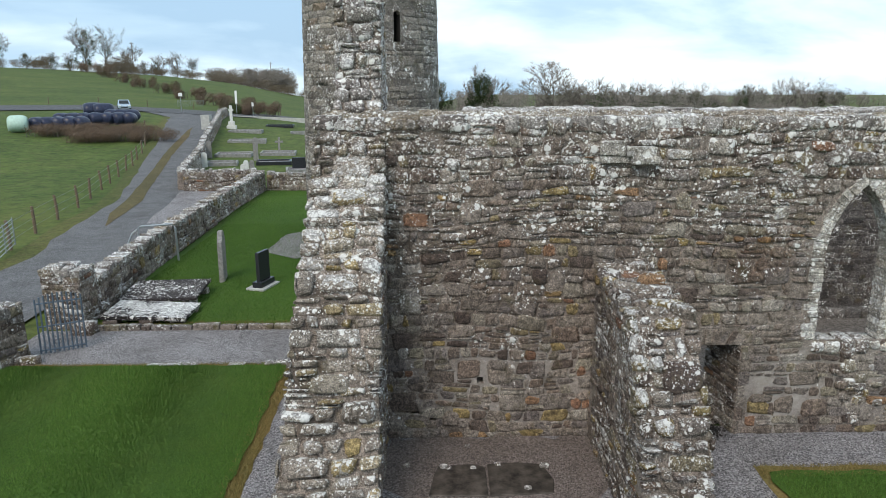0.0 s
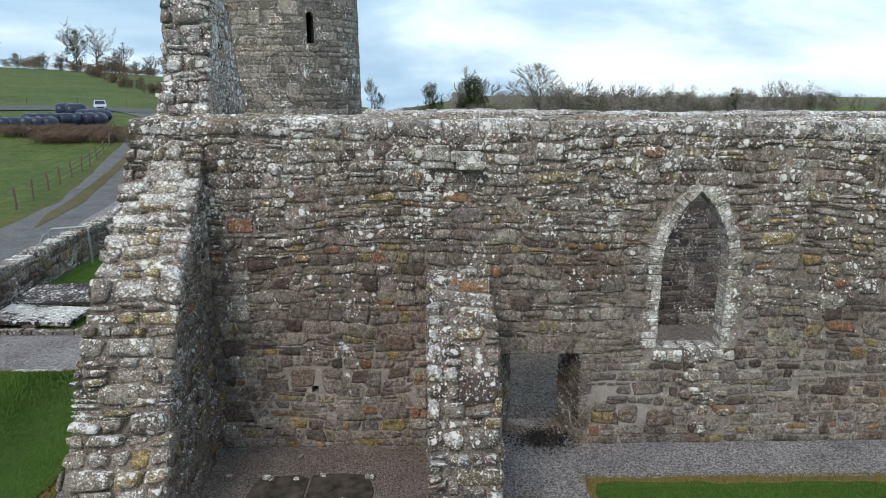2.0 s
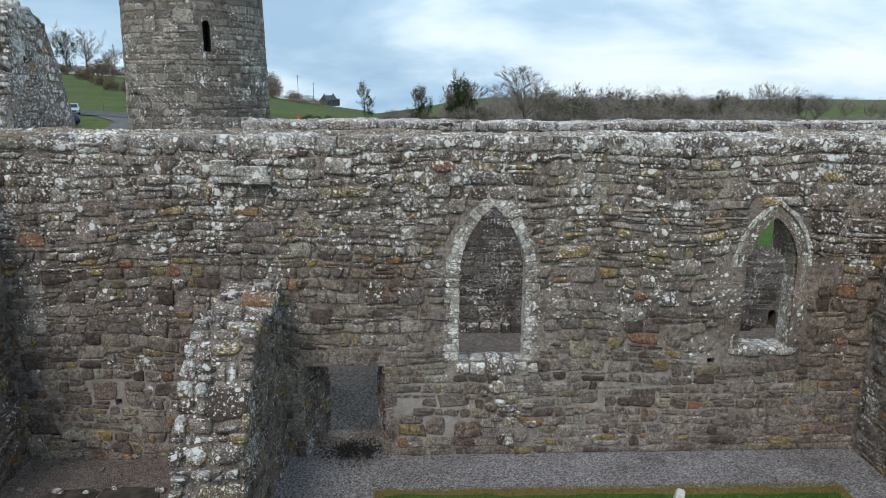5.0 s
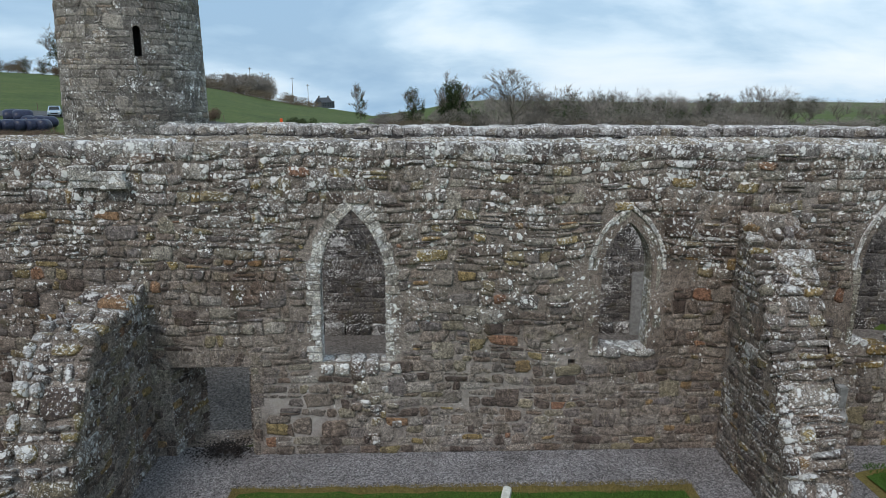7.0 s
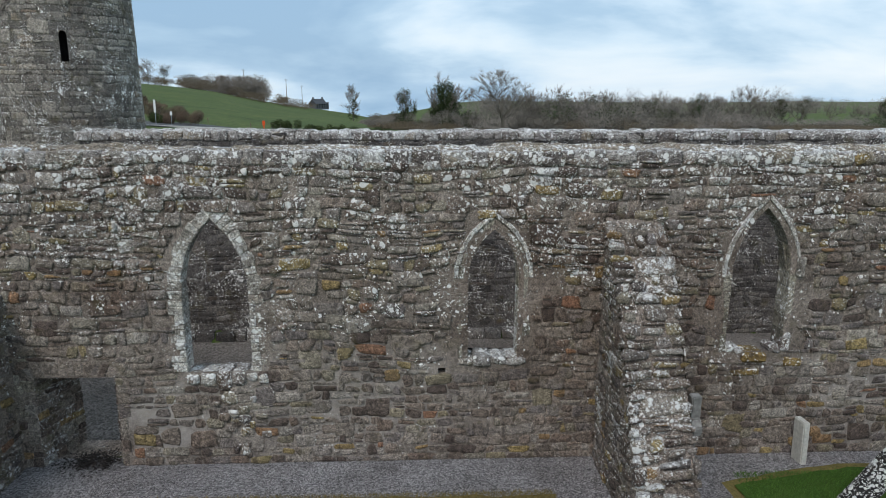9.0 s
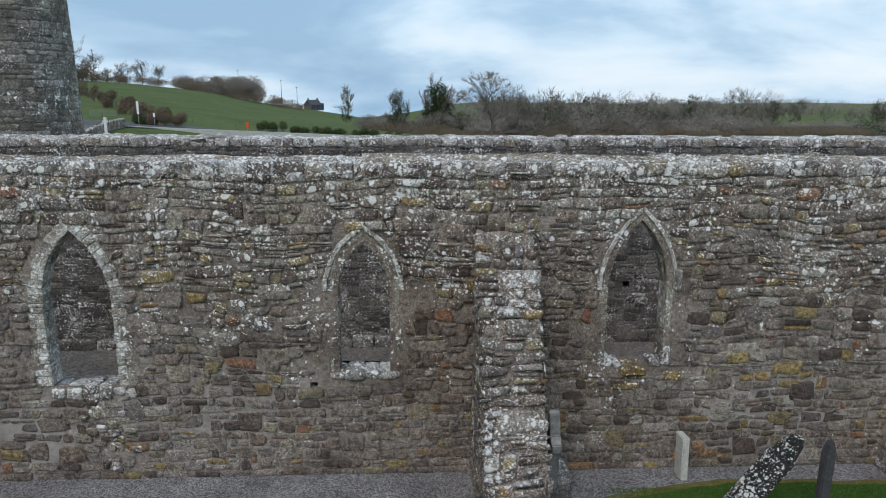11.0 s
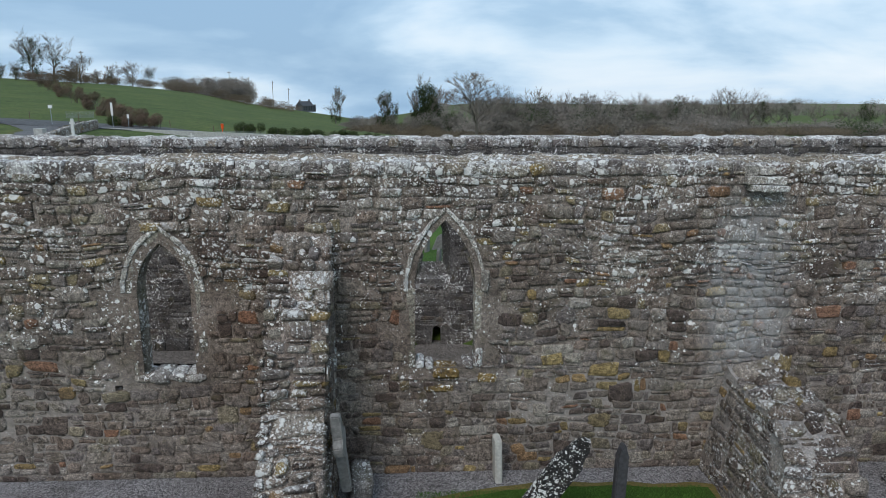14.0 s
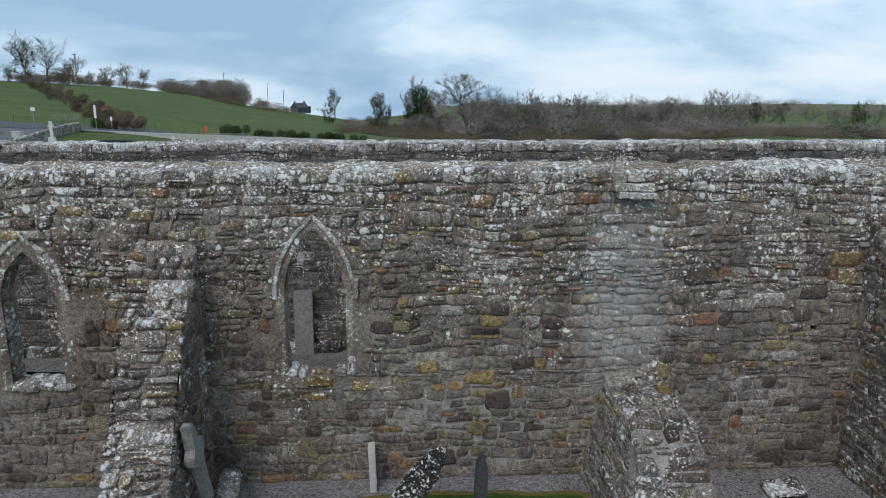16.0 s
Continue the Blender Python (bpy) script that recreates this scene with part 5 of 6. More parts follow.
def build_tomb():
    rng = random.Random(77)
    t = empty("table_tomb", (-15.5, 7.9, 0))
    tagged(t, "two broken dark ledger slabs on low stones, splashed white", "tomb")
    inv = Matrix.Translation((15.5, -7.9, 0))
    for box, turn in (((-16.55, -14.25, 6.25, 7.65, 0.17, 0.27), (0, 2, 0)), ((-16.75, -14.45, 7.85, 9.45, 0.25, 0.35), (4, -2, 0))):
        x0, x1, y0, y1, z0, z1 = box
        c = Vector(((x0 + x1) / 2, (y0 + y1) / 2, (z0 + z1) / 2))
        m = Matrix.Translation(c) @ Euler([radians(a) for a in turn]).to_matrix().to_4x4() @ Matrix.Translation(-c)
        p = part("ledger_slab", boxed(*box, 0.02, 0.02, rng, m), M_LEDGER, t)
        p.matrix_parent_inverse = inv
    for x, y in ((-16.3, 6.4), (-15.3, 6.35), (-14.5, 6.5), (-16.5, 8.0), (-14.7, 8.1), (-16.5, 9.2), (-14.7, 9.2), (-16.3, 7.4), (-14.5, 7.4)):
        p = part("support_stone", boxed(x - 0.22, x + 0.2, y - 0.14, y + 0.14, -0.05, 0.18, 0.05, 0.03, rng), M_DRYSTONE, t)
        p.matrix_parent_inverse = inv


build_tomb()
headstone("headstone", (-14.45, 10.7, 0), 0.70, 1.72, 0.16, M_GREY, "tall weathered gravestone with a shaped head, edge-on", rz=97, lean=2, top="point")
hs = empty("black_headstone", (-12.92, 9.85, 0), 72)
tagged(hs, "polished black granite headstone on a plinth", "gravestone")
part("stone", boxed(-0.32, 0.32, -0.06, 0.06, 0.28, 1.22, 0.012), M_GRANITE, hs)
part("plinth", boxed(-0.42, 0.42, -0.16, 0.16, 0.10, 0.28, 0.015), M_GRANITE, hs)
part("footing", boxed(-0.52, 0.52, -0.28, 0.34, -0.05, 0.10, 0.02), M_CONC, hs, "concrete footing")
# kerb stones along the path
rng = random.Random(78)
for y, x0, x1, mat, lo in ((3.52, -14.9, -10.9, M_COPE, 0.05), (5.98, -17.0, -10.6, M_DRYSTONE, 0.12)):
    x = x0
    while x < x1:
        k = rng.uniform(0.18, 0.75)
        if lo < 0.1 and rng.random() < 0.4:
            x += k
            continue
        p = part("kerb_stone", boxed(x, x + k - 0.03, y - 0.09, y + 0.09, -0.05, lo + rng.uniform(0, 0.05), 0.025, 0.015, rng), mat)
        tagged(p, "rough kerb stone edging the gravel path", "kerb stone", group="path kerbs")
        x += k
for x, y, r in ((-16.7, 5.75, 0.28), (-17.0, 3.7, 0.2), (-17.4, 3.75, 0.16), (-15.2, 6.1, 0.13), (-17.05, 7.2, 0.34)):
    p = part("boulder", boxed(x - r, x + r, y - r * 0.7, y + r * 0.7, -0.05, r * 1.1, r * 0.4, r * 0.15, rng), M_DRYSTONE, smooth=True)
    tagged(p, "rounded brown field boulder beside the path", "boulder", group="boulders")
sheet("gravel_patch", [(-13.9, 14.5), (-12.6, 13.4), (-10.5, 13.6), (-9.5, 17.5), (-11.8, 19.2), (-13.7, 17.6)], 0.05, M_GRAVEL, "grey gravel round the foot of the tower", "gravel", edge=0.1)

# lane and main road


def ribbon(name, line, mat, lift, label, category, across=8):
    """A road laid on the ground along a line of (x, y, width)."""
    pts = []
    for p, q in zip(line, line[1:]):
        k = max(1, int(math.hypot(q[0] - p[0], q[1] - p[1]) / 1.5))
        pts += [tuple(p[j] + (q[j] - p[j]) * i / k for j in range(3)) for i in range(k)]
    pts.append(line[-1])
    V, F = [], []
    for i, (x, y, w) in enumerate(pts):
        a, c = pts[max(0, i - 2)], pts[min(len(pts) - 1, i + 2)]
        t = Vector((c[0] - a[0], c[1] - a[1])).normalized()
        for j in range(across + 1):
            f = j / across - 0.5
            e = 0.12 * w ** 0.5 * noise.noise((x * 0.6, y * 0.6, j)) if j in (0, across) else 0
            px, py = x + t.y * (f * w + e), y - t.x * (f * w + e)
            V.append((px, py, terrain(px, py) + lift))
    n = across + 1
    for i in range(len(pts) - 1):
        for j in range(across):
            F.append((i * n + j, i * n + j + 1, i * n + n + j + 1, i * n + n + j))
    tagged(mesh_of(name, V, F, mat), label, category, kind="structure")


M_VERGE = grass_material("verge_moss", (0.085, 0.07, 0.035), (0.12, 0.10, 0.05), (0.16, 0.11, 0.05), 0.5, 9)
LANE = [(-20.6, 6, 3.8), (-20.5, 14, 3.8), (-21.6, 20, 4.2), (-22.6, 26, 3.8), (-24.6, 33, 3.7), (-26.6, 39, 3.6), (-28.4, 45, 3.6), (-31.2, 56, 3.9), (-34.6, 68, 4.4), (-38.5, 84, 6.0), (-43, 94, 12)]
ribbon("lane", LANE, M_TARMAC, 0.07, "worn grey tarmac lane with a mossy centre", "road")
ribbon("lane_moss", [(-22.2, 19.5, 0.05), (-22.6, 21.0, 0.35), (-22.95, 22.6, 0.75), (-23.67, 26.3, 0.85), (-24.5, 29.3, 0.8), (-26.9, 38.2, 0.75), (-29.3, 47.4, 0.7), (-30.8, 54, 0.8), (-32.4, 61.6, 0.7), (-34.0, 68.0, 0.3), (-34.6, 71, 0.05)], M_VERGE, 0.085, "brown moss strip down the middle of the lane", "moss", 4)
M_BANK = grass_material("bank_grass", (0.06, 0.075, 0.02), (0.085, 0.10, 0.03), (0.15, 0.11, 0.05), 0.7, 7)
ribbon("lane_verge", [(x - w / 2 - 0.45, y, 0.9) for x, y, w in LANE[:-1]], M_BANK, 0.05, "rough brown verge beside the lane", "verge", 3)
sheet("gravel_bay", [(-20.6, 20.0), (-18.3, 20.0), (-18.2, 30.0), (-22.2, 29.6), (-21.4, 25.0)], 0.075, M_GRAVEL, "loose gravel before the cemetery wall", "gravel", 1.0, edge=0.2)
ribbon("main_road", [(-140, 66, 16), (-100, 80, 16), (-70, 91, 16), (-48, 99, 16), (-28, 106, 12), (0, 113, 8), (60, 119, 8)], M_ROAD, 0.12, "grey tarmac country road", "road", 10)


def wood_post(at, hgt, r, lean, rng, label="weathered round fence post beside the lane", group="fence posts"):
    bm = bmesh.new()
    tube(bm, [(0, 0, -0.2), (0, 0, hgt * 0.5), (lean, lean * 0.5, hgt)], [r, r * 0.97, r * 0.9], 8)
    p = part("fence_post", bm, M_WOOD, smooth=False)
    p.location = at
    return tagged(p, label, "fence post", group=group)


rng = random.Random(79)
posts = [(-24.0, 15.2), (-24.7, 18.3), (-25.3, 21.4), (-25.86, 24.6), (-26.5, 27.4), (-27.4, 30.8), (-28.1, 33.6), (-28.8, 36.6), (-29.5, 39.6), (-30.0, 42.0), (-30.9, 45.2), (-31.9, 48.8), (-33.6, 54.0), (-35.6, 59.5), (-37.6, 64.5)]
for x, y in posts:
    wood_post((x, y, terrain(x, y)), 1.2, 0.07, rng.uniform(-0.06, 0.06), rng)
for z in (0.35, 0.7, 1.05):
    bm = bmesh.new()
    tube(bm, [(x, y, terrain(x, y) + z) for x, y in posts], [0.006] * len(posts), 3)
    w = part("fence_wire", bm, M_STEEL)
    tagged(w, "thin galvanised fence wire strung on posts", "wire", kind="structure")
for i in range(14):
    x = -98 + i * 7.2
    y = 109 - 0.0 + (x + 50) * 0.30 if x < -50 else 109 + (x + 50) * 0.22
    wood_post((x, y + 3, terrain(x, y + 3)), 1.15, 0.07, rng.uniform(-0.05, 0.05), rng, "wooden post of the roadside field fence", "roadside posts")


def field_gate(name, at, rz, length, label):
    g = empty(name, (*at, terrain(*at)), rz)
    tagged(g, label, "field gate", group="field gates")
    for i in range(7):
        part("rail", bar_bm(bmesh.new(), (0, 0, 0.15 + 0.165 * i), (length, 0, 0.15 + 0.165 * i), 0.02), M_STEEL, g)
    for x in (0, length / 2, length):
        part("stile", bar_bm(bmesh.new(), (x, 0, 0.08), (x, 0, 1.2), 0.024), M_STEEL, g)
    return g


field_gate("field_gate", (-23.2, 12.9), 108, 3.0, "galvanised tubular field gate beside the lane")
field_gate("field_gate", (-21.0, 100.5), 8, 7.5, "galvanised steel gate by the cemetery wall")
field_gate("field_gate", (-52, 117.5), 12, 4.5, "galvanised field gate in the roadside fence")

# ---- the new cemetery ----
wall = part("cemetery_wall_back", boxed(0, 46, -0.12, 0.12, -1.2, 1.25, 0.03), M_CONC)
wall.matrix_basis = pose(-37.3, 97.0, 0.15, 0, 2.5, 4)
tagged(wall, "long pale rendered cemetery wall stepping downhill", "wall", kind="structure")


def grave_plot(at, rz, w, l, mat, kerb, head, label, rng, hh=1.0):
    g = empty("grave_plot", (*at, terrain(*at)), rz)
    tagged(g, label, "grave", group="kerbed graves")
    for x0, x1, y0, y1 in ((-w / 2, w / 2, -0.08, 0.08), (-w / 2, w / 2, l - 0.08, l + 0.08), (-w / 2 - 0.08, -w / 2 + 0.08, -0.08, l + 0.08), (w / 2 - 0.08, w / 2 + 0.08, -0.08, l + 0.08)):
        part("kerb", boxed(x0, x1, y0, y1, -0.1, 0.28, 0.015), kerb, g)
    part("gravel_bed", boxed(-w / 2 + 0.08, w / 2 - 0.08, 0.08, l - 0.08, -0.1, 0.16), M_GRAVEL, g)
    if head == "stone":
        part("headstone", boxed(-w * 0.3, w * 0.3, l - 0.1, l + 0.06, 0.0, hh, 0.03), mat, g)
    elif head == "cross":
        bm = bmesh.new()
        box_bm(bm, -0.09, 0.09, l - 0.1, l + 0.08, 0.0, hh * 1.5, 0.02)
        box_bm(bm, -0.36, 0.36, l - 0.09, l + 0.07, hh * 1.0, hh * 1.18, 0.02)
        part("headstone", bm, mat, g)
    return g


rng = random.Random(80)
plots = [(-28.2, 69.5, 3.6, 2.2, M_GRANITE, M_KERBS, ""), (-25.5, 59.3, 3.6, 2.2, M_GREY, M_KERBS, ""), (-24.0, 48.2, 2.9, 2.2, M_GREY, M_KERBS, ""), (-20.5, 49.8, 2.9, 2.2, M_GREY, M_KERBS, "cross"),
         (-19.5, 43.4, 2.6, 1.8, M_GRANITE, M_GRANITE, ""), (-23.4, 42.6, 2.2, 1.8, M_GREY, M_KERBS, ""), (-16.0, 44.0, 2.2, 2.0, M_GRANITE, M_GRANITE, "stone"), (-16.5, 38.4, 2.0, 2.0, M_GRANITE, M_KERBS, "stone"),
         (-26.5, 81.0, 3.4, 2.0, M_GRANITE, M_GRANITE, ""), (-22.0, 72.0, 2.6, 2.2, M_MARBLE, M_KERBS, ""), (-20.5, 84, 2.3, 3.0, M_MARBLE, M_KERBS, "cross"), (-14.5, 86, 2.3, 3.0, M_MARBLE, M_KERBS, "cross"), (-9.5, 88, 2.3, 3.0, M_MARBLE, M_KERBS, "stone"), (-5.5, 90, 2.3, 3.0, M_GREY, M_KERBS, "cross")]
for x, y, w, l, mat, kerb, head in plots:
    grave_plot((x, y), 8 + rng.uniform(-4, 4), w, l, mat, kerb, head,
               "kerbed grave plot" + {"stone": " with an upright headstone", "cross": " with a stone cross", "": " covered in chippings"}[head], rng, rng.uniform(0.8, 1.1))
for x, y, hh, w, mat, lab in ((-20.48, 37.6, 0.8, 0.34, M_MARBLE, "small white gravestone in the cemetery"), (-20.5, 38.6, 0.95, 0.36, M_MARBLE, "small white gravestone in the cemetery"), (-20.3, 39.5, 0.85, 0.36, M_GREY, "small grey gravestone in the cemetery"),
                              (-24.5, 41.9, 1.15, 0.45, M_MARBLE, "pale gravestone beside the cemetery wall"), (-25.7, 47.3, 1.5, 0.4, M_GREY, "tall grey gravestone beside the cemetery wall"), (-21.6, 46.4, 1.9, 0.42, M_GREY, "tall slender grey grave pillar")):
    headstone("headstone", (x, y, terrain(x, y)), w, hh, 0.16, mat, lab, rz=12)
mon = empty("cross_monument", (-30.9, 74.2, terrain(-30.9, 74.2)), 8)
tagged(mon, "tall white stone cross on a stepped base", "monument")
part("base", boxed(-0.55, 0.55, -0.55, 0.55, -0.2, 0.35, 0.03), M_MARBLE, mon)
part("plinth", boxed(-0.35, 0.35, -0.35, 0.35, 0.35, 0.85, 0.03), M_MARBLE, mon)
bm = bmesh.new()
box_bm(bm, -0.16, 0.16, -0.13, 0.13, 0.85, 2.75, 0.03)
box_bm(bm, -0.3, 0.3, -0.12, 0.12, 2.1, 2.35, 0.03)
part("cross", bm, M_MARBLE, mon)
for x, y in ((-33.0, 70.2),):
    p = part("wall_pier", boxed(-0.5, 0.5, -0.5, 0.5, -0.2, 1.7, 0.04), M_CONC)
    p.location = (x + 0.3, y, terrain(x, y))
    tagged(p, "pale rendered square pier in the cemetery wall", "pier", group="cemetery piers")

# ---- signs, cone, bales, cars ----
M_SIGN = plain("white_sign_plate", (0.75, 0.75, 0.74), 0.5, vary=0.05, bump=0.0)
M_BLACKWRAP = plain("black_bale_wrap", (0.026, 0.032, 0.062), 0.32, scale=6, vary=0.4, bump=0.5)
M_GREENWRAP = plain("pale_green_bale_wrap", (0.42, 0.58, 0.50), 0.4, scale=6, vary=0.15, bump=0.5)
M_ORANGE = plain("orange_plastic", (0.75, 0.10, 0.02), 0.5, vary=0.1, bump=0.0)


def sign_post(at, hgt, w, h2, label):
    s = empty("road_sign", (*at, terrain(*at)), 10)
    tagged(s, label, "road sign", group="road signs")
    part("pole", bar_bm(bmesh.new(), (0, 0, -0.2), (0, 0, hgt), 0.045, 8), M_STEEL, s)
    part("plate", boxed(-w / 2, w / 2, -0.07, -0.04, hgt - h2, hgt, 0.01), M_SIGN, s)


sign_post((-37.2, 101.2), 3.9, 0.34, 2.0, "tall white information sign on a pole by the road")
sign_post((-34.4, 100.2), 2.3, 0.32, 0.6, "small white sign on a post by the road")
sign_post((-78, 104), 2.2, 0.7, 0.6, "square yellowish sign on a post by the road")
sign_post((-44.5, 97.0), 3.0, 0.6, 0.5, "leaning white sign post at the lane mouth")

cone = empty("traffic_cone", (-20.3, 101.5, 0.30))
tagged(cone, "bright orange road marker behind the cemetery wall", "traffic marker")
part("body", boxed(-0.21, 0.21, -0.15, 0.15, 0.72, 1.5, 0.06), M_ORANGE, cone)
part("foot", boxed(-0.07, 0.07, -0.07, 0.07, -1.6, 0.74, 0.02), M_ORANGE, cone)


def bale(at, rz, mat, label, rng, r=0.66, w=1.25):
    bm = bmesh.new()
    n, rows = 18, 6
    rings = []
    for i in range(rows + 1):
        t = i / rows * 2 - 1
        k = r * (1 - 0.22 * abs(t) ** 5)
        rings.append([bm.verts.new((t * w / 2, k * math.cos(2 * math.pi * j / n) * 1.08, r * 0.92 + k * math.sin(2 * math.pi * j / n) * (0.92 if math.sin(2 * math.pi * j / n) < 0 else 1) + 0.02 * rng.uniform(-1, 1))) for j in range(n)])
    for a, c in zip(rings, rings[1:]):
        for j in range(n):
            bm.faces.new((a[j], a[(j + 1) % n], c[(j + 1) % n], c[j]))
    bm.faces.new(rings[0][::-1])
    bm.faces.new(rings[-1])
    p = part("silage_bale", bm, mat, smooth=True)
    p.matrix_basis = pose(*at, terrain(*at), 0, 0, rz)
    tagged(p, label, "silage bale", group="silage bales")


rng = random.Random(81)
bale((-48.7, 60.5), 20, M_GREENWRAP, "round silage bale in pale green plastic wrap", rng, 0.9, 1.7)
for x, y in [(-47.7, 62.2), (-46.9, 62.7), (-46.0, 63.1), (-45.1, 63.6), (-44.1, 64.1), (-47.5, 66.8), (-46.5, 67.3), (-45.5, 67.8), (-44.4, 68.3), (-43.4, 68.8), (-42.3, 69.3), (-41.3, 69.7), (-44.5, 72.7), (-43.5, 73.1), (-42.5, 73.5)]:
    bale((x, y), 70 + rng.uniform(-25, 25), M_BLACKWRAP, "round silage bale in shiny black plastic wrap", rng, 0.74, 1.5)
for x, y in [(-48.3, 76.4), (-46.9, 76.0)]:
    bale((x, y), 30, M_BLACKWRAP, "large dark silage bale beside the car", rng, 0.95, 2.2)

M_CARPAINT = plain("pale_blue_car_paint", (0.42, 0.52, 0.62), 0.25, 0.3, 2, 0.05, 0.0)
M_DARKPAINT = plain("dark_car_paint", (0.03, 0.04, 0.06), 0.25, 0.3, 2, 0.05, 0.0)
M_GLASS = plain("dark_car_glass", (0.02, 0.025, 0.03), 0.08, 0.0, 2, 0.05, 0.0)
M_TYRE = plain("tyre_rubber", (0.02, 0.02, 0.02), 0.85, 0.0)
M_LAMP = plain("headlamp_glass", (0.7, 0.72, 0.72), 0.15, 0.0, 2, 0.05, 0.0)


def car(at, rz, paint, label):
    """A small hatchback, nose towards local -y."""
    c = empty("car", (*at, terrain(*at) + 0.03), rz)
    tagged(c, label, "car", group="parked cars")
    side = [(-2.0, 0.35), (-2.02, 0.62), (-1.9, 0.78), (-1.05, 0.95), (-0.35, 1.42), (0.2, 1.50), (1.1, 1.46), (1.75, 1.05), (1.95, 0.95), (2.0, 0.5), (1.95, 0.32)]
    bm = bmesh.new()
    rows = []
    for x, k in ((-0.84, 0.94), (-0.78, 1.0), (0.78, 1.0), (0.84, 0.94)):
        rows.append([bm.verts.new((x * (1 - 0.16 * max(0, (z - 0.9) / 0.6)), y * (0.985 if abs(x) > 0.8 else 1), 0.35 + (z - 0.35) * (k if z > 0.9 else 1))) for y, z in side])
    for a, d in zip(rows, rows[1:]):
        for i in range(len(side)):
            j = (i + 1) % len(side)
            bm.faces.new((a[i], a[j], d[j], d[i]))
    bm.faces.new(rows[0])
    bm.faces.new(rows[-1][::-1])
    part("body", bm, paint, c)
    bm = bmesh.new()
    vs = [bm.verts.new(v) for v in ((-0.66, -1.06, 0.98), (0.66, -1.06, 0.98), (0.58, -0.42, 1.40), (-0.58, -0.42, 1.40))]
    bm.faces.new(vs)
    part("windscreen", bm, M_GLASS, c).location = (0, -0.03, 0.02)
    for s in (-1, 1):
        bm = bmesh.new()
        vs = [bm.verts.new((s * x, y, z)) for x, y, z in ((0.845, -0.85, 1.0), (0.845, 1.3, 1.0), (0.76, 1.0, 1.36), (0.76, -0.35, 1.36))]
        bm.faces.new(vs)
        part("side_window", bm, M_GLASS, c)
        part("headlamp", boxed(s * 0.62 - 0.16, s * 0.62 + 0.16, -2.03, -1.9, 0.62, 0.78, 0.02), M_LAMP, c)
        for y in (-1.25, 1.25):
            bm = bmesh.new()
            tube(bm, [(s * 0.68, y, 0.31), (s * 0.88, y, 0.31)], [0.31, 0.31], 16)
            wh = part("wheel", bm, M_TYRE, c)
            bm = bmesh.new()
            tube(bm, [(s * 0.86, y, 0.31), (s * 0.895, y, 0.31)], [0.19, 0.19], 12)
            part("rim", bm, M_STEEL, wh)
    part("grille", boxed(-0.45, 0.45, -2.04, -1.98, 0.42, 0.58, 0.01), M_TYRE, c)


car((-50.9, 91.7), 24, M_CARPAINT, "pale blue hatchback parked at the roadside")

# ---- trees, hedges and the far land ----


def leaf_material(name, lo, hi):
    m, n, l, b = material(name, 0.8)
    geo = node(n, "ShaderNodeNewGeometry")
    l.new(ramp_of(n, l, geo.outputs["Random Per Island"], [(0.0, lo), (1.0, hi)]), b.inputs["Base Color"])
    return m


M_BARK = leaf_material("winter_bark", (0.090, 0.079, 0.064), (0.150, 0.132, 0.110))
M_TWIG = leaf_material("winter_twigs", (0.125, 0.109, 0.094), (0.25, 0.22, 0.19))
M_IVY = leaf_material("ivy_leaves", (0.016, 0.028, 0.010), (0.05, 0.07, 0.022))
M_SCRUB = leaf_material("winter_scrub", (0.08, 0.06, 0.042), (0.16, 0.125, 0.08))
M_BRAMBLE = leaf_material("brown_bramble", (0.085, 0.058, 0.04), (0.20, 0.14, 0.10))
M_HEDGE = leaf_material("clipped_hedge", (0.03, 0.045, 0.014), (0.06, 0.08, 0.025))


def limb(V, F, p, q, r0, r1, sides=4):
    d = (q - p)
    if d.length < 1e-5:
        return
    d.normalize()
    s = d.orthogonal().normalized()
    t = d.cross(s)
    b = len(V)
    for o, r in ((p, r0), (q, r1)):
        for k in range(sides):
            a = 2 * math.pi * k / sides
            V.append(o + r * (math.cos(a) * s + math.sin(a) * t))
    for k in range(sides):
        j = (k + 1) % sides
        F.append((b + k, b + j, b + sides + j, b + sides + k))


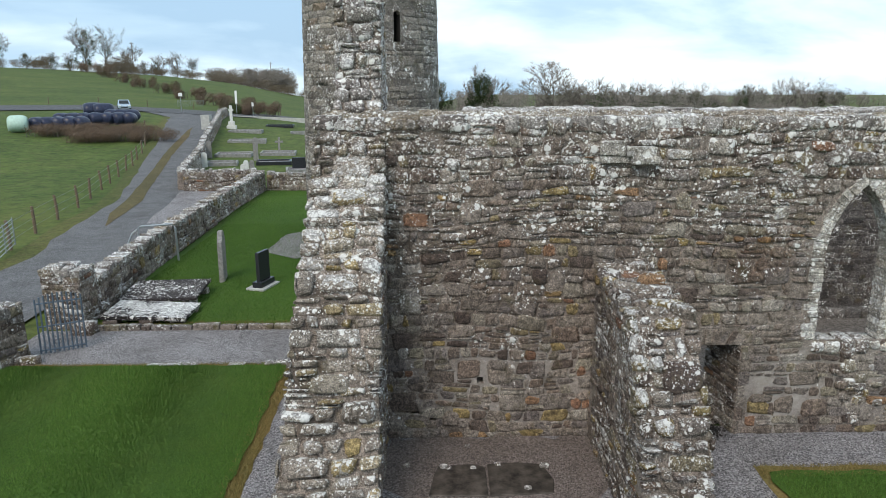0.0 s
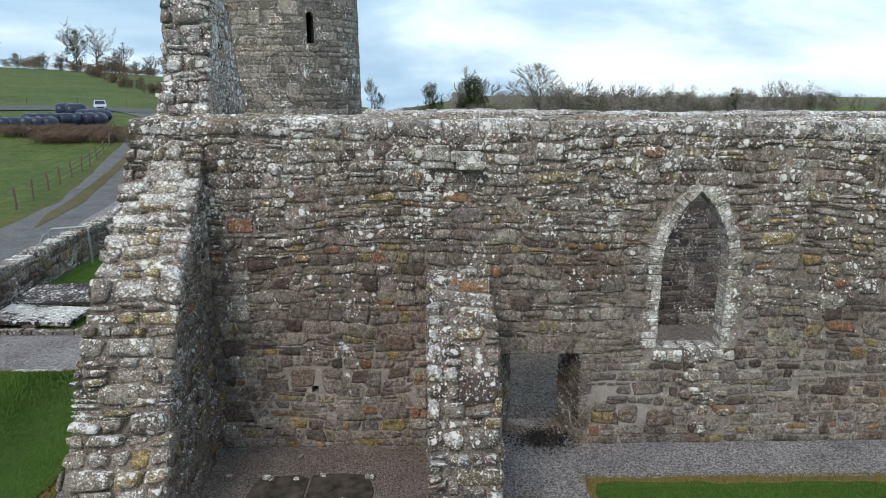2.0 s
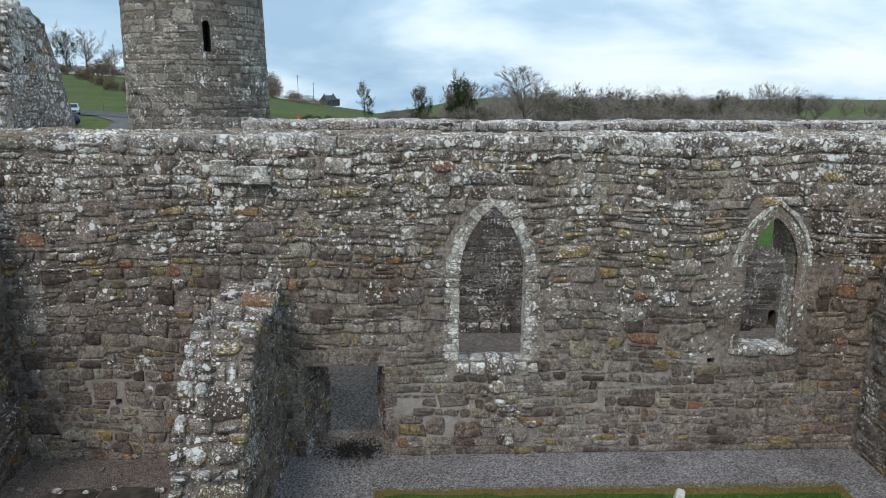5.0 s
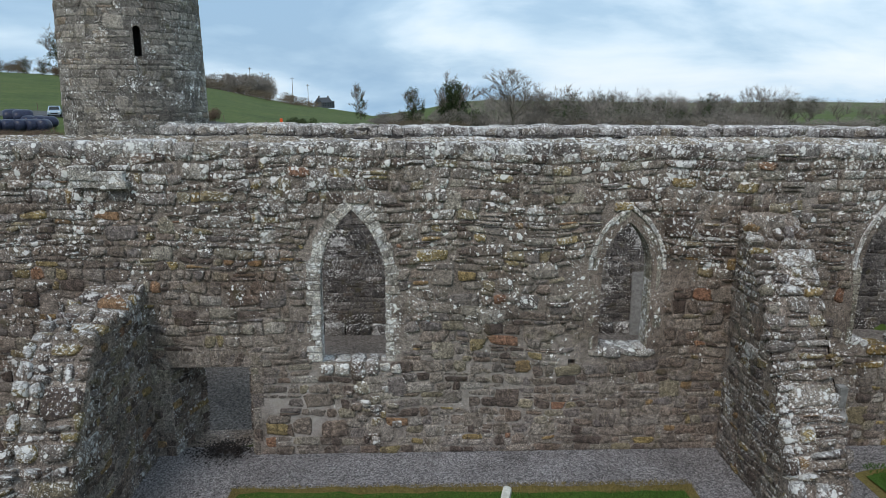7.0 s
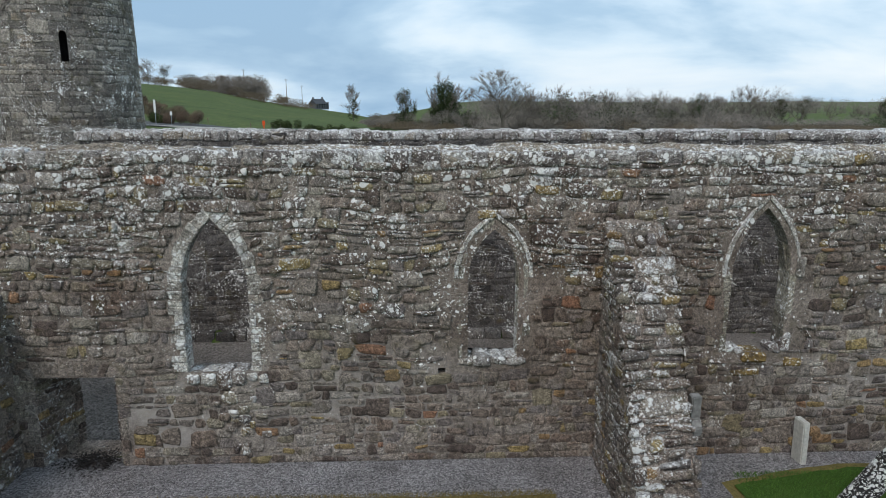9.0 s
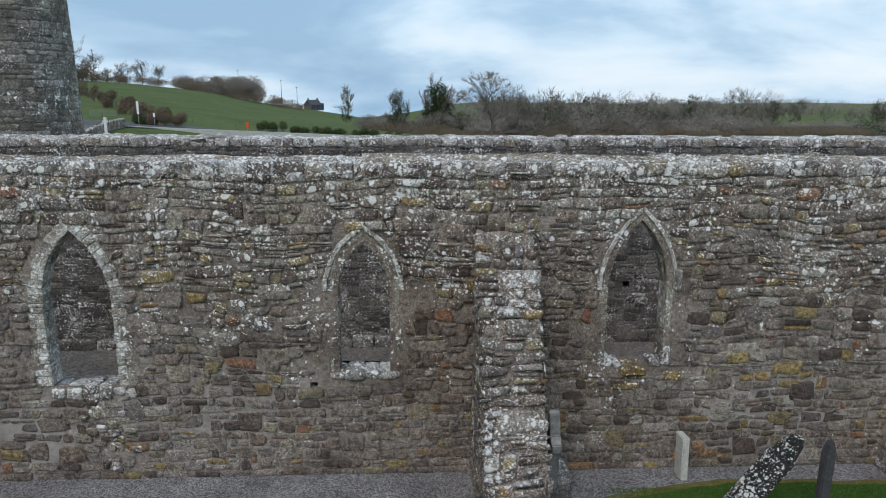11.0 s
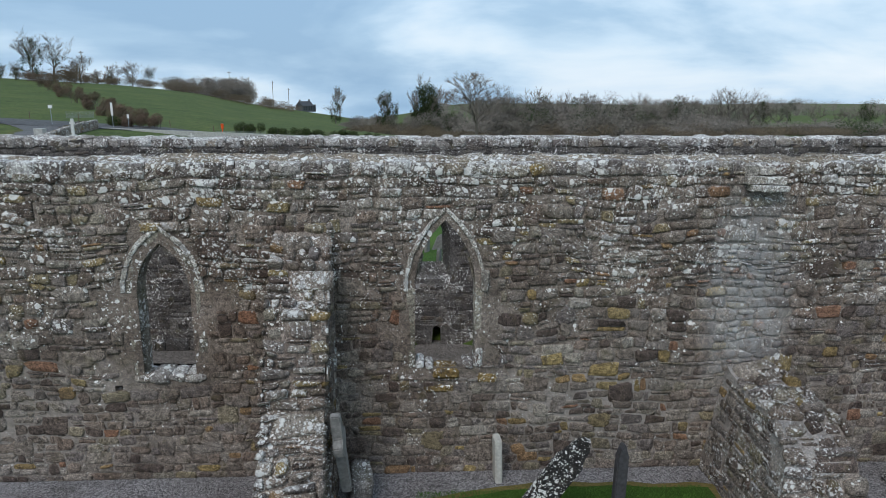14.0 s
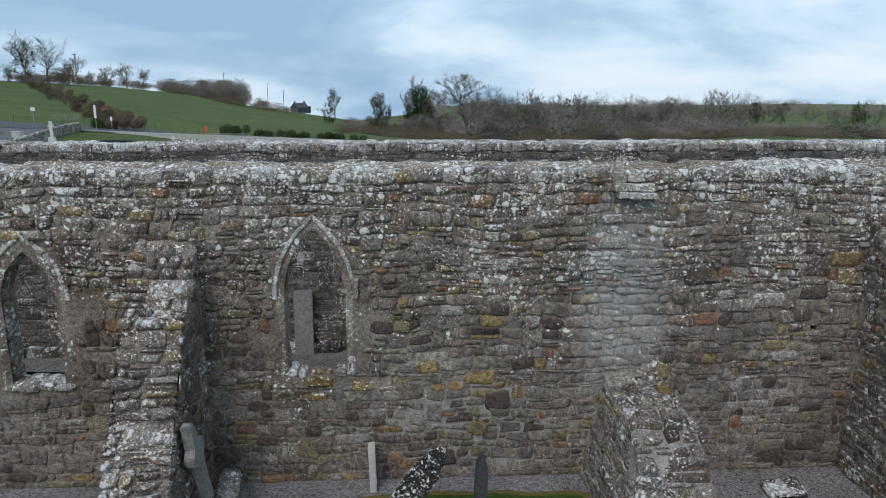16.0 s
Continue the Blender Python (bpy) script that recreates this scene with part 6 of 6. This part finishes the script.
def grow(V, F, TV, TF, p, d, length, r, level, rng, levels, spread, twigs):
    """A limb in three bends, forking into thinner ones; the last level ends in thin twigs."""
    steps = 3
    pts = [p]
    for i in range(steps):
        d = (d + Vector((rng.uniform(-1, 1), rng.uniform(-1, 1), rng.uniform(-0.4, 0.9))) * 0.16).normalized()
        q = pts[-1] + d * length / steps
        limb(V, F, pts[-1], q, r * (1 - 0.22 * i), r * (1 - 0.22 * (i + 1)), 5 if level == 0 else 3)
        pts.append(q)
    if level >= levels:
        for _ in range(twigs):
            o = pts[rng.randrange(1, len(pts))]
            e = (d + Vector((rng.uniform(-1, 1), rng.uniform(-1, 1), rng.uniform(-0.5, 0.9))) * 0.9).normalized()
            k = length * rng.uniform(0.4, 1.0)
            w = 0.012 + 0.012 * rng.random()
            side = e.orthogonal().normalized() * w * max(1.0, length)
            b = len(TV)
            m = o + e * k * 0.5 + Vector((0, 0, rng.uniform(-0.05, 0.12))) * k
            TV += [o - side, o + side, m + side * 0.7, m - side * 0.7, o + e * k]
            TF += [(b, b + 1, b + 2, b + 3), (b + 3, b + 2, b + 4)]
        return
    kids = rng.randint(4, 6) if level == 0 else rng.randint(3, 4)
    for i in range(kids):
        o = pts[rng.randrange(1, len(pts))] if i else pts[-1]
        a = rng.uniform(0, 6.283)
        e = (d + Vector((math.cos(a), math.sin(a), rng.uniform(0.0, 0.5))) * spread).normalized()
        grow(V, F, TV, TF, o, e, length * rng.uniform(0.52, 0.78), r * rng.uniform(0.42, 0.6), level + 1, rng, levels, spread, twigs)


def clumps(V, F, centre, size, count, leaf, rng, flatz=1.0, slim=0.7):
    """Leaf blades scattered in a lumpy volume."""
    for _ in range(count):
        d = Vector((rng.gauss(0, 1), rng.gauss(0, 1), rng.gauss(0, 1)))
        d = d.normalized() * rng.uniform(0.45, 1.0)
        p = Vector(centre) + Vector((d.x * size[0], d.y * size[1], d.z * size[2] * flatz))
        n = (d + Vector((rng.uniform(-1, 1), rng.uniform(-1, 1), rng.uniform(-1, 1))) * 0.7).normalized()
        s = n.orthogonal().normalized()
        t = n.cross(s)
        k = leaf * rng.uniform(0.6, 1.4)
        b = len(V)
        V += [p - s * k, p + t * k * slim, p + s * k, p - t * k * slim]
        F.append((b, b + 1, b + 2, b + 3))


def bare_tree(at, hgt, rng, label, ivy=0.0, levels=3, spread=0.75, twigs=12, sink=0.0):
    t = empty("tree", (*at, terrain(*at) - sink), rng.uniform(0, 360))
    tagged(t, label, "tree", group="bare winter trees")
    V, F, TV, TF = [], [], [], []
    limb(V, F, Vector((0, 0, -0.5)), Vector((0, 0, hgt * 0.14)), hgt * 0.026, hgt * 0.021, 6)
    limb(V, F, Vector((0, 0, hgt * 0.14)), Vector((hgt * 0.01, 0, hgt * 0.3)), hgt * 0.021, hgt * 0.016, 6)
    for i in range(7):
        a = 6.283 * (i / 7 + rng.uniform(-0.06, 0.06))
        k = 0.12 if i == 0 else spread * rng.uniform(0.5, 1.9)
        z = hgt * (0.3 if i < 4 else rng.uniform(0.2, 0.34))
        grow(V, F, TV, TF, Vector((0, 0, z)), Vector((math.cos(a) * k, math.sin(a) * k, 1)).normalized(), hgt * rng.uniform(0.26, 0.34) * (1.05 - 0.14 * k), hgt * 0.010, 1, rng, levels, spread, twigs)
    mesh_of("trunk", V, F, M_BARK, t, smooth=False)
    mesh_of("crown", TV, TF, M_TWIG, t, smooth=False)
    if ivy:
        LV, LF = [], []
        for i in range(int(14 * ivy)):
            z = hgt * rng.uniform(0.08, 0.86)
            w = hgt * 0.078 * rng.uniform(0.5, 1.4)
            a = rng.uniform(0, 6.28)
            off = hgt * 0.24 * math.sqrt(rng.random()) * math.sin(math.pi * min(1.0, 0.12 + 0.85 * z / hgt))
            clumps(LV, LF, (off * math.cos(a), off * math.sin(a), z), (w, w, w * 1.4), 60, hgt * 0.011, rng)
        mesh_of("ivy", LV, LF, M_IVY, t, smooth=False, label="dark green ivy")
    return t


def leafy(name, at, size, count, leaf, mat, rng, label, category, sink=0.0):
    """A shrub or hedge: lumpy leaf blades, or thin dead shoots, on a core of stems."""
    slim, many, leaf = (0.13, 2.0, leaf * 1.7) if mat in (M_BRAMBLE, M_SCRUB) else (0.7, 1.6, leaf * 0.75)
    x, y = at
    o = empty(name, (x, y, terrain(x, y) - sink), 0)
    tagged(o, label, category)
    V, F = [], []
    lumps = max(3, int(size[0] * 1.2))
    for i in range(lumps):
        c = ((rng.random() - 0.5) * size[0], (rng.random() - 0.5) * size[1] * 0.5, size[2] * rng.uniform(0.3, 0.62))
        clumps(V, F, c, (max(0.6, size[0] / lumps * 1.1), size[1] * 0.5, size[2] * 0.45), int(count * many) // lumps, leaf, rng, slim=slim)
    mesh_of("foliage", V, F, mat, o, smooth=False)
    V, F = [], []
    for i in range(lumps * 3):
        p = Vector(((rng.random() - 0.5) * size[0] * 0.9, (rng.random() - 0.5) * size[1] * 0.4, -0.1))
        limb(V, F, p, p + Vector((rng.uniform(-0.3, 0.3), rng.uniform(-0.3, 0.3), size[2] * 0.7)), 0.05, 0.02, 3)
    mesh_of("stem_mass", V, F, M_BARK, o, smooth=False, kind="stuff")
    return o


def polar(az, d):
    return 2 + d * math.sin(radians(az)), -12 + d * math.cos(radians(az))


rng = random.Random(91)
# trees that stand alone
bare_tree((28.0, 177.7), 19.0, rng, "tall bare tree with a wide fan of branches", levels=4, twigs=34, spread=0.95)
bare_tree((17.0, 281), 26, rng, "ivy-clad tree, dark against the sky", ivy=11.0, spread=0.6, sink=0)
bare_tree((0.6, 285), 20, rng, "smaller ivy-clad tree by the hedge", ivy=5, spread=0.5)
bare_tree(polar(-4.6, 490), 19, rng, "slender bare tree on the brow of the hill", spread=0.45)
for az, d, hg, iv in ((-31.6, 385, 19, 1.6), (-26.1, 385, 22, 2.2), (-24.8, 392, 23, 0.4), (-23.2, 395, 15, 0.3), (-22.2, 430, 9, 2.0), (-21.4, 430, 9, 2.4), (-21.0, 450, 13, 0.2), (-19.9, 455, 15, 0.2), (-18.8, 470, 13, 1.0), (-28.2, 385, 9, 2.6), (-27.2, 385, 9, 2.6), (-29.8, 385, 8, 2.2), (-34.2, 380, 17, 0.4), (-36.5, 380, 16, 1.0)):
    bare_tree(polar(az, d), hg, rng, "bare hilltop tree hung with ivy" if iv > 0.7 else "bare hilltop tree in winter", ivy=iv, levels=4, twigs=9, spread=0.85, sink=0.5)


def thicket(name, spots, mat, label, twigs=150, stems=4, thick=1.0):
    """Woodland and scrub seen from far off: stems and twigs, too many to tell apart."""
    V, F = [], []
    for x, y, hgt, w in spots:
        o = Vector((x, y, terrain(x, y) - 0.5))
        c = o + Vector((0, 0, hgt * 0.56))
        for _ in range(stems):
            a, k = rng.uniform(0, 6.283), rng.uniform(0, 0.3)
            e = o + Vector((math.cos(a) * w * k, math.sin(a) * w * k, hgt * rng.uniform(0.55, 0.85)))
            limb(V, F, o + Vector((math.cos(a), math.sin(a), 0)) * w * 0.08, e, 0.010 * hgt, 0.003 * hgt, 3)
        lobes = [(c + Vector((rng.uniform(-0.34, 0.34) * w, rng.uniform(-0.34, 0.34) * w, rng.uniform(-0.30, 0.24) * hgt)), rng.uniform(0.24, 0.40)) for _ in range(5)]
        lobes.append((c + Vector((0, 0, hgt * 0.14)), 0.36))
        for k in range(twigs):
            m, size = lobes[k % 6]
            d = Vector((rng.gauss(0, 1), rng.gauss(0, 1), rng.gauss(0, 1))).normalized()
            r = size * rng.random() ** 0.4
            p = m + Vector((d.x * w * r, d.y * w * r, d.z * min(hgt * 0.7, w) * r))
            g = (d + Vector((rng.uniform(-1, 1), rng.uniform(-1, 1), rng.uniform(-0.5, 1)))).normalized() * (hgt + w) * rng.uniform(0.014, 0.045)
            s = g.orthogonal().normalized() * (hgt + w) * rng.uniform(0.0012, 0.0026) * thick
            b = len(V)
            V += [p - s, p + s, p + g]
            F.append((b, b + 1, b + 2))
    ob = mesh_of(name, V, F, mat, smooth=False)
    tagged(ob, label, "woodland", kind="stuff")


def skyline(az, d, lo, hi):
    """A tree whose top stands lo to hi (a slope from the eye) against the sky."""
    x, y = polar(az, d)
    return x, y, max(3.0, 7.0 + d * rng.uniform(lo, hi) - terrain(x, y) + 0.5)


# copse on the hill, woods in the valley
spots = [(*skyline(rng.uniform(-17.4, -11.8), rng.uniform(455, 500), -0.004, 0.018), rng.uniform(10, 17)) for i in range(64)]
thicket("hill_copse", spots, M_TWIG, "bare brown copse on the brow of the hill", 1100, thick=3.0)
spots = [(*polar(rng.uniform(-38, -8), rng.uniform(420, 470)), rng.uniform(3, 7.5), rng.uniform(6, 11)) for i in range(130)]
spots += [(*polar(rng.uniform(-24.9, -23.4), rng.uniform(375, 400)), rng.uniform(6, 11), rng.uniform(7, 10)) for i in range(8)]
thicket("hill_hedgerow", spots, M_SCRUB, "ragged hedgerow along the hilltop", 700, thick=2.8)
for name, mat, n, label in (("valley_wood", M_TWIG, 150, "belt of bare winter woodland in the valley"), ("dark_wood", M_BARK, 90, "dark bare trees in the valley belt"), ("ivy_wood", M_IVY, 34, "ivy-hung trees in the valley belt")):
    spots = []
    for i in range(n):
        az = rng.uniform(5.5, 46)
        e = -0.020 + 0.014 * noise.noise((az * 0.42, 3.3, 0)) + 0.012 * noise.noise((az * 1.7, 9.1, 0)) - (0.022 * min(1.0, max(0.0, (az - 25.5) / 3))) - 0.020 * max(0.0, 1 - (az - 5.5) / 5)
        spots.append((*skyline(az, rng.uniform(215, 330), e - 0.026, e + 0.006), rng.uniform(9, 17)))
    spots += [(*skyline(az, rng.uniform(270, 340), -0.054 + 0.002 * (az + 3), -0.034 + 0.001 * (az + 3)), rng.uniform(6, 10)) for az in [rng.uniform(-3.4, 6) for i in range(n // 4)]]
    thicket(name, spots, mat, label, 1000, thick=3.4)
spots = [(*skyline(rng.uniform(-2, 46), rng.uniform(190, 260), -0.066, -0.040), rng.uniform(7, 12)) for i in range(120)]
thicket("valley_scrub", spots, M_SCRUB, "scrub and hedges along the valley", 1000, thick=3.2)
spots = [(*skyline(az, rng.uniform(700, 1300), -0.014, -0.004 + 0.010 * noise.noise((az * 0.9, 5, 5))), rng.uniform(14, 34)) for az in [rng.uniform(2, 46) for i in range(170)]]
thicket("far_wood", spots, M_TWIG, "far lines of bare trees on the next ridge", 400, thick=3.5)
for i in range(16):
    az = 8.0 + 1.45 * i + rng.uniform(-0.5, 0.5)
    x, y, hg = skyline(az, rng.uniform(235, 300), -0.014, 0.006)
    bare_tree((x, y), hg, rng, "bare tree rising from the valley wood", ivy=rng.choice((0, 0, 1.5)), levels=4, twigs=8, spread=0.95)
# thin hedgerow trees along the rise beyond the valley
for i in range(13):
    az = 27.0 + 1.45 * i + rng.uniform(-0.5, 0.5)
    x, y, hg = skyline(az, rng.uniform(455, 475), -0.020, -0.004)
    bare_tree((x, y), max(7.0, hg), rng, "thin bare tree on the far rise", ivy=rng.choice((0, 0, 0, 1.2)), levels=3, twigs=12, spread=0.8)
# dark evergreens within the woods
for az, d, hg in ((13.2, 300, 17), (14.6, 310, 15), (20.5, 330, 21), (6.0, 290, 13), (28.5, 340, 17), (9.6, 305, 14), (35, 360, 17), (-4.5, 320, 12)):
    bare_tree(polar(az, d), hg, rng, "ivy-covered tree in the wood", ivy=3.0, levels=2, twigs=10, sink=1)

# hedges and bushes by the road
for x, y, size, mat, lab in ((-20.0, 118, (5.0, 2.4, 2.2), M_HEDGE, "rounded dark hedge bush above the road"), (-12.5, 119.5, (7, 1.8, 1.7), M_HEDGE, "clipped dark hedge along the road"), (-6.0, 120.5, (7, 1.8, 1.7), M_HEDGE, "clipped dark hedge along the road"), (0.5, 121.5, (7, 1.8, 1.6), M_HEDGE, "clipped dark hedge along the road"),
                             (-34.5, 106, (7, 3.0, 2.4), M_BRAMBLE, "brown leafless bush by the road"), (-38.2, 105, (2.4, 2.0, 2.2), M_HEDGE, "yellow-green gorse bush by the road")):
    leafy("bush", (x, y), size, int(2600 * size[0] * size[2] / 9), 0.10, mat, rng, lab, "bush")
for i in range(9):
    f = (i / 8) ** 1.3
    leafy("bush", (-43 - 118 * f + rng.uniform(-2, 2), 120 + 205 * f), (6 + 4 * f, 4, 2.6 + 2.4 * f), 900, 0.2, M_BRAMBLE if i % 3 else M_SCRUB, rng, "brown bramble hedge running up the hill", "bush")
for x, y in [(-45.0, 58.0), (-44.3, 58.4), (-43.5, 58.8), (-42.8, 59.1), (-42.0, 59.5), (-41.2, 59.9), (-40.4, 60.3), (-39.6, 60.6), (-38.8, 61.0), (-38.0, 61.3), (-37.1, 61.7), (-36.3, 62.0), (-39.6, 55.1), (-38.9, 55.4), (-38.3, 55.7), (-37.6, 56.0), (-36.9, 56.3), (-36.2, 56.6), (-35.6, 56.9), (-34.8, 57.2), (-34.1, 57.5)]:
    leafy("bramble", (x, y), (3.4, 3.2, 1.35), 900, 0.07, M_BRAMBLE, rng, "tangle of brown dead bramble before the bales", "bramble")

# ---- house, poles ----
M_SLATE_ROOF = plain("slate_roof", (0.07, 0.075, 0.085), 0.7, scale=0.6, vary=0.2, bump=0.1)
M_RENDER = plain("grey_render", (0.11, 0.115, 0.125), 0.9, scale=0.5, vary=0.15, bump=0.0)


def build_house():
    x, y = polar(-7.4, 500)
    h = empty("house", (x, y, terrain(x, y) + 0.4), 58)
    h.scale = (0.72, 0.72, 0.72)
    tagged(h, "dark slate-roofed farmhouse on the hill's shoulder", "house")
    part("wall", boxed(-8, 8, -4, 4, -1, 4.6), M_RENDER, h)
    bm = bmesh.new()
    vs = [bm.verts.new(v) for v in ((-8.5, -4.6, 4.5), (8.5, -4.6, 4.5), (8.5, 4.6, 4.5), (-8.5, 4.6, 4.5), (-8.5, 0, 9.2), (8.5, 0, 9.2))]
    for f in ((0, 1, 5, 4), (2, 3, 4, 5), (1, 2, 5), (3, 0, 4), (0, 3, 2, 1)):
        bm.faces.new([vs[i] for i in f])
    roof = part("roof", bm, M_SLATE_ROOF, h)
    for cx in (-6.8, 6.8):
        part("chimney", boxed(cx - 0.6, cx + 0.6, -0.5, 0.5, 8.4, 10.8), M_RENDER, roof)
    part("annexe", boxed(8, 13, -3, 3, -1, 5.8), M_SLATE_ROOF, h)
    for wx in (-5.5, -2, 2, 5.5):
        for wz in (0.9, 3.0):
            part("window", boxed(wx - 0.5, wx + 0.5, -4.03, -3.99, wz, wz + 1.2), M_GLASS, h)


build_house()


def pole(at, hgt):
    p = empty("utility_pole", (*at, terrain(*at)))
    tagged(p, "wooden utility pole with a crossarm", "utility pole", group="utility poles")
    bm = bmesh.new()
    tube(bm, [(0, 0, -0.5), (0, 0, hgt)], [0.22, 0.16], 6)
    part("post", bm, M_WOOD, p)
    part("crossarm", boxed(-1.1, 1.1, -0.1, 0.1, hgt - 0.9, hgt - 0.7), M_WOOD, p)


for az, d, hg in ((-13.0, 470, 18), (-11.6, 480, 17), (-9.8, 485, 17), (-23.0, 400, 16), (-8.6, 490, 14)):
    pole(polar(az, d), hg)


# ---- grass blades ----


def blades(name, spots, label, mat, hgt=(0.03, 0.06), seed=1):
    """Short blades of mown grass, past counting."""
    r = np.random.RandomState(seed)
    n = len(spots)
    a = r.uniform(0, 2 * math.pi, n)
    h = r.uniform(hgt[0], hgt[1], n)
    w = r.uniform(0.004, 0.009, n)
    lx, ly = r.uniform(-0.6, 0.6, n) * h, r.uniform(-0.6, 0.6, n) * h
    x, y, z = spots[:, 0], spots[:, 1], spots[:, 2]
    v = np.empty((n, 3, 3))
    v[:, 0] = np.stack((x - np.cos(a) * w, y - np.sin(a) * w, z), 1)
    v[:, 1] = np.stack((x + np.cos(a) * w, y + np.sin(a) * w, z), 1)
    v[:, 2] = np.stack((x + lx, y + ly, z + h), 1)
    me = bpy.data.meshes.new(name)
    me.vertices.add(3 * n)
    me.vertices.foreach_set("co", v.ravel())
    me.loops.add(3 * n)
    me.loops.foreach_set("vertex_index", np.arange(3 * n, dtype=np.int32))
    me.polygons.add(n)
    me.polygons.foreach_set("loop_start", np.arange(0, 3 * n, 3, dtype=np.int32))
    me.update()
    me.validate()
    me.materials.append(mat)
    tagged(new(name, me), label, "grass", kind="stuff")


def field_of(n, x0, x1, y0, y1, z, seed):
    r = np.random.RandomState(seed)
    return np.stack((r.uniform(x0, x1, n), r.uniform(y0, y1, n), np.full(n, z)), 1)


M_BLADE = leaf_material("grass_blades", (0.037, 0.098, 0.013), (0.102, 0.195, 0.036))
M_STRAW = leaf_material("dry_blades", (0.12, 0.10, 0.03), (0.30, 0.23, 0.09))
blades("lawn_blades_west", field_of(110000, -18.2, -11.0, -5.0, 3.45, 0.045, 1), "short mown grass of the lawn", M_BLADE)
blades("lawn_blades_mid", field_of(16000, -1.9, 5.8, -2.6, -1.5, 0.045, 2), "short mown grass of the lawn", M_BLADE)
blades("lawn_blades_east", field_of(14000, 9.4, 14.6, -2.3, -0.75, 0.045, 3), "short mown grass of the lawn", M_BLADE)
blades("graveyard_blades", np.concatenate((field_of(90000, -16.9, -10.5, 6.1, 20.0, 0.03, 4), field_of(40000, -17.5, -10.5, 20.0, 33.0, 0.03, 9))), "mown grass of the graveyard", M_BLADE)
blades("rim_blades_west", np.concatenate((field_of(7000, -11.12, -10.75, -5.0, 3.5, 0.02, 5), field_of(3000, -18, -10.8, 3.38, 3.62, 0.02, 6))), "dry grass along the lawn's edge", M_STRAW, (0.02, 0.07))
blades("rim_blades_mid", field_of(7000, -2.1, 6.0, -1.55, -1.15, 0.02, 7), "dry grass along the lawn's edge", M_STRAW, (0.02, 0.07))
blades("rim_blades_graveyard", field_of(5000, -17, -10.5, 6.0, 6.5, 0.03, 8), "dry grass along the path's kerb", M_STRAW, (0.02, 0.07))
